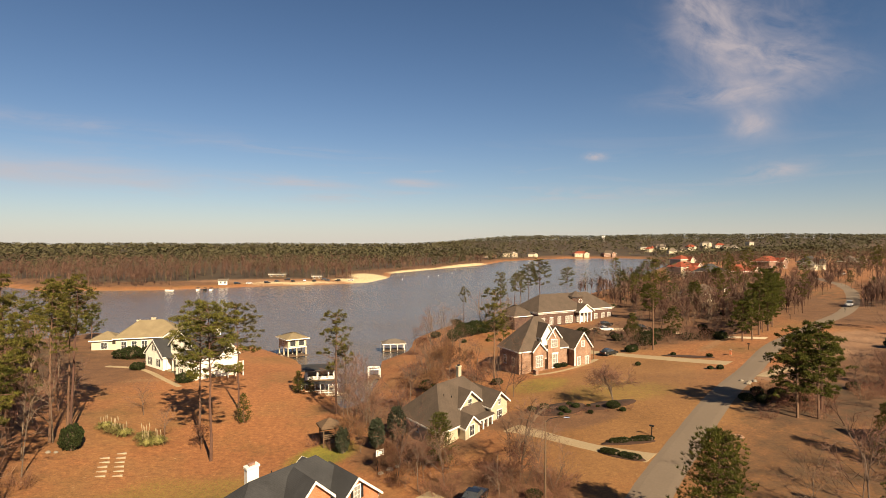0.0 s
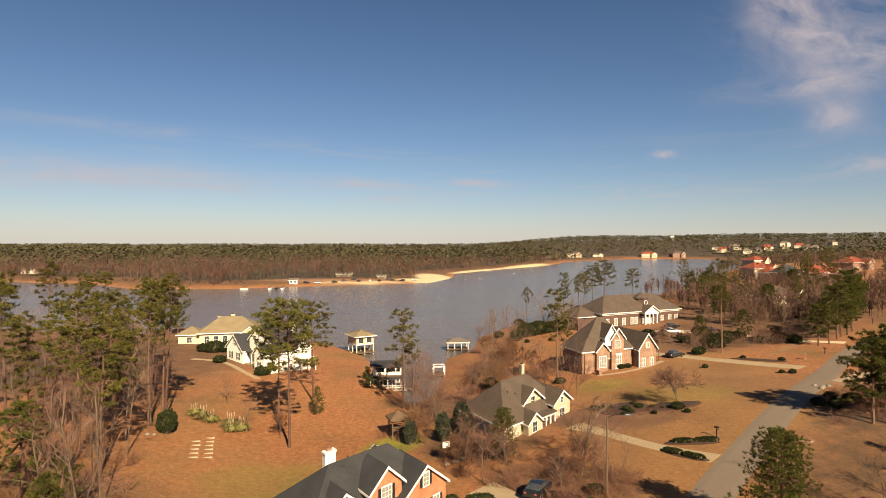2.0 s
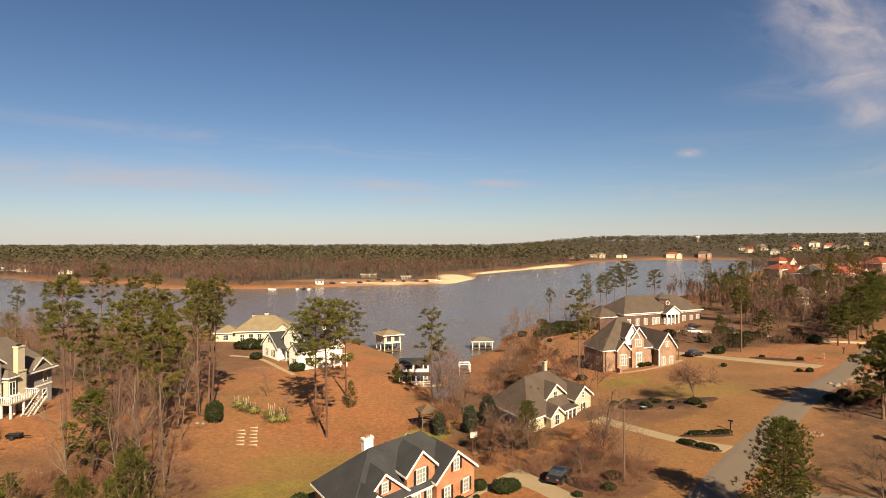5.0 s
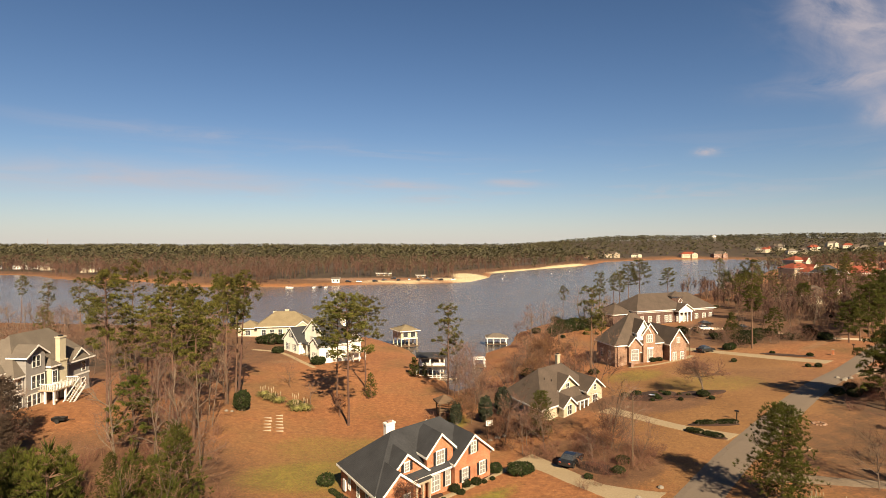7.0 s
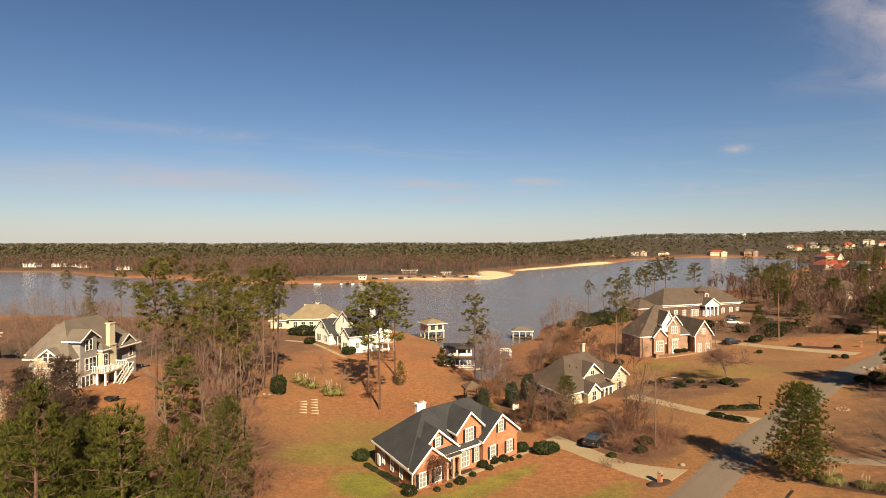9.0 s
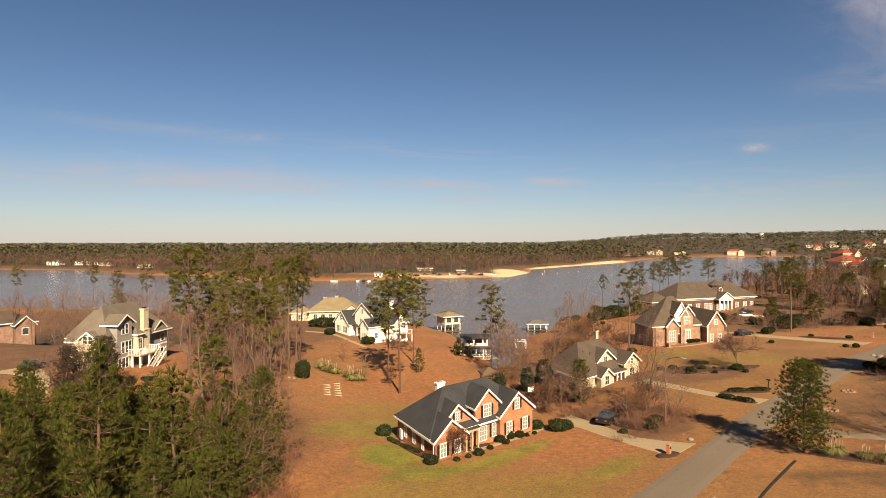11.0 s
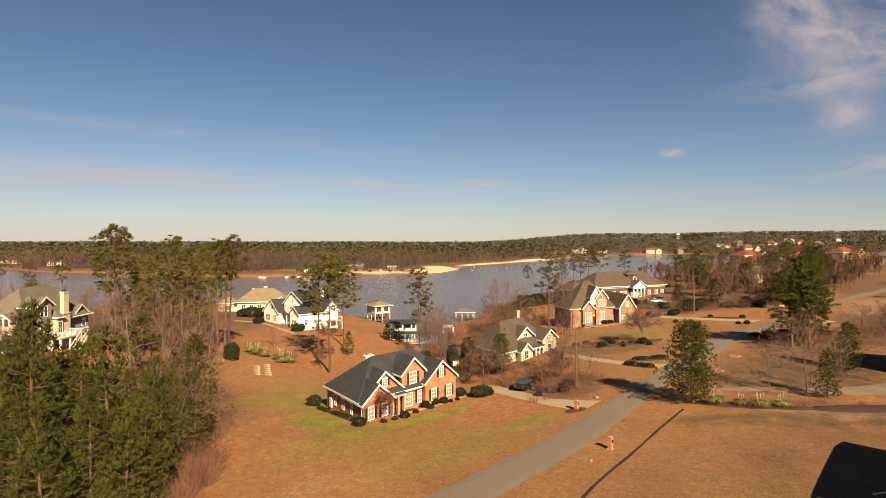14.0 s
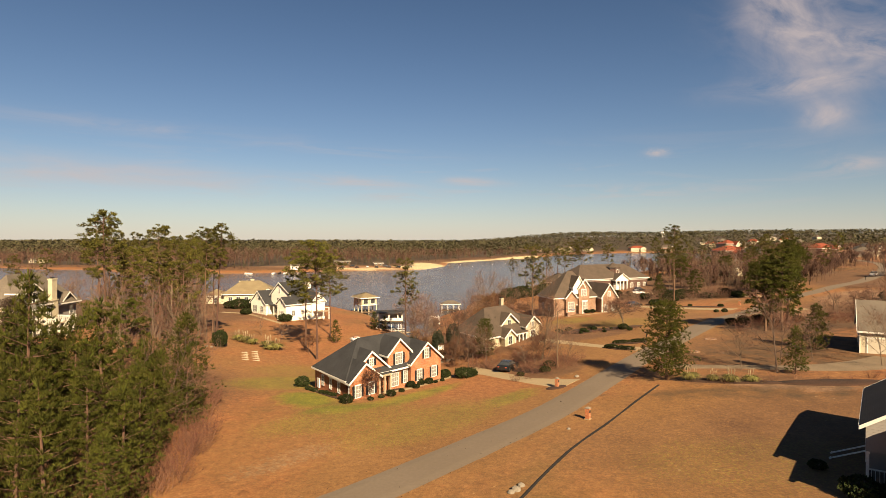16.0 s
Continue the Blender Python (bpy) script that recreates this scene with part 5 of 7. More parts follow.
def boathouse_flat():
    b = House("boathouse", -17.6, 129.6, 0.0, 8.0, 0.0, "white boathouse with flat dark roof deck over a railed dock", category="boathouse")
    b.slab("dock", -0.4, -0.4, 6.6, 5.2, 0.5, 0.72, "wood_pale")
    for p in (0.1, 2.2, 4.3, 6.2):
        for q in (0.1, 4.7):
            b.column(p, q, -2.5, 3.2, 0.2)
    b.slab("upper_floor", -0.2, -0.2, 6.4, 5.0, 3.1, 3.4, "wood")
    for p0, p1 in ((0, 0.6), (2.5, 2.9), (4.9, 5.2), (6.0, 6.3)):
        b.walls(p0, 0, p1, 4.8, 3.4, 5.4, "white")
    b.walls(0, 0.05, 6.3, 0.2, 3.4, 4.1, "white")
    b.walls(0, 0.05, 6.3, 0.2, 5.1, 5.4, "white")
    b.walls(0, 4.6, 6.3, 4.75, 3.4, 5.4, "white")
    b.slab("roof", -0.7, -0.7, 7.0, 5.5, 5.4, 5.7, "roof_dark")
    b.slab("lower_roof", -0.9, -2.4, 7.0, -0.1, 2.9, 3.1, "roof_dark")
    for p in (-0.6, 1.3, 3.2, 5.0, 6.8):
        b.column(p, -2.2, 0.4, 2.9, 0.16)
    b.slab("lower_dock", -1.0, -2.6, 7.4, -0.4, 0.35, 0.55, "wood_pale")
    for h in (1.0, 1.5):
        b.slab("rail", -0.6, -2.25, 6.8, -2.15, h, h + 0.1, "white")
    b.slab("gangway", 6.6, -1.8, 9.2, -0.6, 0.3, 0.5, "wood_pale")
    return b


def open_dock(x, y, turn, wide, deep, roof, label):
    b = House("boat_dock", x, y, 0.0, turn, 0.0, label, category="dock")
    n = 4 if wide > 4 else 2
    for i in range(n):
        for q in (0.1, deep - 0.1):
            b.column(0.1 + (wide - 0.2) * i / (n - 1), q, -2.0, 2.5, 0.2)
    b.slab("dock", -0.3, -0.3, wide + 0.3, deep + 0.3, 0.35, 0.6, "wood")
    for q in (0.0, deep - 0.2):
        b.slab("beam", 0, q, wide, q + 0.2, 2.4, 2.7, "white")
    for p in (0.0, wide - 0.2):
        b.slab("beam", p, 0.2, p + 0.2, deep - 0.2, 2.4, 2.7, "white")
    if roof:
        b.hip(0, 0, wide, deep, 2.75, 1.1, "roof_grey", over=0.4)
    return b


boathouse_tall(), boathouse_flat()
open_dock(-1.0, 178.5, 4.0, 6.4, 4.2, True, "white framed boat dock with a low hip roof")
open_dock(-4.4, 143.2, 6.0, 2.9, 3.0, False, "small open white frame over a boat slip")


def motor_boat(x, y, turn, label, mat="white"):
    r = root("boat", x, y, 0.0, turn, label, "boat")
    g = Geo()
    for k, w, z in ((0.0, 1.0, 0.9), (2.4, 1.1, 0.9), (4.4, 0.75, 1.0), (5.8, 0.05, 1.15)):
        g.v += [(k, -w, z), (k, w, z), (k, w * 0.75, -0.2), (k, -w * 0.75, -0.2)]
    for i in range(3):
        a = i * 4
        g.f += [(a, a + 4, a + 5, a + 1), (a + 1, a + 5, a + 6, a + 2), (a + 2, a + 6, a + 7, a + 3), (a + 3, a + 7, a + 4, a)]
    g.f += [(0, 1, 2, 3), (15, 14, 13, 12)]
    part("hull", g, M[mat], r)
    part("canopy", Geo().box(0.6, -0.95, 2.1, 3.4, 0.95, 2.2).box(0.7, -0.9, 0.9, 0.76, -0.84, 2.1).box(0.7, 0.84, 0.9, 0.76, 0.9, 2.1).box(3.2, -0.9, 0.9, 3.26, -0.84, 2.1).box(3.2, 0.84, 0.9, 3.26, 0.9, 2.1), M["roof_dark"], r)
    return r


motor_boat(-144, 417, 175, "white pontoon boat moored at the far bank")
for k in range(3):
    motor_boat(-129 + 4.4 * k, 419, 90, "covered boat in a far slip", "metal_dark" if k % 2 else "white")
for x, y in ((14, 540), (28, 552), (40, 575), (52, 600), (18, 600), (70, 640), (96, 690)):
    r = root("buoy", x, y, 0.0, 0, "small white swimming buoy on the lake", "buoy", "buoys off the beach")
    part("float", Geo().tube([(0, 0, -0.3), (0, 0, 0.1), (0, 0, 0.4), (0, 0, 0.55)], [0.15, 0.26, 0.24, 0.06], 8), M["white"], r)


# ---------------------------------------------------------------- distant houses and marks
def far_house(x, y, turn, w, d, h, wall, roof, label, rise=None, gable=False, wing=True, lift=0.0):
    z = ground_z(x, y) + lift
    b = House("house", x, y, z, turn, 0.0, label)
    if gable:
        b.gable(0, 0, w, d, -3, h, rise or d * 0.3, "p", wall, roof, ends=(1, 1))
    else:
        b.walls(0, 0, w, d, -3, h, wall)
        b.hip(0, 0, w, d, h, rise or d * 0.28, roof, over=0.6)
    if wing:
        b.gable(w * 0.58, -d * 0.3, w * 0.92, d * 0.5, -3, h * 0.95, d * 0.22, "q", wall, roof, over=0.5)
    for s in range(max(1, int(h / 2.9))):
        for i in range(max(2, int(w / 4))):
            p = w * (i + 0.5) / max(2, int(w / 4))
            at = -d * 0.3 if wing and w * 0.6 < p < w * 0.9 else 0
            b.window("f", at, p, 0.8 + 2.9 * s, 1.3, 1.5, False, "glass", (1, 1))
    return b


FAR_HOUSES = [
    (170, 330, 20, 15, 11, 6.2, "cream", "roof_red", "cream villa with a red tile roof", 3.2),
    (178, 346, 15, 9, 9, 10.0, "cream", "roof_red", "cream villa tower under red tiles", 2.6),
    (176, 324, 28, 13, 9, 4.0, "white", "roof_red", "white house with a red tile roof", 3.0),
    (172, 302, 30, 14, 9, 4.5, "brick_red", "roof_dark", "brick house with a dark steep roof", 4.0),
    (190, 305, 34, 19, 11, 4.0, "brick_red", "roof_red", "low brick house with a broad red roof", 3.6),
    (284, 418, 30, 22, 13, 5.5, "brick_red", "roof_red", "brick house with a red roof on the hill", 4.0),
    (118, 214, 30, 15, 10, 3.6, "beige", "roof_brown", "brown roofed house hidden among leafless trees", 3.2),
    (320, 420, 32, 18, 11, 5.0, "brick_red", "roof_dark", "dark roofed brick house at the road's end", 4.5),
    (362, 428, 40, 20, 12, 5.0, "brick_red", "roof_brown", "brick house behind leafless trees", 4.5),
    (300, 392, 35, 15, 10, 4.0, "beige", "roof_grey", "beige house beside the far road", 3.0),
    (-126, 99, 60, 11, 8, 3.6, "brick_red", "roof_brown", "brown brick house near the shore", 2.6),
    (408, 1262, 5, 34, 16, 7, "cream", "roof_red", "pale lakeside villa with a red roof", 5),
    (476, 1268, 10, 30, 15, 8, "brick_red", "roof_brown", "brown lakeside house on the far shore", 6),
    (190, 1180, -10, 30, 14, 8, "brick_red", "roof_brown", "beige lakeside apartment block", 5),
    (240, 1215, -6, 30, 14, 8, "wood_pale", "roof_brown", "beige lakeside apartment block beside the wood", 5),
    (300, 1245, 0, 22, 12, 5, "beige", "roof_brown", "cream house on the far shore", 4),
]
for x, y, turn, w, d, h, wall, roof, label, rise in FAR_HOUSES:
    far_house(x, y, turn, w, d, h, wall, roof, label, rise)
hr = random.Random(21)
for i in range(22):                                                       # the town on the hill
    x, y = 600 + hr.uniform(0, 330), 1290 + hr.uniform(-110, 170)
    far_house(x, y, hr.uniform(-20, 40), hr.uniform(14, 24), hr.uniform(10, 13), hr.choice((3, 4, 5)), hr.choice(("beige", "cream", "beige", "wood_pale")), hr.choice(("roof_brown", "roof_grey", "roof_red", "roof_brown")),
              "pale house in a new quarter on the hill", hr.uniform(3.5, 6), wing=hr.random() < 0.4, lift=hr.uniform(4, 14))
for x, y, w in ((-562, 652, 20), (-540, 660, 16), (-518, 640, 14), (-440, 600, 15), (-590, 640, 16)):
    far_house(x, y, 8, w, 11, 4.5, "white" if w > 15 else "beige", "roof_grey", "pale house by the distant shore", 3.5, wing=False)
far_house(-124, 452, 6, 6.0, 4.5, 2.8, "white", "roof_grey", "small white shed on the far bank", 1.2, gable=True, wing=False)
for x, y, w in ((-100, 515, 14), (-62, 500, 8)):
    far_house(x, y, 10, w, 5, 2.6, "wood", "roof_grey", "low open shed at the far landing", 1.0, gable=True, wing=False)


def water_tower():
    r = root("water_tower", 806, 2154, 9.0, 0, "white water tower above the distant woods", "water tower")
    g = Geo()
    prof = [(0.4, 37.5), (4.2, 38.6), (7.2, 41.5), (7.9, 44.8), (7.0, 48.2), (4.4, 51), (0.4, 52.2)]
    g.tube([(0, 0, z) for _, z in prof], [k for k, _ in prof], 20)
    part("tank", g, M["white"], r, smooth=True)
    part("column", Geo().tube([(0, 0, -12), (0, 0, 38)], [1.6, 1.4], 14), M["white"], r)
    for i in range(6):
        a = i * math.pi / 3
        part("leg", Geo().tube([(math.cos(a) * 9, math.sin(a) * 9, -12), (math.cos(a) * 6.6, math.sin(a) * 6.6, 41)], [0.45, 0.4], 6), M["white"], r)


water_tower()
r = root("radio_mast", -1591, 2035, 4.0, 0, "thin red and white radio mast on the horizon", "mast")
part("mast", Geo().tube([(0, 0, -4), (0, 0, 44)], [0.7, 0.4], 4), M["brick_red"], r)
# ---------------------------------------------------------------- trees and shrubs
rng = random.Random(7)


def rand_dir(up=0.0):
    while True:
        v = Vector((rng.uniform(-1, 1), rng.uniform(-1, 1), rng.uniform(-1, 1)))
        if 0.05 < v.length < 1:
            v = v.normalized() + Vector((0, 0, up))
            return v.normalized()


def tuft(g, c, r, n, up=0.25, slim=0.22):
    """A loose puff of n pointed leaves round c."""
    for _ in range(n):
        d = rand_dir(up)
        s = d.cross(rand_dir()).normalized() * r * slim
        a = c + d * r * rng.uniform(0.05, 0.35)
        g.add((a - s, a + s, c + d * r * rng.uniform(0.8, 1.2)), [(0, 1, 2)])


def crooked(a, d, length, n, bend):
    pts = [Vector(a)]
    d = Vector(d)
    for _ in range(n):
        d = (d + rand_dir() * bend).normalized()
        pts.append(pts[-1] + d * length / n)
    return pts


def pad(g, c, wide, n, r, up=0.6, slim=0.095):
    """A flattened pad of needle puffs at the end of a bough."""
    for _ in range(n):
        d = rand_dir()
        k = rng.random() ** 0.5
        tuft(g, c + Vector((d.x * wide * k, d.y * wide * k, d.z * wide * 0.42 * k)), r * rng.uniform(0.85, 1.3), 19, up, slim)


def pine_tall(h, crown_from, reach, dense=1.0, lean=0.03):
    """A tall pine: bare trunk below, open tiers of boughs above that end in pads of needles."""
    trunk, crown = Geo(), Geo()
    pts = [Vector((lean * h * (i / 8) ** 2 * 0.6 + rng.uniform(-0.08, 0.08), rng.uniform(-0.08, 0.08), h * i / 8)) for i in range(9)]
    trunk.tube([(pts[0].x, pts[0].y, -0.6)] + pts, [0.24] + [0.22 * (1 - 0.82 * i / 8) for i in range(9)], 7)
    n = int(27 * dense)
    for i in range(n):
        k = crown_from + (0.98 - crown_from) * ((i + rng.random()) / n) ** 0.85
        base = pts[min(int(k * 8), 7)].lerp(pts[min(int(k * 8) + 1, 8)], k * 8 % 1)
        a = i * 2.4 + rng.uniform(-0.6, 0.6)
        shape = math.sin(math.pi * min(0.94, 0.20 + 0.72 * (k - crown_from) / (1 - crown_from)))
        ln = reach * (0.22 + 0.85 * shape) * rng.uniform(0.5, 1.2)
        d = Vector((math.cos(a), math.sin(a), rng.uniform(0.05, 0.6)))
        b = crooked(base, d.normalized(), ln, 3, 0.22)
        trunk.tube(b, [0.06, 0.045, 0.03, 0.015], 3, cap=False)
        w = 0.42 + 0.30 * ln / reach
        pad(crown, b[3], w, 8, 0.36)
        pad(crown, b[2] + rand_dir() * 0.5, w * 0.85, 6, 0.34)
        if ln > reach * 0.6:
            pad(crown, b[2].lerp(b[3], 0.4) + rand_dir() * 0.9, w * 0.8, 6, 0.34)
    for _ in range(3):
        pad(crown, pts[8] + Vector((rng.uniform(-0.5, 0.5), rng.uniform(-0.5, 0.5), rng.uniform(-0.8, 0.1))), 0.5, 4, 0.42)
    for _ in range(8):                                                   # dead stubs under the crown
        z = rng.uniform(0.35, max(0.4, crown_from))
        trunk.tube(crooked(pts[int(z * 8)], (rng.uniform(-1, 1), rng.uniform(-1, 1), 0.2), rng.uniform(0.6, 1.8), 2, 0.3), [0.035, 0.02, 0.008], 3, cap=False)
    return trunk, crown


def pine_young(h, r, n=330, low=0.06, round_top=0.62):
    """A bushy young pine, clothed nearly to the ground, its shoots standing upright like candles."""
    trunk, crown = Geo(), Geo()
    trunk.tube([(0, 0, -0.5), (0, 0, h * 0.5), (rng.uniform(-.2, .2), rng.uniform(-.2, .2), h * 0.96)], [0.17, 0.10, 0.02], 6)
    tiers = int(h * 1.25)
    for i in range(tiers):
        k = low + (0.97 - low) * (i + rng.uniform(-0.2, 0.2)) / tiers
        wide = r * (1 - k) ** round_top * (0.62 + 0.38 * min(1, k * 5)) * rng.uniform(0.85, 1.1)
        arms = max(4, int(n / tiers / 4.2 * (0.55 + 0.6 * wide / r)))
        for j in range(arms):
            a = j * 2 * math.pi / arms + i * 0.9 + rng.uniform(-0.4, 0.4)
            ln = wide * rng.uniform(0.6, 1.18)
            p0 = Vector((0, 0, h * k))
            p1 = p0 + Vector((math.cos(a) * ln, math.sin(a) * ln, ln * rng.uniform(0.10, 0.5)))
            trunk.tube([p0, p1], [0.035, 0.012], 3, cap=False)
            for t in range(9):
                c = p0.lerp(p1, rng.uniform(0.4, 1.0)) + rand_dir() * 0.42
                tuft(crown, c, rng.uniform(0.28, 0.42), 16, 1.2, 0.062)
            tuft(crown, p1, 0.42, 16, 1.2, 0.062)
    tuft(crown, Vector((0, 0, h * 0.94)), 0.8, 16, 1.6, 0.09)
    return trunk, crown


def bare_tree(h, spread, fine=1.0, low=0.28, stems=1, leaves=0, forks=(4, 4, 2), trunk_part=0.52, reach=1.0):
    """A leafless broad-leaved tree: limbs, branches and a haze of twigs. leaves: how many withered ones still hang."""
    trunk, crown = Geo(), Geo()

    def twigs(p, d, n):
        for _ in range(n):
            e = (d + rand_dir(0.25) * 0.9).normalized()
            ln = rng.uniform(0.5, 1.3) * (0.6 + h / 22)
            s = e.cross(rand_dir()).normalized() * 0.018
            q = p + e * ln * 0.55 + rand_dir() * 0.07
            crown.add((p - s, p + s, q + s * 0.6, q - s * 0.6, p + e * ln + rand_dir() * 0.18), [(0, 1, 2, 3), (3, 2, 4)])
            for _ in range(2):
                m = p + e * ln * rng.uniform(0.2, 0.85)
                f = (e + rand_dir(0.2) * 0.9).normalized()
                s2 = f.cross(rand_dir()).normalized() * 0.012
                crown.add((m - s2, m + s2, m + f * ln * rng.uniform(0.35, 0.7)), [(0, 1, 2)])
            if leaves and rng.random() < leaves:
                tuft(crown, p + e * ln * 0.8, 0.22, 3, 0.0, 0.4)

    def grow(p, d, ln, rad, level):
        n = 3 if level < 2 else 2
        b = crooked(p, d, ln, n, (0.05, 0.13, 0.2, 0.24)[level])
        trunk.tube(b, [rad * (1 - 0.5 * i / n) for i in range(n + 1)], 6 if level == 0 else 4 if level == 1 else 3, cap=False)
        if level >= 3:
            for i in range(1, n + 1):
                twigs(b[i], (b[i] - b[i - 1]).normalized(), max(1, int(2.4 * fine)))
            return
        kids = forks[level]
        for i in range(kids + (1 if level else 2)):
            k = rng.uniform(0.35 if level else low, 1.0) if i else 1.0
            x = k * n
            at = b[min(int(x), n - 1)].lerp(b[min(int(x) + 1, n)], x % 1 if x < n else 1.0)
            out = rand_dir(0.1)
            e = (d * (0.75 if i else 1.4) + out * (0.85 if level else 0.7) * spread).normalized()
            e.z = max(e.z, -0.05)
            grow(at, e, ln * rng.uniform(0.48, 0.72) * ((1.15 - 0.45 * k) * (reach if i else min(1.0, reach)) if level == 0 else 1), rad * (0.55 if i else 0.7), level + 1)

    for s in range(stems):
        d = Vector((rng.uniform(-.12, .12), rng.uniform(-.12, .12), 1)) if stems == 1 else Vector((math.cos(s * 2.3) * 0.32, math.sin(s * 2.3) * 0.32, 1))
        trunk.tube([(0, 0, -0.5), (0, 0, 0.05)], [h * 0.0105, h * 0.009], 6, cap=False)
        grow(Vector((0, 0, 0)), d.normalized(), h * trunk_part, h * 0.0085 / math.sqrt(stems), 0)
    return trunk, crown


def brush(h, r, n):
    """A thicket of thin stems that rise from one buried root crown."""
    stems, crown = Geo(), Geo()
    for _ in range(n):
        a, k = rng.uniform(0, 6.28), math.sqrt(rng.random()) * r * 0.6
        p = Vector((math.cos(a) * k, math.sin(a) * k, -0.2))
        d = Vector((math.cos(a) * 0.45, math.sin(a) * 0.45, 1)).normalized()
        b = crooked(p, d, h * rng.uniform(0.55, 1.05), 3, 0.22)
        stems.tube(b, [0.022, 0.016, 0.011, 0.005], 3, cap=False)
        for i in (1, 2, 3):
            for _ in range(3):
                e = ((b[i] - b[i - 1]).normalized() + rand_dir(0.2) * 0.8).normalized()
                s = e.cross(rand_dir()).normalized() * 0.012
                ln = h * rng.uniform(0.15, 0.4)
                crown.add((b[i] - s, b[i] + s, b[i] + e * ln), [(0, 1, 2)])
    ring = len(stems.v)
    stems.v.append((0, 0, -0.7))
    stems.f += [(ring, i, i + 1) for i in range(0, ring, 12)]
    return stems, crown


def shrub_ball(r, h, n, leaf=0.16):
    """A clipped or bushy evergreen: leaves all over an uneven mound, with a core of stems."""
    stems, crown = Geo(), Geo()
    for i in range(5):
        a = i * 1.3
        stems.tube([(0, 0, -0.3), (math.cos(a) * r * 0.5, math.sin(a) * r * 0.5, h * 0.7)], [0.04, 0.015], 4, cap=False)
    for _ in range(n):
        d = rand_dir(0.25)
        k = rng.uniform(0.72, 1.0) * (1 + 0.14 * noise.noise(d * 2.2 + Vector((r, h, 0))))
        c = Vector((d.x * r * k, d.y * r * k, h * 0.48 + d.z * h * 0.5 * k))
        tuft(crown, c, leaf * rng.uniform(0.8, 1.4), 4, 0.1, 0.42)
    # a dark woody heart keeps the light from shining through
    ring, heart = 10, Geo()
    for j, (k, z) in enumerate(((0.45, 0.02), (0.72, 0.35), (0.66, 0.68), (0.2, 0.9))):
        heart.v += [(math.cos(6.283 * i / ring) * r * k, math.sin(6.283 * i / ring) * r * k, h * z) for i in range(ring)]
    for j in range(3):
        heart.f += [(j * ring + i, j * ring + (i + 1) % ring, (j + 1) * ring + (i + 1) % ring, (j + 1) * ring + i) for i in range(ring)]
    heart.f.append(tuple(30 + i for i in range(ring)))
    stems.add(heart.v, heart.f)
    return stems, crown


def pampas(r, h):
    blades, plumes = Geo(), Geo()
    for _ in range(620):
        a, lean = rng.uniform(0, 6.28), rng.uniform(0.1, 1.0)
        d = Vector((math.cos(a), math.sin(a), 0))
        p0, p1, p2 = d * 0.25 * lean, d * r * 0.55 * lean + Vector((0, 0, h * 0.7 * rng.uniform(0.7, 1))), d * r * lean + Vector((0, 0, h * rng.uniform(0.25, 0.6) * (1.2 - 0.5 * lean)))
        s = Vector((-d.y, d.x, 0)) * 0.022
        blades.add((p0 - s, p0 + s, p1 + s, p1 - s, p2), [(0, 1, 2, 3), (3, 2, 4)])
    for _ in range(4):
        a, lean = rng.uniform(0, 6.28), rng.uniform(0.1, 0.55) * r
        p = Vector((math.cos(a) * lean, math.sin(a) * lean, h * rng.uniform(0.7, 1.05)))
        plumes.tube([p * 0.5, p, p + Vector((0.04, 0, 0.3)), p + Vector((0.1, 0, 0.62))], [0.012, 0.03, 0.07, 0.015], 5)
    return blades, plumes


KINDS = {}


def plant(kind, name, pair, mats, label, category, group, parts=("trunk", "crown"), smooth_trunk=False):
    """Keeps a plant to be copied: its two meshes, ready with materials."""
    meshes = []
    for n, g, m in zip(parts, pair, mats):
        me = g.mesh(n)
        me.materials.append(M[m])
        meshes.append((n, me))
    KINDS.setdefault(kind, []).append((name, meshes, label, category, group))


def grow_at(kind, x, y, size=1.0, turn=None, which=None, sink=0.05, stretch=1.0, tilt=0.0, label=""):
    """Sets a plant of that kind on the ground."""
    pool = KINDS[kind]
    name, meshes, lab, cat, grp = pool[rng.randrange(len(pool)) if which is None else which % len(pool)]
    ob = new(name)
    ob.empty_display_size = 0.3
    turn = rng.uniform(0, 360) if turn is None else turn
    ob.matrix_world = pose(x, y, ground_z(x, y) - sink, tilt * rng.uniform(-1, 1), tilt * rng.uniform(-1, 1), turn) @ Matrix.Diagonal((size, size, size * stretch, 1))
    tagged(ob, label or lab, cat, grp)
    for n, me in meshes:
        o = new(n, me)
        o.parent = ob
    return ob


for h, c, r, d in ((23, 0.56, 3.0, 1.0), (21, 0.48, 3.1, 1.05), (24, 0.62, 2.8, 0.9), (19, 0.40, 3.1, 1.15)):
    plant("pine", "pine_tree", pine_tall(h, c, r, d), ("bark_pine", "needles"), "tall pine with bare trunk and open dark green crown", "tree", "tall pines")
for h, c, r, d in ((22, 0.50, 4.8, 1.9), (20, 0.45, 4.6, 2.0)):
    plant("wide", "pine_tree", pine_tall(h, c, r, d), ("bark_pine", "needles"), "tall pine with a broad full green crown", "tree", "tall pines")
for h, r, n in ((10.5, 3.6, 420), (9.0, 3.1, 380), (11.5, 3.4, 430), (7.5, 2.8, 330)):
    plant("young", "young_pine_tree", pine_young(h, r, n), ("bark_pine", "needles_fresh"), "bushy young pine with bright green needles", "tree", "young pines")
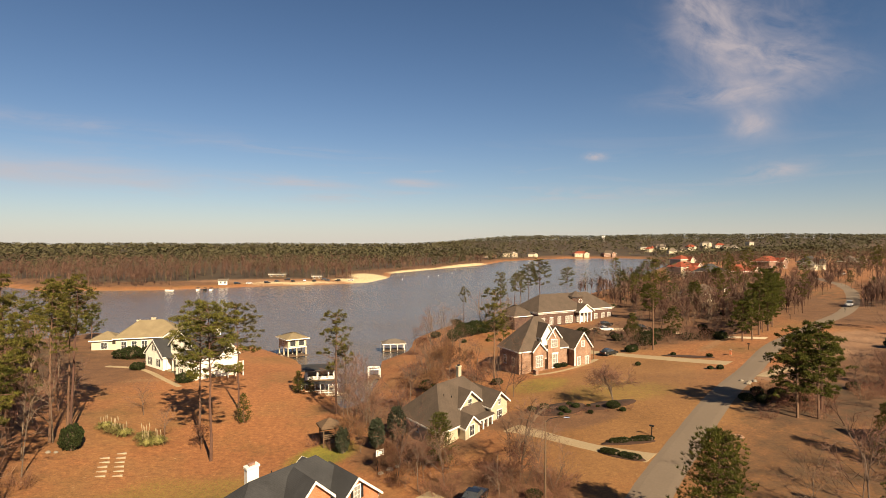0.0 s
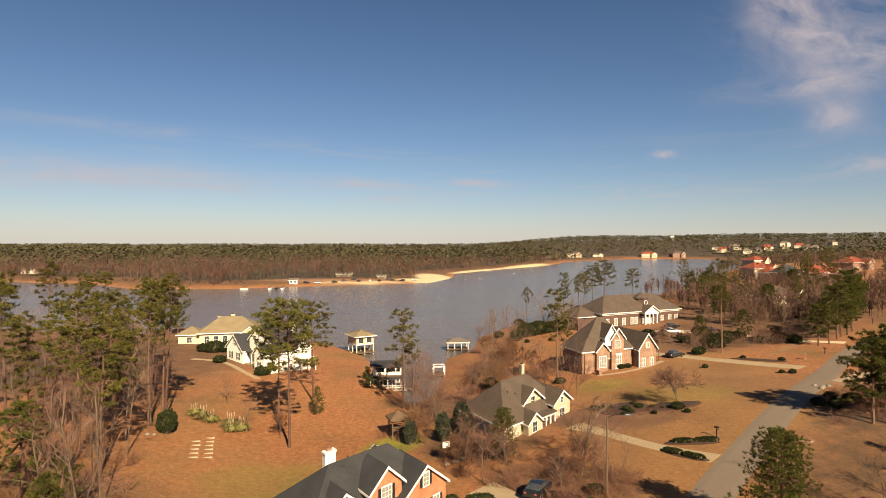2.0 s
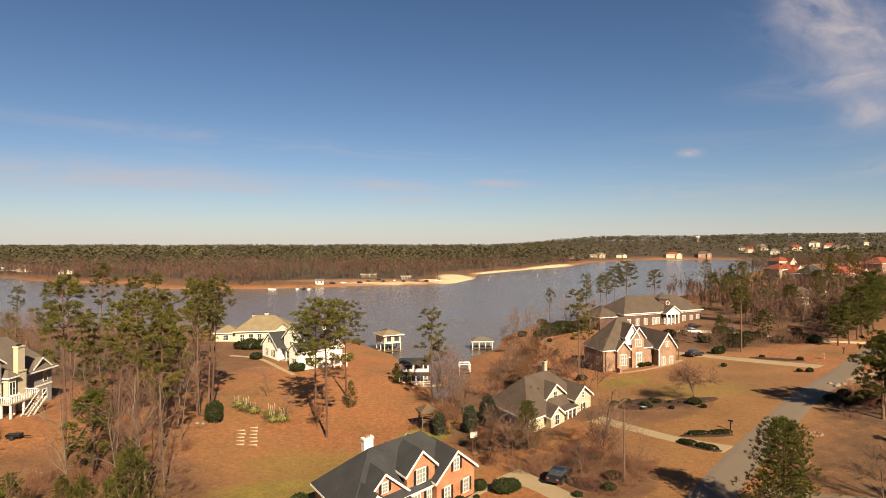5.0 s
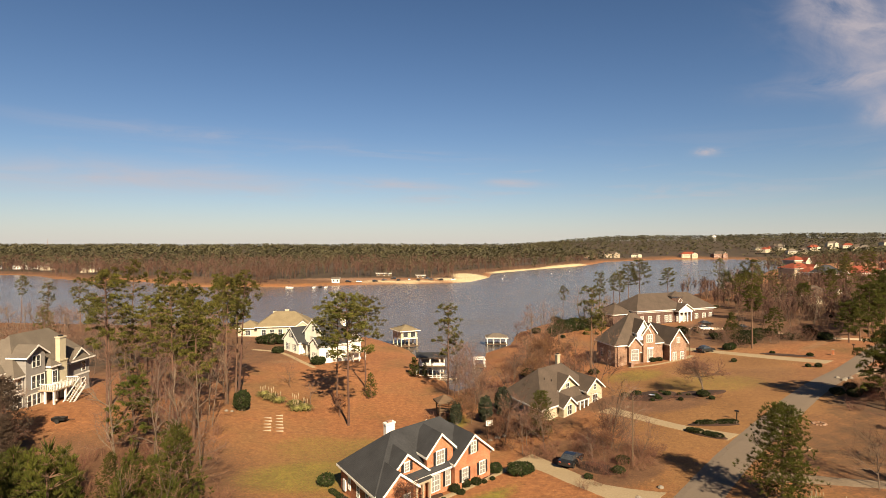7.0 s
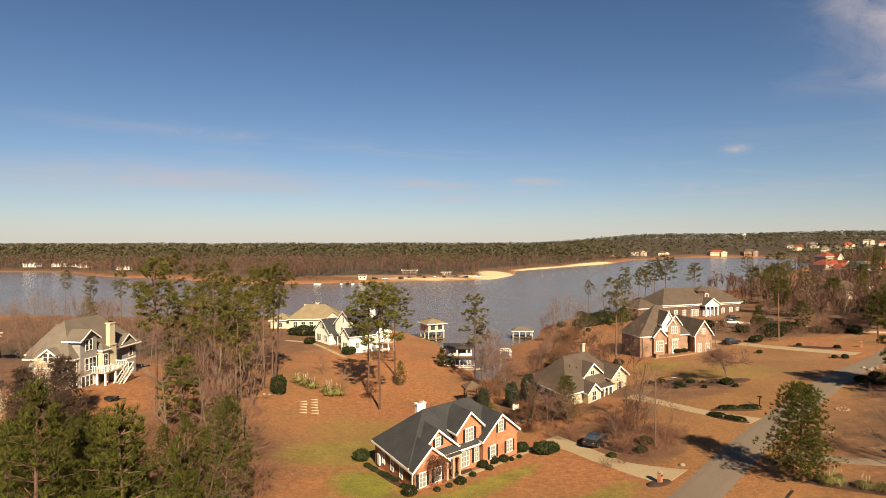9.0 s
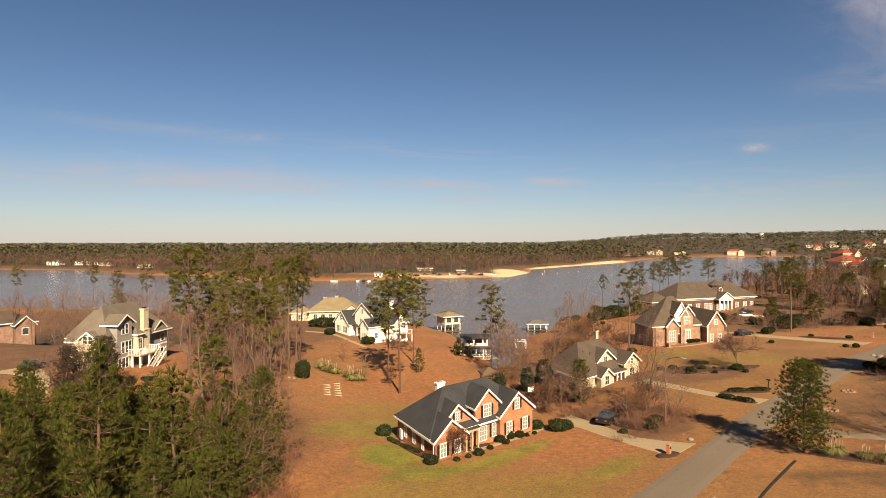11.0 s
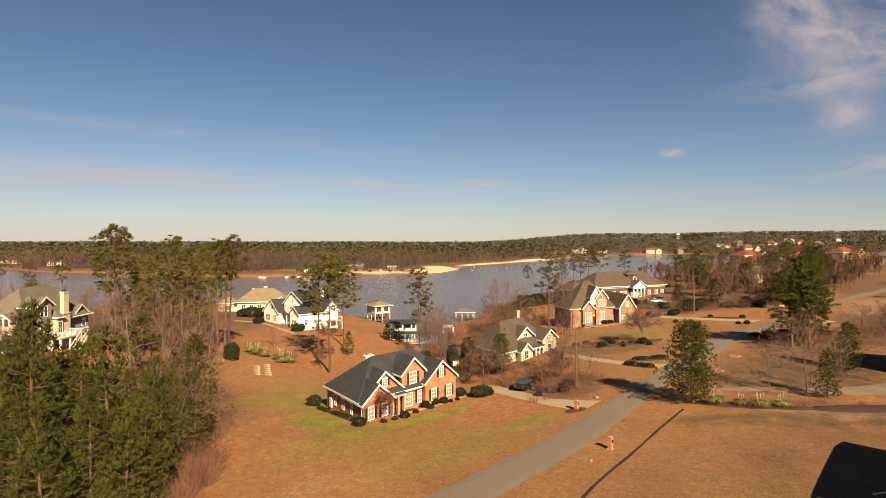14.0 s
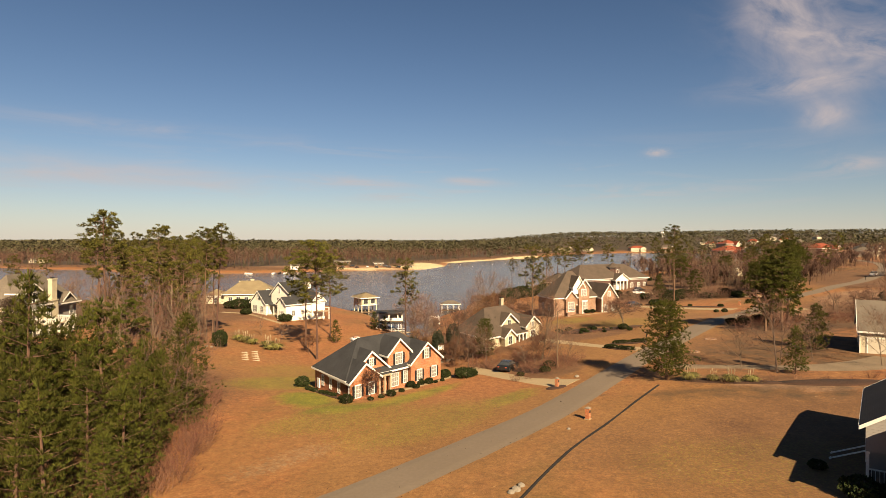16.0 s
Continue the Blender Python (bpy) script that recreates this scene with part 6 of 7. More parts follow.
for h, s, f, lo, st in ((15, 0.8, 1.0, 0.35, 1), (13, 0.95, 1.2, 0.25, 1), (17, 0.65, 1.0, 0.45, 1), (11, 1.0, 1.3, 0.2, 2), (14, 0.75, 1.0, 0.3, 2)):
    plant("bare", "bare_tree", bare_tree(h, s, f, lo, st), ("bark_grey", "twig"), "leafless winter tree with grey bark and fine twigs", "tree", "bare trees")
for h, s, f, lo, st in ((15, 0.8, 1.0, 0.35, 1), (13, 0.95, 1.0, 0.25, 1), (17, 0.65, 1.0, 0.45, 1), (12, 0.95, 1.0, 0.2, 1)):
    plant("thin", "bare_tree", bare_tree(h, s, f, lo, st, forks=(3, 3, 1)), ("bark_grey", "twig"), "leafless winter tree with grey bark and fine twigs", "tree", "bare trees")
for h, s in ((17, 0.95), (15, 1.0), (18, 0.85)):
    plant("slender", "bare_tree", bare_tree(h, s, 1.0, 0.42, 1, forks=(7, 3, 1), trunk_part=0.84, reach=0.34), ("bark_grey", "twig"), "slender leafless tree with a straight grey trunk", "tree", "bare trees")
for h, c, r, d in ((12.5, 0.22, 3.4, 1.9), (13.5, 0.30, 3.2, 1.7), (11.0, 0.18, 3.0, 1.8)):
    plant("mid", "pine_tree", pine_tall(h, c, r, d, 0.02), ("bark_pine", "needles_fresh"), "half-grown pine with an open irregular green crown", "tree", "half-grown pines")
for h, r in ((11.2, 4.0), (12.6, 4.3)):
    plant("dense", "pine_tree", pine_young(h, r, 1000, 0.07, 0.45), ("bark_pine", "needles_fresh"), "full round-crowned pine, branched to the ground", "tree", "young pines")
plant("round", "bare_tree", bare_tree(11.5, 1.15, 1.5, 0.35, 1, forks=(6, 4, 3), trunk_part=0.30, reach=1.25), ("bark_grey", "twig"), "round-crowned leafless lawn tree in a mulch bed", "tree", "bare trees")
plant("rust", "oak_tree", bare_tree(8, 1.0, 1.4, 0.2, 1, 0.9), ("bark_grey", "leaf_rust"), "small oak holding withered russet leaves", "tree", "russet oaks")
for h, r, n in ((3.0, 2.2, 40), (2.4, 1.8, 34), (3.6, 2.2, 36)):
    plant("brush", "brush", brush(h, r, n), ("twig", "twig_red"), "leafless russet brush on leaf litter", "shrub", "brush", ("stem", "foliage"))
for r, h, n in ((1.0, 1.3, 420), (1.5, 1.6, 620), (2.4, 2.6, 900)):
    plant("shrub", "shrub", shrub_ball(r, h, n, 0.16 + 0.04 * r), ("bark_grey", "leaf_shrub"), "rounded dark evergreen shrub", "shrub", "evergreen shrubs", ("stem", "foliage"))
plant("bronze", "cedar_tree", pine_young(9.5, 3.3, 760, 0.05, 0.5), ("bark_grey", "needles_bronze"), "dense cedar turned bronze-brown for the winter", "tree", "dark cedars")
plant("cedar", "cedar_tree", shrub_ball(1.7, 6.5, 1300, 0.3), ("bark_grey", "needles_dark"), "dense dark cedar, rounded at the top", "tree", "dark cedars")
plant("pampas", "pampas_grass", pampas(1.9, 1.55), ("pampas", "plume"), "clump of pampas grass with pale plumes", "grass", "pampas clumps", ("foliage", "seed_head"))
# ---------------------------------------------------------------- trees that stand by themselves
# tall pines: x, y, height
PINES = [(-52.7, 63.5, 23.0), (-61.5, 77.5, 21.5), (-49.3, 74.2, 21.0), (-52.6, 88.0, 19.5), (-47.4, 88.4, 22.4), (-46.8, 92.5, 23.8), (-48.9, 96.0, 22.6), 
         (-60.4, 99.8, 22.5), (-62.4, 119.0, 22.0), (-76.5, 121.0, 21.5), (-80.5, 113.5, 24.0), (-43.5, 69.0, 19.0), (-55.5, 106.0, 21.0), 
         (-57.0, 83.0, 16.5), (-53.5, 70.5, 16.5), (-63.0, 92.0, 17.0), (-9.2, 109.7, 18.5), (21.5, 117.5, 18.5), (25.5, 196.5, 14.0), (44, 228, 17), (64.6, 138.8, 22.0), (-115, 132, 14.0),
         (100.5, 150.5, 13.5), (103, 155, 13), (112, 168, 14), (120, 206, 13), (106, 230, 14), (92, 214, 13), (140, 250, 13), (131, 176, 12)]
PINE_H = (23, 21, 24, 19)
for i, (x, y, h) in enumerate(PINES):
    k = min(range(4), key=lambda j: abs(PINE_H[j] - h)) if i % 3 else i % 4
    grow_at("pine", x, y, h / PINE_H[k], which=k, tilt=2.0)
for k, (x, y, h) in enumerate(((-25.3, 88.2, 23.0), (-29.6, 97.3, 20.5), (-27.2, 112, 19.5), (53, 233, 16), (57.5, 237, 18), (61.8, 236, 19.5), (71.5, 231, 15.5))):
    grow_at("wide", x, y, h / (22, 20)[k % 2], which=k)
# leafless trees: x, y, size
BARES = [(-69, 61, 0.6), (-66.5, 57.5, 0.62), (-63.5, 59.0, 0.5), (-70.5, 57, 0.55), (12.4, 64.0, 0.4), (4.5, 73.0, 0.42), (19, 73, 0.5),
         (-33.6, 93.5, 0.36), (-42, 107, 0.5), (-6.8, 112.5, 1.0), (7.7, 166, 0.62), (11.4, 158.8, 0.85), (9, 135, 0.5), (15.5, 67.9, 0.62), (1.4, 74.6, 0.7), (17, 137, 0.65), (14, 150, 0.6), (22.5, 104, 0.45)]
for x, y, s in BARES:
    grow_at("bare", x, y, s)
grow_at("bare", 15.9, 69.6, 0.86, which=1, label="large leafless tree with a pale trunk beside the drive")
grow_at("round", 36.0, 91.4, 1.5, stretch=0.64)
# bushy pines: x, y, height
YOUNG_H = (10.5, 9.0, 11.5, 7.5)
YOUNG = [(-24.6, 104.9, 5.4), (-18.3, 125.4, 4.6), (-15.9, 127.0, 3.8), (55.9, 61.3, 7.0), (44.6, 47.6, 6.2),
                  # by the lawn
         (-29.3, 38.7, 10.9), (-31.0, 25.0, 13.4), (-35.0, 20.8, 15.6), (-27.4, 33.6, 8.2), (-31.6, 33.4, 8.4), (-33.5, 38.5, 8.6), (-27.6, 27.0, 8.0), (-26.0, 21.6, 8.6), (-24.4, 16.0, 8.0), (-28.6, 18.4, 10.0),
         (-31.4, 14.4, 10.5), (-26.6, 10.6, 9.5), (-30.5, 7.4, 9.0), (-36.0, 14.0, 11.5), (-35.4, 28.0, 11.6), (-38.6, 24.6, 12.0), (-40.4, 18.0, 12.5), (-39.6, 31.6, 10.5), (-43.4, 27.4, 10.8), (-44.8, 21.6, 11.5),
         (-42.8, 35.8, 8.6), (-47.0, 32.0, 9.2), (-49.0, 26.0, 10.6), (-52.5, 33.0, 9.0), (-53.4, 27.6, 10.0), (-57.5, 32.5, 10.4), (-57.4, 39.5, 8.4), (-62.0, 36.0, 10.8), (-36.4, 33.4, 9.0), (-48.2, 38.6, 7.4),
         (-46, 46, 6.2), (-42, 47.5, 5.8), (-50.5, 44.5, 6.4), (-54.5, 46.5, 6.0), (-36.2, 46.6, 6.2), (-61.5, 42.5, 9.6), (-66, 39.5, 11.5), (-33.0, 44.6, 6.4), (-37.8, 43.6, 6.0), (-22.0, 9.6, 7.5), (-36.0, 7.0, 10.0), (-54.0, 22.0, 11.0), (-60.0, 27.0, 11.5)]
for x, y, s, k in ((28.4, 48.4, 0.95, 0), (6.9, 76.6, 0.56, 1)):
    grow_at("dense", x, y, s, which=k)
for i, (x, y, h) in enumerate(YOUNG):
    k = min(range(4), key=lambda j: abs(YOUNG_H[j] - h)) if i % 2 else i % 3
    grow_at("young", x, y, h / YOUNG_H[k], which=k, tilt=2.0, stretch=1.12 if x < -24 and y < 42 else 1.0)
for k, (x, y, h) in enumerate(((57.0, 77.6, 12.0), (59.4, 76.6, 13.2), (62.2, 79.6, 11.0), (60.6, 82.5, 9.5), (92, 142, 11.5), (97.5, 147.5, 13.5), (103, 152, 13.0), (110, 161, 14.0), (118, 174, 15.0), (107, 156, 11.0),
                                (-88, 172, 11.0), (-93, 164, 12.0), (-84, 178, 10.0), (-99, 158, 11.0), (88.5, 140.5, 10.0), (114, 169, 12.0), (-51.5, 82.0, 12.0), (-56.5, 96, 13.0), (128, 186, 12.0), (136, 197, 11.0))):
    grow_at("mid", x, y, h / (12.5, 13.5, 11.0)[k % 3], which=k)
for x, y, s in ((-61.3, 55.6, 1.05), (-65.0, 53.5, 0.9), (-58.2, 52.0, 0.7)):
    grow_at("bronze", x, y, s)
for x, y, s in ((-1.5, 87.5, 0.7), (1.5, 90, 0.8), (-6.5, 88, 0.6)):
    grow_at("cedar", x, y, s)
for x, y, s in ((3.5, 108, 0.75), (7.5, 112, 0.8), (-28.0, 92.5, 0.55), (-9.9, 48.2, 0.55), (4.2, 75.5, 0.5), (10, 119, 0.7), (10.8, 127, 1.05), (13.9, 131, 0.95), (17.5, 126, 0.8), (20, 119, 0.6)):
    grow_at("rust", x, y, s)


# ---------------------------------------------------------------- woods
def inside(x, y, area):
    hit = False
    for (ax, ay), (bx, by) in zip(area, area[1:] + area[:1]):
        if (ay > y) != (by > y) and x < (bx - ax) * (y - ay) / (by - ay) + ax:
            hit = not hit
    return hit


WOODLOT, BRUSHLOT = [], []


def scatter(area, count, gap, mix, size=(0.75, 1.1), keep=()):
    """Fills an area with plants, no two nearer than gap. mix: kinds and their shares."""
    xs, ys = [p[0] for p in area], [p[1] for p in area]
    kinds, weights = zip(*mix)
    placed, tries = list(keep), 0
    while count and tries < 6000:
        tries += 1
        x, y = rng.uniform(min(xs), max(xs)), rng.uniform(min(ys), max(ys))
        if not inside(x, y, area) or any((x - a) ** 2 + (y - b) ** 2 < gap * gap for a, b in placed) or float(shore_distance([x], [y])[0]) < 1.5:
            continue
        placed.append((x, y))
        kind, k = rng.choices(kinds, weights)[0], rng.uniform(*size)
        count -= 1
        if kind == "brush" and y > 118:
            BRUSHLOT.append((x, y, k))
        elif kind == "bare" and y > 168:
            WOODLOT.append((x, y, k * (0.72 if y > 205 else 1.0)))
        else:
            grow_at("thin" if kind == "bare" and y > 112 else kind, x, y, k, tilt=3.0)


# between the grey house and the white house
scatter([(-66, 88), (-52, 74), (-45, 76), (-46, 92), (-56, 112), (-66, 128), (-84, 132), (-84, 104)], 34, 2.5, (("bare", 0.8), ("slender", 9), ("brush", 4)), (0.5, 0.9))
scatter([(-52, 62), (-38, 54), (-35, 62), (-44, 76), (-54, 76)], 20, 2.2, (("slender", 6), ("mid", 0.6), ("brush", 3)), (0.45, 0.85))
# under and between the young pines by the lawn
scatter([(-64, 44), (-60, 26), (-44, 12), (-24, 10), (-25.5, 30), (-28, 40), (-33, 47), (-46, 48), (-56, 48)], 34, 2.6, (("brush", 5),), (0.7, 1.1))
scatter([(-24.4, 14), (-22.6, 20), (-24.4, 31), (-30.0, 50), (-32, 50), (-27.5, 38), (-25.6, 26)], 27, 1.2, (("brush", 5),), (0.45, 0.9))
scatter([(-52, 54), (-42, 44), (-33, 47), (-38, 60), (-50, 64)], 26, 1.9, (("brush", 7), ("slender", 1)), (0.5, 0.8))
for x, y, h in ((-29.6, 31.6, 11.0), (-35.5, 50.5, 11.0), (-45.5, 42.5, 8.0)):
    grow_at("bare", x, y, h / 14.0, which=4, label="pale leafless tree with several slender stems")
scatter([(-74, 60), (-66, 50), (-58, 50), (-60, 58), (-68, 66)], 10, 2.4, (("bare", 4), ("brush", 5)), (0.5, 0.7))
# shore behind the grey house
scatter([(-130, 104), (-92, 96), (-84, 118), (-88, 150), (-130, 150)], 50, 3.2, (("bare", 6), ("slender", 3), ("brush", 4)), (0.55, 0.85))
scatter([(-190, 130), (-100, 125), (-78, 140), (-84, 170), (-92, 200), (-190, 206)], 110, 4.0, (("bare", 8), ("pine", 1), ("brush", 5)), (0.55, 0.85))
for _ in range(130):
    x, y = rng.uniform(-200, -92), rng.uniform(128, 208)
    if shore_distance([x], [y])[0] > 1.0:
        (BRUSHLOT if rng.random() < 0.45 else WOODLOT).append((x, y, rng.uniform(0.3, 0.55)))
# head of the cove
scatter([(-12, 92), (-2, 84), (6, 96), (8, 112), (-1, 118), (-8, 112)], 26, 2.2, (("bare", 5), ("brush", 5), ("rust", 1)), (0.45, 0.8))
scatter([(2, 68), (8, 66), (10, 76), (6, 82), (-1, 84), (-2, 76)], 34, 1.4, (("bare", 1), ("brush", 8), ("rust", 1.5)), (0.3, 0.6))
scatter([(11, 60), (20, 61), (22, 67), (16, 74), (10, 74)], 34, 1.4, (("brush", 9), ("rust", 1), ("bare", 0.5)), (0.3, 0.6))
# behind the cream house, towards the red brick house
scatter([(8, 98), (20, 100), (24, 112), (18, 126), (8, 124)], 22, 2.2, (("bare", 3), ("brush", 4), ("shrub", 3), ("rust", 1)), (0.5, 0.85))
# along the far side of the red brick house's lawn
scatter([(12, 168), (30, 160), (44, 178), (44, 222), (22, 214), (13, 192)], 44, 2.6, (("bare", 5), ("brush", 3), ("shrub", 3), ("pine", 0.6)), (0.55, 0.85))
for i, (x, y) in enumerate(((20.5, 180), (22.7, 181.5), (25, 182), (27.6, 183.5), (30.3, 184.5), (33, 185.5), (35.4, 187), (37.2, 188.5), (39.5, 190), (29, 187), (24, 185))):
    grow_at("shrub", x, y, 0.95 + 0.12 * (i % 4), which=2, stretch=1.25)
scatter([(2, 118), (10, 121), (15, 140), (17, 166), (9, 160), (5, 140)], 34, 2.2, (("bare", 3), ("slender", 2), ("brush", 6), ("rust", 2)), (0.4, 0.8))
scatter([(33, 44.2), (62, 42.0), (62, 44.0), (33, 46.4)], 14, 1.6, (("brush", 5),), (0.22, 0.4))
scatter([(23, 91), (37, 87), (38, 90), (30, 93.5), (23, 95)], 18, 1.5, (("brush", 5), ("shrub", 3)), (0.25, 0.5))
scatter([(66, 86), (60, 84), (54, 86), (57, 90), (64, 92)], 16, 1.6, (("brush", 5), ("shrub", 2)), (0.4, 0.8))
# large wood between the long house and the road
scatter([(68, 150), (84, 148), (98, 164), (118, 172), (150, 215), (170, 270), (110, 268), (84, 232), (92, 196), (74, 176)], 210, 2.6, (("bare", 8), ("brush", 3), ("shrub", 1.2), ("pine", 0.4), ("mid", 1.0), ("rust", 0.5)), (0.55, 0.9))
scatter([(58, 136), (66, 143), (92, 146), (86, 154), (72, 158), (62, 172), (56, 166), (62, 148)], 62, 1.7, (("shrub", 6), ("brush", 6), ("young", 0.4)), (0.6, 1.25))
# right of the road
scatter([(66, 84), (80, 78), (120, 96), (150, 140), (130, 140), (100, 112)], 70, 2.8, (("bare", 5), ("brush", 5), ("shrub", 0.8), ("young", 0.5)), (0.45, 0.85))
scatter([(52, 77), (60, 76), (70, 86), (70, 94), (60, 88)], 22, 1.5, (("shrub", 2), ("brush", 6)), (0.5, 0.9))
scatter([(124, 118), (190, 150), (260, 260), (230, 300), (170, 190)], 80, 3.6, (("bare", 7), ("young", 1.2), ("pine", 1.6), ("brush", 2)), (0.5, 0.9))
scatter([(150, 196), (176, 236), (196, 300), (170, 290), (140, 230)], 60, 3.2, (("bare", 7), ("pine", 1.2), ("brush", 3)), (0.6, 0.95))
scatter([(9, 54), (15, 58), (22, 64), (20, 68), (12, 64)], 18, 1.5, (("brush", 6), ("shrub", 1)), (0.25, 0.45))
scatter([(72, 84), (84, 84), (92, 96), (78, 94)], 26, 1.8, (("brush", 8), ("shrub", 1)), (0.5, 0.8))
for x, y, h in ((42.8, 48.6, 12.5), (39.4, 51.0, 7.5), (45.6, 52.8, 8.0), (52.0, 56.0, 7.0), (57.5, 50.0, 8.5), (61.0, 53.5, 8.0), (73.0, 74.0, 9.0)):
    grow_at("bare", x, y, h / 13.0, which=1)


def woodlot(name, spots, kind, label):
    """Many leafless trees of a distant wood, joined."""
    V, F, S, n = [], [], [], 0
    for i, (x, y, k) in enumerate(spots):
        _, meshes, *_ = KINDS[kind][i % len(KINDS[kind])]
        m = np.array(pose(x, y, ground_z(x, y) - 0.05, 0, 0, i * 77.0))[:3]
        for slot, (_, me) in enumerate(meshes):
            co = np.empty(len(me.vertices) * 3)
            me.vertices.foreach_get("co", co)
            V.append(co.reshape(-1, 3) * k @ m[:, :3].T + m[:, 3])
            F += [tuple(v + n for v in p.vertices) for p in me.polygons]
            S += [slot] * len(me.polygons)
            n += len(me.vertices)
    me = bpy.data.meshes.new(name)
    me.from_pydata(np.concatenate(V).tolist(), [], F)
    me.materials.append(M["bark_grey"])
    me.materials.append(M["twig"])
    me.polygons.foreach_set("material_index", S)
    return tagged(new(name, me), label, "wood", kind="stuff")


woodlot("bare_wood", WOODLOT, "thin", "leafless grey-brown wood beyond the driveway and the road")
woodlot("undergrowth", BRUSHLOT, "brush", "leafless russet undergrowth in the distant woods")


# ---------------------------------------------------------------- far woods: joined, uncountable
def far_wood(name, spots, kind, label):
    """Distant trees in one mesh: spots of x, y, z, height."""
    r = np.random.RandomState(11 + len(spots))
    V, F = [], []

    def tri(c, d, s):
        k = len(V)
        V.extend((c - s, c + s, c + d))
        F.append((k, k + 1, k + 2))

    for x, y, z, h in spots:
        near = y < 640
        b = np.array((x, y, z))
        w = 0.004 * h + 0.05
        k = len(V)
        a = r.uniform(0, 3.1)
        if near or kind != "pine":
            V.extend([b + (math.cos(a) * w, math.sin(a) * w, -0.5), b - (math.cos(a) * w, math.sin(a) * w, 0.5), b + (0, 0, h * 0.95), b + (-math.sin(a) * w, math.cos(a) * w, -0.5)])
            F.extend([(k, k + 1, k + 2), (k + 1, k + 3, k + 2), (k + 3, k, k + 2)])
        if kind == "pine":
            low, wide = r.uniform(0.25, 0.5) if near else r.uniform(0.0, 0.25), h * r.uniform(0.18, 0.27) * (1.0 if y < 900 else 1.9)
            for _ in range(34 if near else 20):
                q = r.rand()
                rad = wide * math.sin(math.pi * (0.12 + 0.83 * q)) * math.sqrt(r.rand())
                t = r.uniform(0, 6.28)
                c = b + (math.cos(t) * rad, math.sin(t) * rad, h * (low + (1 - low) * q))
                t2 = r.uniform(0, 6.28)
                g = h * (0.05 if near else 0.10 if y < 900 else 0.17)
                tri(c, np.array((math.cos(t), math.sin(t), r.uniform(-0.2, 1.0))) * g, np.array((math.cos(t2), math.sin(t2), r.uniform(-.5, .5))) * g * 0.8)
        else:
            for _ in range(26 if near else 14):
                t = r.uniform(0, 6.28)
                q = r.uniform(0.25, 0.8)
                c = b + (0, 0, h * q)
                ln = h * (1 - q) * r.uniform(0.5, 1.0)
                d = np.array((math.cos(t) * 0.55, math.sin(t) * 0.55, 0.9)) * ln
                s = np.array((-math.sin(t), math.cos(t), 0)) * (0.11 if near else 0.2)
                tri(c, d, s)
                tri(c + d * 0.5, np.array((math.cos(t + 1), math.sin(t + 1), 0.8)) * ln * 0.45, s * 0.8)
    me = bpy.data.meshes.new(name)
    me.from_pydata([tuple(v) for v in V], [], F)
    me.materials.append(M["far_pine" if kind == "pine" else "far_bare"])
    ob = new(name, me)
    return tagged(ob, label, "wood", kind="stuff")


def far_spots(seed, count, x0, x1, y0, y1, dmin, dmax, h, keep=lambda x, y: True):
    r = np.random.RandomState(seed)
    xs, ys = r.uniform(x0, x1, count * 6), y0 + (y1 - y0) * r.rand(count * 6) ** 1.6
    d = shore_distance(xs, ys)
    z = height(xs, ys)
    hs = r.uniform(h[0], h[1], count * 6)
    ok = [(xs[i], ys[i], z[i], hs[i]) for i in range(count * 6) if dmin < d[i] < dmax and keep(xs[i], ys[i])]
    return ok[:count]


def wooded(x, y):
    """Clearings: the beach, the bare bank with the landing, the town on the hill."""
    if -150 < x < 20 and y < 512 + 0.1 * x:
        return noise.noise((x * 0.03, y * 0.03, 1)) > 0.25
    if ((x + 8) / 26) ** 2 + ((y - 560) / 70) ** 2 < 1:
        return False
    return noise.noise((x * 0.008, y * 0.008, 4)) > -0.42


FAR = lambda x, y: y - 0.85 * max(x, 0) > 330 and wooded(x, y)
far_wood("far_pine_wood", far_spots(3, 2600, -900, 900, 420, 1150, 12, 420, (13, 19), lambda x, y: FAR(x, y) and (x > -70 or y > 620 or noise.noise((x * 0.02, y * 0.02, 9)) > -0.05)) + far_spots(4, 5500, -2400, 2800, 900, 2600, 60, 3000, (15, 21), FAR) + far_spots(9, 3200, -3200, 3200, 2450, 2680, 60, 4000, (15, 22)), "pine", "dense distant pine woods beyond the lake")
far_wood("far_bare_wood", far_spots(5, 3600, -900, 900, 415, 1000, 6, 300, (10, 15), FAR) + far_spots(6, 900, -1600, 2200, 900, 2400, 30, 2000, (12, 16), FAR), "bare", "leafless grey-brown woods along the far shore")
NEAR_RIGHT = lambda x, y: not (135 < x < 235 and 235 < y < 362) and y - 0.85 * x < 330 and x > 95 and y > 215 and abs(y - (237 + (x - 190) * 1.6)) > 14
BACK_WOOD = lambda x, y: abs(y - (150 + (x - 115) * 1.02)) > 11 and x > 84 + (y - 190) * 0.05
far_wood("back_wood", far_spots(12, 900, 86, 260, 176, 290, 8, 2000, (5, 9), BACK_WOOD), "bare", "leafless wood between the long brick house and the far road")
far_wood("hillside_pine_wood", far_spots(7, 4200, 95, 1700, 240, 1500, 8, 2000, (9, 14), NEAR_RIGHT), "pine", "pines among the houses on the right-hand hillside")
far_wood("hillside_bare_wood", far_spots(8, 4000, 95, 1300, 230, 1200, 5, 2000, (7, 12), NEAR_RIGHT), "bare", "leafless trees among the houses on the hillside")
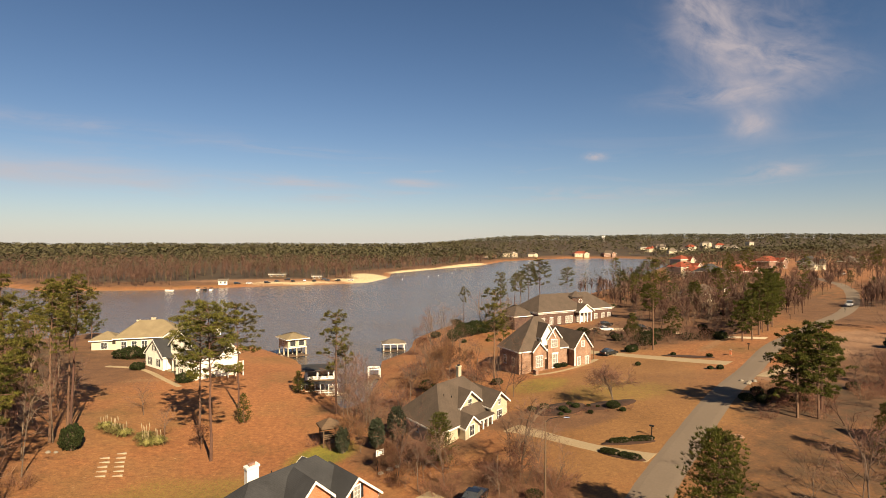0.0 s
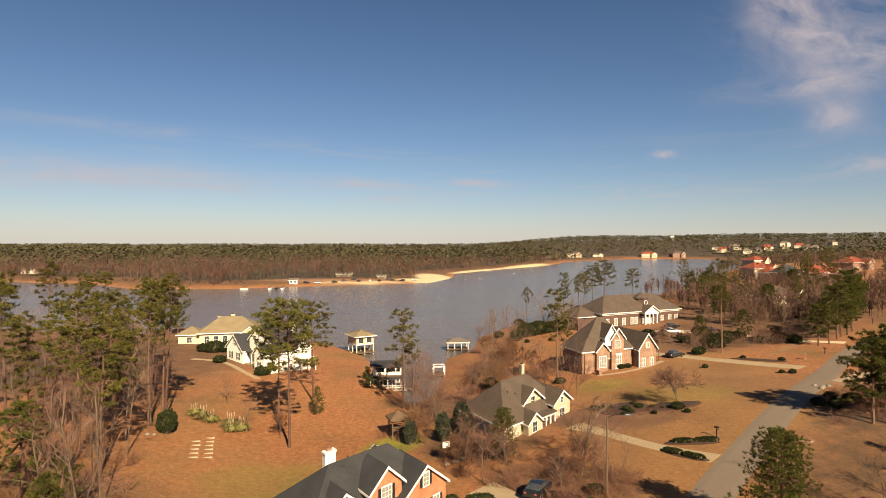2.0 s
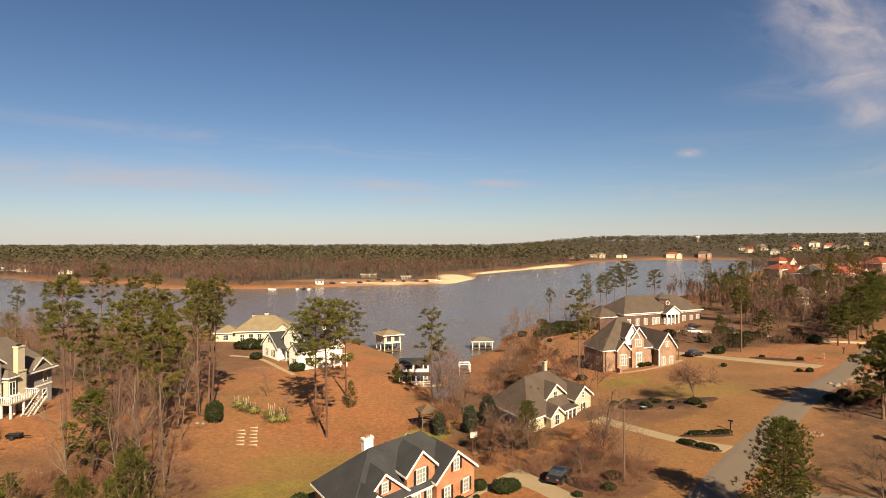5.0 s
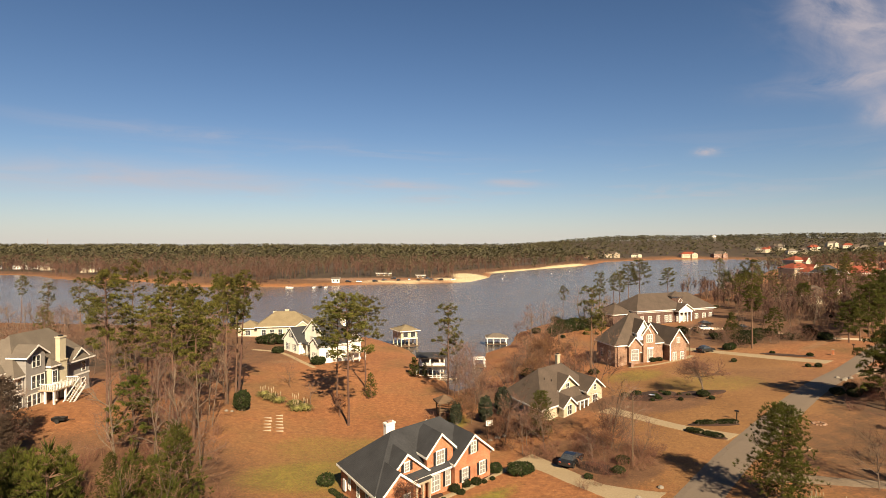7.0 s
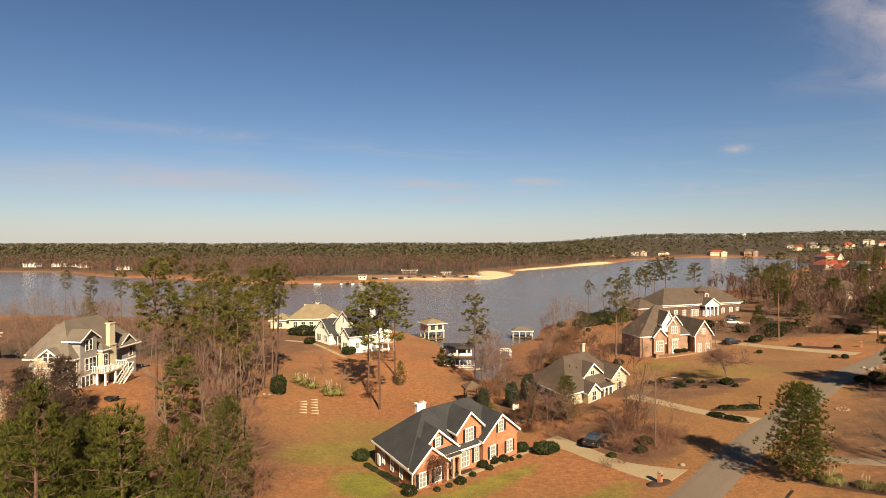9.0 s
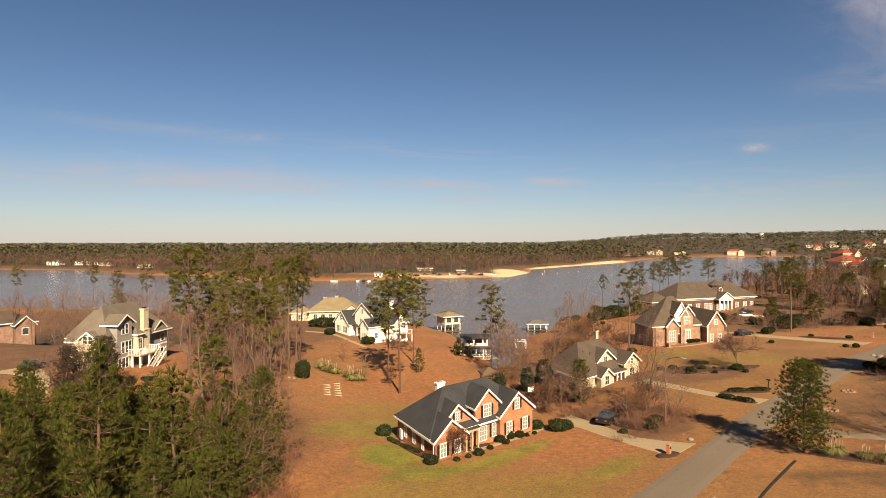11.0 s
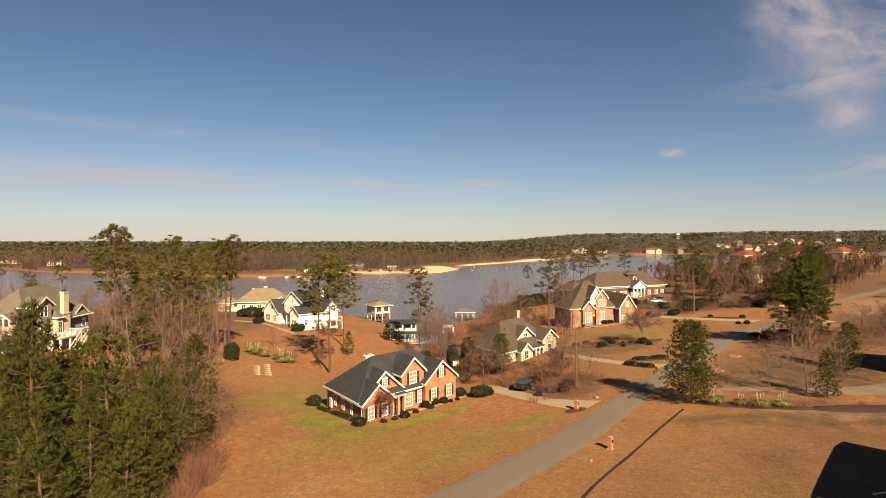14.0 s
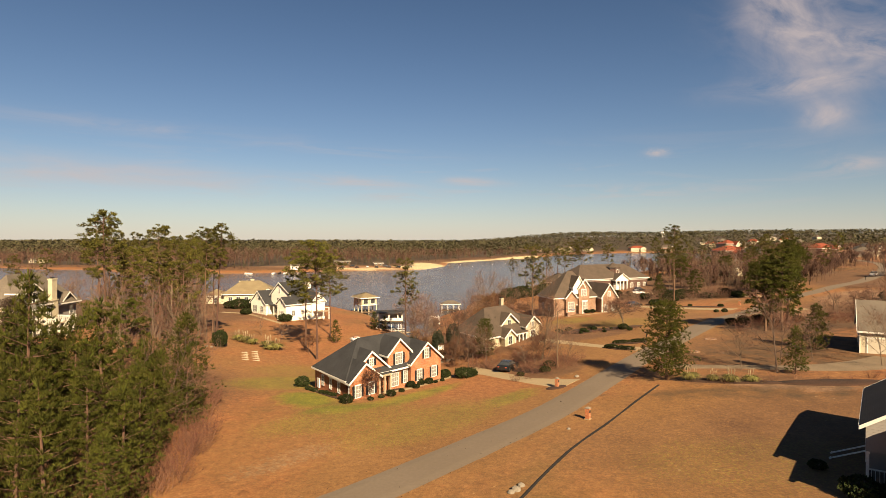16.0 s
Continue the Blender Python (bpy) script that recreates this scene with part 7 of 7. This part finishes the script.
# ---------------------------------------------------------------- beds, hedges and garden shrubs
def bed(cx, cy, rx, ry, turn, label, mat="mulch", rise=0.12):
    """A low mounded planting bed with a ragged rim, laid on the ground."""
    n, g = 28, Geo()
    c, s = math.cos(radians(turn)), math.sin(radians(turn))
    rings = ((1.0, -0.15), (0.97, 0.05), (0.6, rise), (0.0, rise + 0.03))
    for k, lift in rings:
        for i in range(n if k else 1):
            a = 2 * math.pi * i / n
            w = k * (1 + 0.12 * noise.noise((math.cos(a) * 1.5 + cx, math.sin(a) * 1.5 + cy, 0)))
            u, v = rx * w * math.cos(a), ry * w * math.sin(a)
            x, y = cx + u * c - v * s, cy + u * s + v * c
            g.v.append((x, y, ground_z(x, y) + lift))
    for j in range(2):
        g.f += [(j * n + i, j * n + (i + 1) % n, (j + 1) * n + (i + 1) % n, (j + 1) * n + i) for i in range(n)]
    g.f += [(2 * n + i, 2 * n + (i + 1) % n, 3 * n) for i in range(n)]
    return tagged(part("flower_bed", g, M[mat], smooth=True), label, "bed", kind="structure")


for cx, cy, rx, ry, turn, label in (
        (35.2, 92.2, 5.0, 2.2, 8, "brown mulch bed round a leafless lawn tree"), (27.8, 93.0, 4.6, 3.2, 20, "brown mulch bed with low shrubs"), (14.4, 49.6, 1.6, 0.9, 30, "mulch bed round a brick letter box"),
        (31.5, 75.0, 3.6, 0.9, -10, "narrow mulch bed under a clipped hedge"), (28.9, 70.9, 3.4, 0.9, -52, "narrow mulch bed under a clipped hedge"), (35, 45.6, 6.5, 1.3, -22, "russet bark bed under pampas grass"),
        (-8.2, 53.6, 3.0, 0.7, 53, "planting bed along the brick house front"), (-2.6, 60.6, 4.0, 0.8, 53, "planting bed along the brick house front"), (-16.4, 51.8, 5.0, 0.55, 128, "planting bed along the brick house side"),
        (68, 128.5, 6.0, 1.4, -40, "mulch strip with shrubs beside a driveway"), (12.5, 62, 3.4, 1.6, -50, "dark leaf bed beside the driveway"), (46.5, 42.5, 7, 1.6, -8, "red clay and bark strip beside a gravel drive")):
    bed(cx, cy, rx, ry, turn, label)


def hedge(points, w, h, label):
    """A clipped hedge along a line: a leafy skin over a woody core."""
    leaves, core = Geo(), Geo()
    cx, cy = points[0]
    z0 = ground_z(cx, cy)
    for (ax, ay), (bx, by) in zip(points, points[1:]):
        ln = math.hypot(bx - ax, by - ay)
        dx, dy = (bx - ax) / ln, (by - ay) / ln
        za, zb = ground_z(ax, ay) - z0, ground_z(bx, by) - z0
        for _ in range(int(ln * 150)):
            k, a = rng.random(), rng.uniform(0, math.pi)
            bulge = 1 + 0.2 * noise.noise((k * ln * 0.9, ax, 3))
            o, up = math.cos(a) * w * 0.5 * bulge, max(0.05, math.sin(a) ** 0.6 * h * bulge)
            taper = min(1, 6 * k, 6 * (1 - k)) ** 0.5
            c = Vector((ax - cx + dx * ln * k - dy * o * taper, ay - cy + dy * ln * k + dx * o * taper, za + (zb - za) * k + up * (0.5 + 0.5 * taper)))
            tuft(leaves, c, 0.17, 4, 0.1, 0.42)
        m = 0.38 * w
        core.add([(ax - cx + dx * e + f * -dy * m, ay - cy + dy * e + f * dx * m, zz + q) for e, zz in ((0.25, za), (ln - 0.25, zb)) for f in (-1, 1) for q in (-0.2, h * 0.78)],
                 [(0, 1, 3, 2), (4, 6, 7, 5), (0, 4, 5, 1), (2, 3, 7, 6), (1, 5, 7, 3), (0, 2, 6, 4)])
    r = root("hedge", cx, cy, z0, 0, label, "hedge", "clipped hedges")
    part("foliage", leaves, M["leaf_shrub"], r)
    part("woody_core", core, M["bark_grey"], r)


hedge([(29.2, 75.6), (31.8, 75.3), (35.0, 74.9)], 1.2, 0.5, "low clipped dark green hedge beside a driveway")
hedge([(27.2, 73.2), (28.8, 71.0), (30.6, 68.8)], 1.2, 0.5, "low clipped olive hedge beside a driveway")
hedge([(-19.9, 55.6), (-18.2, 53.7)], 0.6, 0.34, "low clipped shrubs along the brick wall")
hedge([(-17.5, 52.9), (-14.7, 49.9)], 0.6, 0.34, "low clipped shrubs along the brick wall")
# round shrubs: x, y, size, which
BALLS = [(-5.1, 56.5, 0.46, 1), (-3.9, 58.2, 0.46, 1), (-2.6, 58.9, 0.44, 1), (-7.4, 50.4, 0.66, 0), (-12.6, 46.2, 0.55, 1), (-13.7, 48.4, 0.42, 0), (-15.0, 50.2, 0.42, 0), (-16.3, 51.6, 0.44, 0), (-18.2, 53.6, 0.42, 0), (-19.4, 55.0, 0.42, 0), (-20.9, 57.6, 0.72, 1),
         (-0.2, 63.0, 0.62, 1), (2.6, 61.8, 0.95, 1), (3.6, 62.4, 0.8, 1), (-6.2, 53.2, 0.42, 0), (-4.3, 55.7, 0.5, 0), (-1.6, 59.4, 0.36, 0), (-0.6, 60.4, 0.36, 0), (-9.8, 47.8, 0.4, 0), (-8.6, 49.2, 0.4, 0),
         (28, 92, 0.5, 1), (25.5, 94.5, 0.55, 1), (29.8, 94.8, 0.45, 0), (36.4, 92.6, 0.4, 0)]
for x, y, s, k in BALLS:
    grow_at("shrub", x, y, s, which=k, stretch=1.3 if k and x < 0 else 1.0)
BALLS_FAR = [(33.5, 91.6, 0.5, 0), (53.6, 122.5, 0.9, 0), (64.9, 113.7, 0.8, 0), (66.5, 113.0, 1.0, 0), (36.6, 125.2, 0.9, 1), (38.4, 126.0, 0.8, 1), (43.1, 128.6, 0.8, 0), (66.0, 131.5, 0.6, 1),
             (71.8, 126.2, 0.7, 1), (-43.2, 132.0, 1.3, 1), (-57.6, 143.4, 1.1, 1), (-64.1, 156.4, 1.2, 2), (-60.5, 157.5, 1.1, 2), (-67, 157, 0.9, 2), (-43.9, 87.0, 0.95, 1), (-44.6, 88.8, 1.0, 1)]
for x, y, s, k in BALLS_FAR:
    grow_at("shrub", x, y, s * (0.7 if x > 0 else 1.0), which=k, stretch=1.8 if x < -43.5 and y < 90 else 1.0)
for x, y, s in ((-42.1, 96.1, 1.25), (-44.0, 97.4, 1.1), (-40.2, 95.2, 1.1), (-36.8, 94.2, 1.3), (-34.6, 93.2, 1.2), (-35.8, 92.2, 1.0), (30.8, 47.3, 0.95), (33.4, 46.1, 0.75), (35.0, 45.0, 0.9), (37.4, 44.6, 0.8), (31.8, 48.2, 0.7)):
    grow_at("pampas", x, y, s)
for x, y, s in ((28.4, 12.6, 0.9), (28.9, 18.2, 0.45), (29.8, 11.4, 0.8)):
    grow_at("shrub", x, y, s, which=1)


# ---------------------------------------------------------------- letter boxes, lamp, hoop, steps
def brick_letter_box(x, y, turn):
    r = root("letter_box", x, y, ground_z(x, y), turn, "brick letter box pillar with a pale cap", "letter box", "brick letter boxes")
    part("pillar", Geo().box(-0.21, -0.21, -0.3, 0.21, 0.21, 1.15), M["brick_orange"], r)
    part("cap", Geo().add([(-0.25, -0.25, 1.15), (0.25, -0.25, 1.15), (0.25, 0.25, 1.15), (-0.25, 0.25, 1.15), (-0.25, -0.25, 1.22), (0.25, -0.25, 1.22), (0.25, 0.25, 1.22), (-0.25, 0.25, 1.22), (0, 0, 1.36)],
                          [(3, 2, 1, 0), (0, 1, 5, 4), (1, 2, 6, 5), (2, 3, 7, 6), (3, 0, 4, 7), (4, 5, 8), (5, 6, 8), (6, 7, 8), (7, 4, 8)]), M["stone"], r)
    part("flap", Geo().box(-0.13, -0.24, 0.72, 0.13, -0.20, 0.98), M["metal_dark"], r)
    part("footing", Geo().box(-0.29, -0.29, -0.3, 0.29, 0.29, 0.08), M["concrete"], r)


brick_letter_box(14.7, 33.9, 50)
brick_letter_box(14.5, 49.7, 50)
brick_letter_box(76.4, 125.6, 45)


def post_letter_box(x, y, turn):
    r = root("letter_box", x, y, ground_z(x, y), turn, "black letter box on a dark post", "letter box", "post letter boxes")
    part("post", Geo().box(-0.06, -0.06, -0.3, 0.06, 0.06, 1.15), M["metal_dark"], r)
    g = Geo()
    prof = [(-0.14, 1.22), (0.14, 1.22), (0.14, 1.32), (0.08, 1.42), (-0.08, 1.42), (-0.14, 1.32)]
    part("box", g.prism([(x0, -0.3, z0) for x0, z0 in prof], (0, 0.6, 0)), M["metal_dark"], r)
    part("arm", Geo().bar((0, -0.25, 1.08), (0, 0.0, 0.8), 0.05), M["metal_dark"], r)


for x, y in ((35.4, 76.4), (78.4, 114.8), (83.2, 129.6), (119.3, 165.7), (142, 172)):
    post_letter_box(x, y, 50)


def street_lamp(x, y, turn, h=8.6):
    r = root("street_lamp", x, y, ground_z(x, y), turn, "tall grey street lamp with a short curved arm", "street lamp")
    part("pole", Geo().tube([(0, 0, -0.5), (0, 0, h * 0.6), (0, 0, h)], [0.11, 0.09, 0.07], 8), M["wood"], r)
    part("arm", Geo().tube([(0, 0, h - 0.2), (0.5, 0, h + 0.15), (1.5, 0, h + 0.3), (2.2, 0, h + 0.22)], [0.05, 0.045, 0.04, 0.04], 6), M["metal_dark"], r)
    part("lamp_head", Geo().tube([(2.0, 0, h + 0.24), (2.3, 0, h + 0.2), (2.75, 0, h + 0.16)], [0.06, 0.16, 0.08], 8), M["chrome"], r)


street_lamp(16.9, 62.0, 5)
street_lamp(47.4, 132.5, 60, 6.0)


def hoop(x, y, turn):
    r = root("basketball_hoop", x, y, ground_z(x, y), turn, "basketball hoop with a white backboard on a pole", "basketball hoop")
    part("pole", Geo().tube([(0, 0, -0.4), (0, 0, 2.5)], [0.07, 0.06], 8), M["metal_dark"], r)
    part("bracket", Geo().bar((0, 0, 2.4), (0, -0.5, 2.5), 0.08), M["metal_dark"], r)
    part("backboard", Geo().box(-0.6, -0.58, 2.2, 0.6, -0.53, 3.0), M["white"], r)
    g = Geo()
    g.box(-0.42, -0.6, 2.3, 0.42, -0.585, 2.36).box(-0.42, -0.6, 2.84, 0.42, -0.585, 2.9).box(-0.42, -0.6, 2.36, -0.36, -0.585, 2.84).box(0.36, -0.6, 2.36, 0.42, -0.585, 2.84)
    part("target_square", g, M["shutter"], r)
    ring = [(0.23 * math.cos(i * math.pi / 8), -0.83 + 0.23 * math.sin(i * math.pi / 8), 2.4) for i in range(17)]
    part("rim", Geo().tube(ring, [0.015] * 17, 5, cap=False), M["roof_red"], r)


hoop(-1.2, 78.2, 35)


def garden_steps(x, y, turn, n, label):
    r = root("garden_steps", x, y, ground_z(x, y), turn, label, "steps")
    for i in range(n):
        yy = i * 1.7
        c, s = math.cos(radians(turn)), math.sin(radians(turn))
        dz = ground_z(x - s * yy, y + c * yy) - ground_z(x, y)
        o = rng.uniform(-0.08, 0.08)
        part("tread", Geo().box(-0.6 + o, yy, dz - 0.25, 0.6 + o, yy + 0.30, dz + 0.12), M["wood_pale"], r)


garden_steps(-34.6, 79.8, 20, 6, "row of pale timber garden steps in the lawn")
garden_steps(-36.3, 79.0, 20, 5, "row of pale timber edging laid in the lawn")


def playhouse(x, y, turn):
    b = House("playhouse", x, y, ground_z(x, y), turn, 0.0, "wooden play tower with a shingled roof on posts", trim="wood", category="playhouse")
    for p in (0.1, 2.5):
        for q in (0.1, 2.5):
            b.slab("post", p - 0.08, q - 0.08, p + 0.08, q + 0.08, -0.8, 3.2, "wood")
    b.slab("floor_slab", 0, 0, 2.6, 2.6, 1.3, 1.42, "wood")
    for p0, q0, p1, q1 in ((0, 0, 2.6, 0.06), (0, 2.54, 2.6, 2.6), (0, 0, 0.06, 2.6)):
        b.slab("rail", p0, q0, p1, q1, 1.9, 2.0, "wood")
        b.slab("rail", p0, q0, p1, q1, 1.6, 1.7, "wood")
    b.hip(0, 0, 2.6, 2.6, 3.2, 1.0, "wood", ridge=(1.2, 1.4), over=0.35)
    b.put("ladder", b.geo().bar((2.7, 0.8, 1.4), (3.9, 0.8, -0.6), 0.1).bar((2.7, 1.6, 1.4), (3.9, 1.6, -0.6), 0.1), "wood_pale")
    return b


playhouse(-9.6, 91.0, 20)

# black strip laid along the lawn: the drainage ditch's shade as plain colour, no hollow
g = ribbon([(26.6, 46.2), (21.5, 39.6), (16.8, 32.9), (11, 24.6), (5.6, 15.1), (0.5, 6)], [0.55, 0.55, 0.5, 0.5, 0.48, 0.45], 0.05, thick=0.3, across_n=2)
tagged(part("drain_edge", g, M["ditch_strip"]), "narrow black strip for a shaded drainage ditch along the lawn", "drain", kind="structure")
for k, (x, y, s) in enumerate(((4.9, 15.6, 0.4), (5.4, 16.4, 0.3), (4.5, 15.2, 0.28), (12.0, 30.6, 0.2), (18.2, 54.5, 0.35), (62.5, 97.5, 0.5), (63.6, 98.8, 0.45), (64.8, 99.2, 0.5), (63.0, 100.2, 0.4), (0.4, 77.8, 0.5), (1.4, 78.4, 0.4), (-0.8, 77.0, 0.4), (-45.6, 84.6, 0.35), (-44.8, 85.0, 0.3))):
    r = root("stone", x, y, ground_z(x, y), rng.uniform(0, 360), "pale weathered boulder on the ground", "stone", "loose stones")
    g = Geo()
    n = 9
    for z, w in ((-0.3, 0.8), (0.15, 1.0), (0.55, 0.8), (0.8, 0.35)):
        g.v += [(s * w * (1 + 0.25 * noise.noise((i, z * 3, k))) * math.cos(6.283 * i / n), s * w * (1 + 0.25 * noise.noise((i + 9, z * 3, k))) * math.sin(6.283 * i / n), s * z) for i in range(n)]
    for j in range(3):
        g.f += [(j * n + i, j * n + (i + 1) % n, (j + 1) * n + (i + 1) % n, (j + 1) * n + i) for i in range(n)]
    g.f.append(tuple(3 * n + i for i in range(n)))
    part("rock", g, M["stone"], r)


def edging_ring(x, y, rad):
    r = root("stone_ring", x, y, ground_z(x, y), 0, "ring of orange edging bricks in the lawn", "edging", "stone rings")
    for i in range(10):
        a = i * 0.628
        px_, py_ = math.cos(a) * rad, math.sin(a) * rad
        dz = ground_z(x + px_, y + py_) - ground_z(x, y)
        part("edging_stone", Geo().box(px_ - 0.16, py_ - 0.13, dz - 0.1, px_ + 0.16, py_ + 0.13, dz + 0.14), M["brick_pale"], r)


edging_ring(45.0, 72.6, 0.75)
edging_ring(38.3, 63.6, 0.75)


# ---------------------------------------------------------------- vehicles
def car(x, y, turn, mat, label, tall=1.5, ln=4.6, boxy=False):
    r = root("car", x, y, ground_z(x, y) + 0.06, turn, label, "car")
    w = 0.9
    low = [(-ln / 2, 0.35), (ln / 2, 0.35), (ln / 2, 0.72), (ln * 0.46, 0.86), (ln * 0.2, 0.98), (-ln * 0.47, 1.0), (-ln / 2, 0.8)]
    g = Geo()
    n = len(low)
    for s, k in ((-w, 0.92), (-w * 0.97, 1.0), (w * 0.97, 1.0), (w, 0.92)):
        g.v += [(px_ * (1 if k == 1 else 0.985), s, 0.35 + (z - 0.35) * k + (0.02 if k < 1 else 0)) for px_, z in low]
    for j in range(3):
        g.f += [(j * n + i, j * n + (i + 1) % n, (j + 1) * n + (i + 1) % n, (j + 1) * n + i) for i in range(n)]
    g.f += [tuple(reversed(range(n))), tuple(3 * n + i for i in range(n))]
    body = part("body", g, M[mat], r)
    top = [(-ln * (0.46 if boxy else 0.36), 0.98), (ln * 0.2, 0.97), (ln * 0.06, tall - 0.05), (ln * 0.0, tall), (-ln * (0.38 if boxy else 0.2), tall), (-ln * (0.43 if boxy else 0.3), tall - 0.12)]
    g, n = Geo(), len(top)
    for s, k in ((-0.84, 0), (0.84, 0)):
        g.v += [(px_, s * (1 if z < 1 else 0.86), z) for px_, z in top]
    g.f = [(i, (i + 1) % n, n + (i + 1) % n, n + i) for i in range(n)] + [tuple(reversed(range(n))), tuple(range(n, 2 * n))]
    part("cabin", g, M["glass"], r, "dark tinted glass")
    part("roof", Geo().box(top[4][0], -0.73, tall - 0.02, top[3][0] + 0.1, 0.73, tall + 0.03), M[mat], r)
    for px_ in (-ln * 0.3, ln * 0.31):
        for s in (-1, 1):
            wheel = part("wheel", Geo().tube([(px_, s * 0.72, 0.32), (px_, s * 0.94, 0.32)], [0.33, 0.33], 14), M["tyre"], r)
            part("rim", Geo().tube([(px_, s * 0.93, 0.32), (px_, s * 0.955, 0.32)], [0.2, 0.19], 12), M["chrome"], wheel)
    for s in (-0.62, 0.62):
        part("headlight", Geo().box(ln / 2 - 0.08, s - 0.16, 0.6, ln / 2 + 0.015, s + 0.16, 0.74), M["chrome"], r)
        part("tail_light", Geo().box(-ln / 2 - 0.015, s - 0.14, 0.68, -ln / 2 + 0.08, s + 0.14, 0.84), M["lamp_glass"], r)
    return r


car(9.6, 64.2, 60, "car_dark", "dark saloon car parked beside the driveway", 1.45, 4.4)
car(52.6, 136.6, 28, "car_dark", "dark saloon parked on a pale driveway")
car(152.4, 182.6, 225, "car_white", "white van standing on the far road", 1.75, 4.9, True)
car(276, 336, 60, "car_white", "white car parked far up the road", 1.5)
car(64.5, 170.5, 10, "car_white", "white car parked by the long brick house", 1.5)
car(75, 168, -20, "car_dark", "dark car among shrubs by the long brick house", 1.5)
for k, (x, y) in enumerate(((-112, 458), (-104, 461), (-92, 468), (-86, 476), (-74, 478), (-66, 484), (-58, 482), (-48, 488), (-40, 490), (-30, 497), (-80, 488), (-52, 496))):
    car(x, y, 20 * k, ("car_dark", "car_white", "car_dark", "car_grey")[k % 4], ("dark car", "white car", "dark pickup", "grey car")[k % 4] + " parked on the far landing", 1.6, 4.8, k % 2 == 0)
car(-85.5, 69.5, 95, "car_dark", "dark car parked by the grey house", 1.6)
car(68.5, 181.0, 20, "car_dark", "dark car parked by the portico", 1.5)
r = root("garden_trailer", -62.6, 67.4, ground_z(-62.6, 67.4), 10, "small dark garden trailer on the bare ground", "trailer")
part("tray", Geo().box(-0.9, -0.5, 0.35, 0.9, 0.5, 0.7), M["metal_dark"], r)
part("drawbar", Geo().bar((0.9, 0, 0.4), (2.1, 0, 0.35), 0.08), M["metal_dark"], r)
for s in (-0.7, 0.7):
    part("wheel", Geo().tube([(0, s - 0.08, 0.28), (0, s + 0.08, 0.28)], [0.3, 0.3], 12), M["tyre"], r)


# ---------------------------------------------------------------- fallen leaves on the road and at its edge
def fallen_leaves():
    g, r = Geo(), random.Random(31)
    for i in range(230):
        k = r.random()
        edge = i % 5 and 1 + i % 2
        cx, cy = -14 + 46 * k, 7.5 + 55.5 * k                    # along the road
        o = r.gauss(0, 1.5) if not edge else (r.gauss(2.95, 0.18) if edge == 1 else r.gauss(-2.95, 0.18))
        x, y = cx + o * 0.77, cy - o * 0.64
        z = ground_z(x, y) + 0.085
        s, a = r.uniform(0.03, 0.08), r.uniform(0, 3.1)
        c, n = math.cos(a) * s, math.sin(a) * s
        g.add([(x - c, y - n, z), (x + n * 0.5, y - c * 0.5, z + 0.02), (x + c, y + n, z + 0.005), (x - n * 0.5, y + c * 0.5, z + 0.03)], [(0, 1, 2, 3)])
    tagged(part("fallen_leaves", g, M["mulch"]), "scattered dry brown leaves on the asphalt", "leaves", kind="stuff")


fallen_leaves()
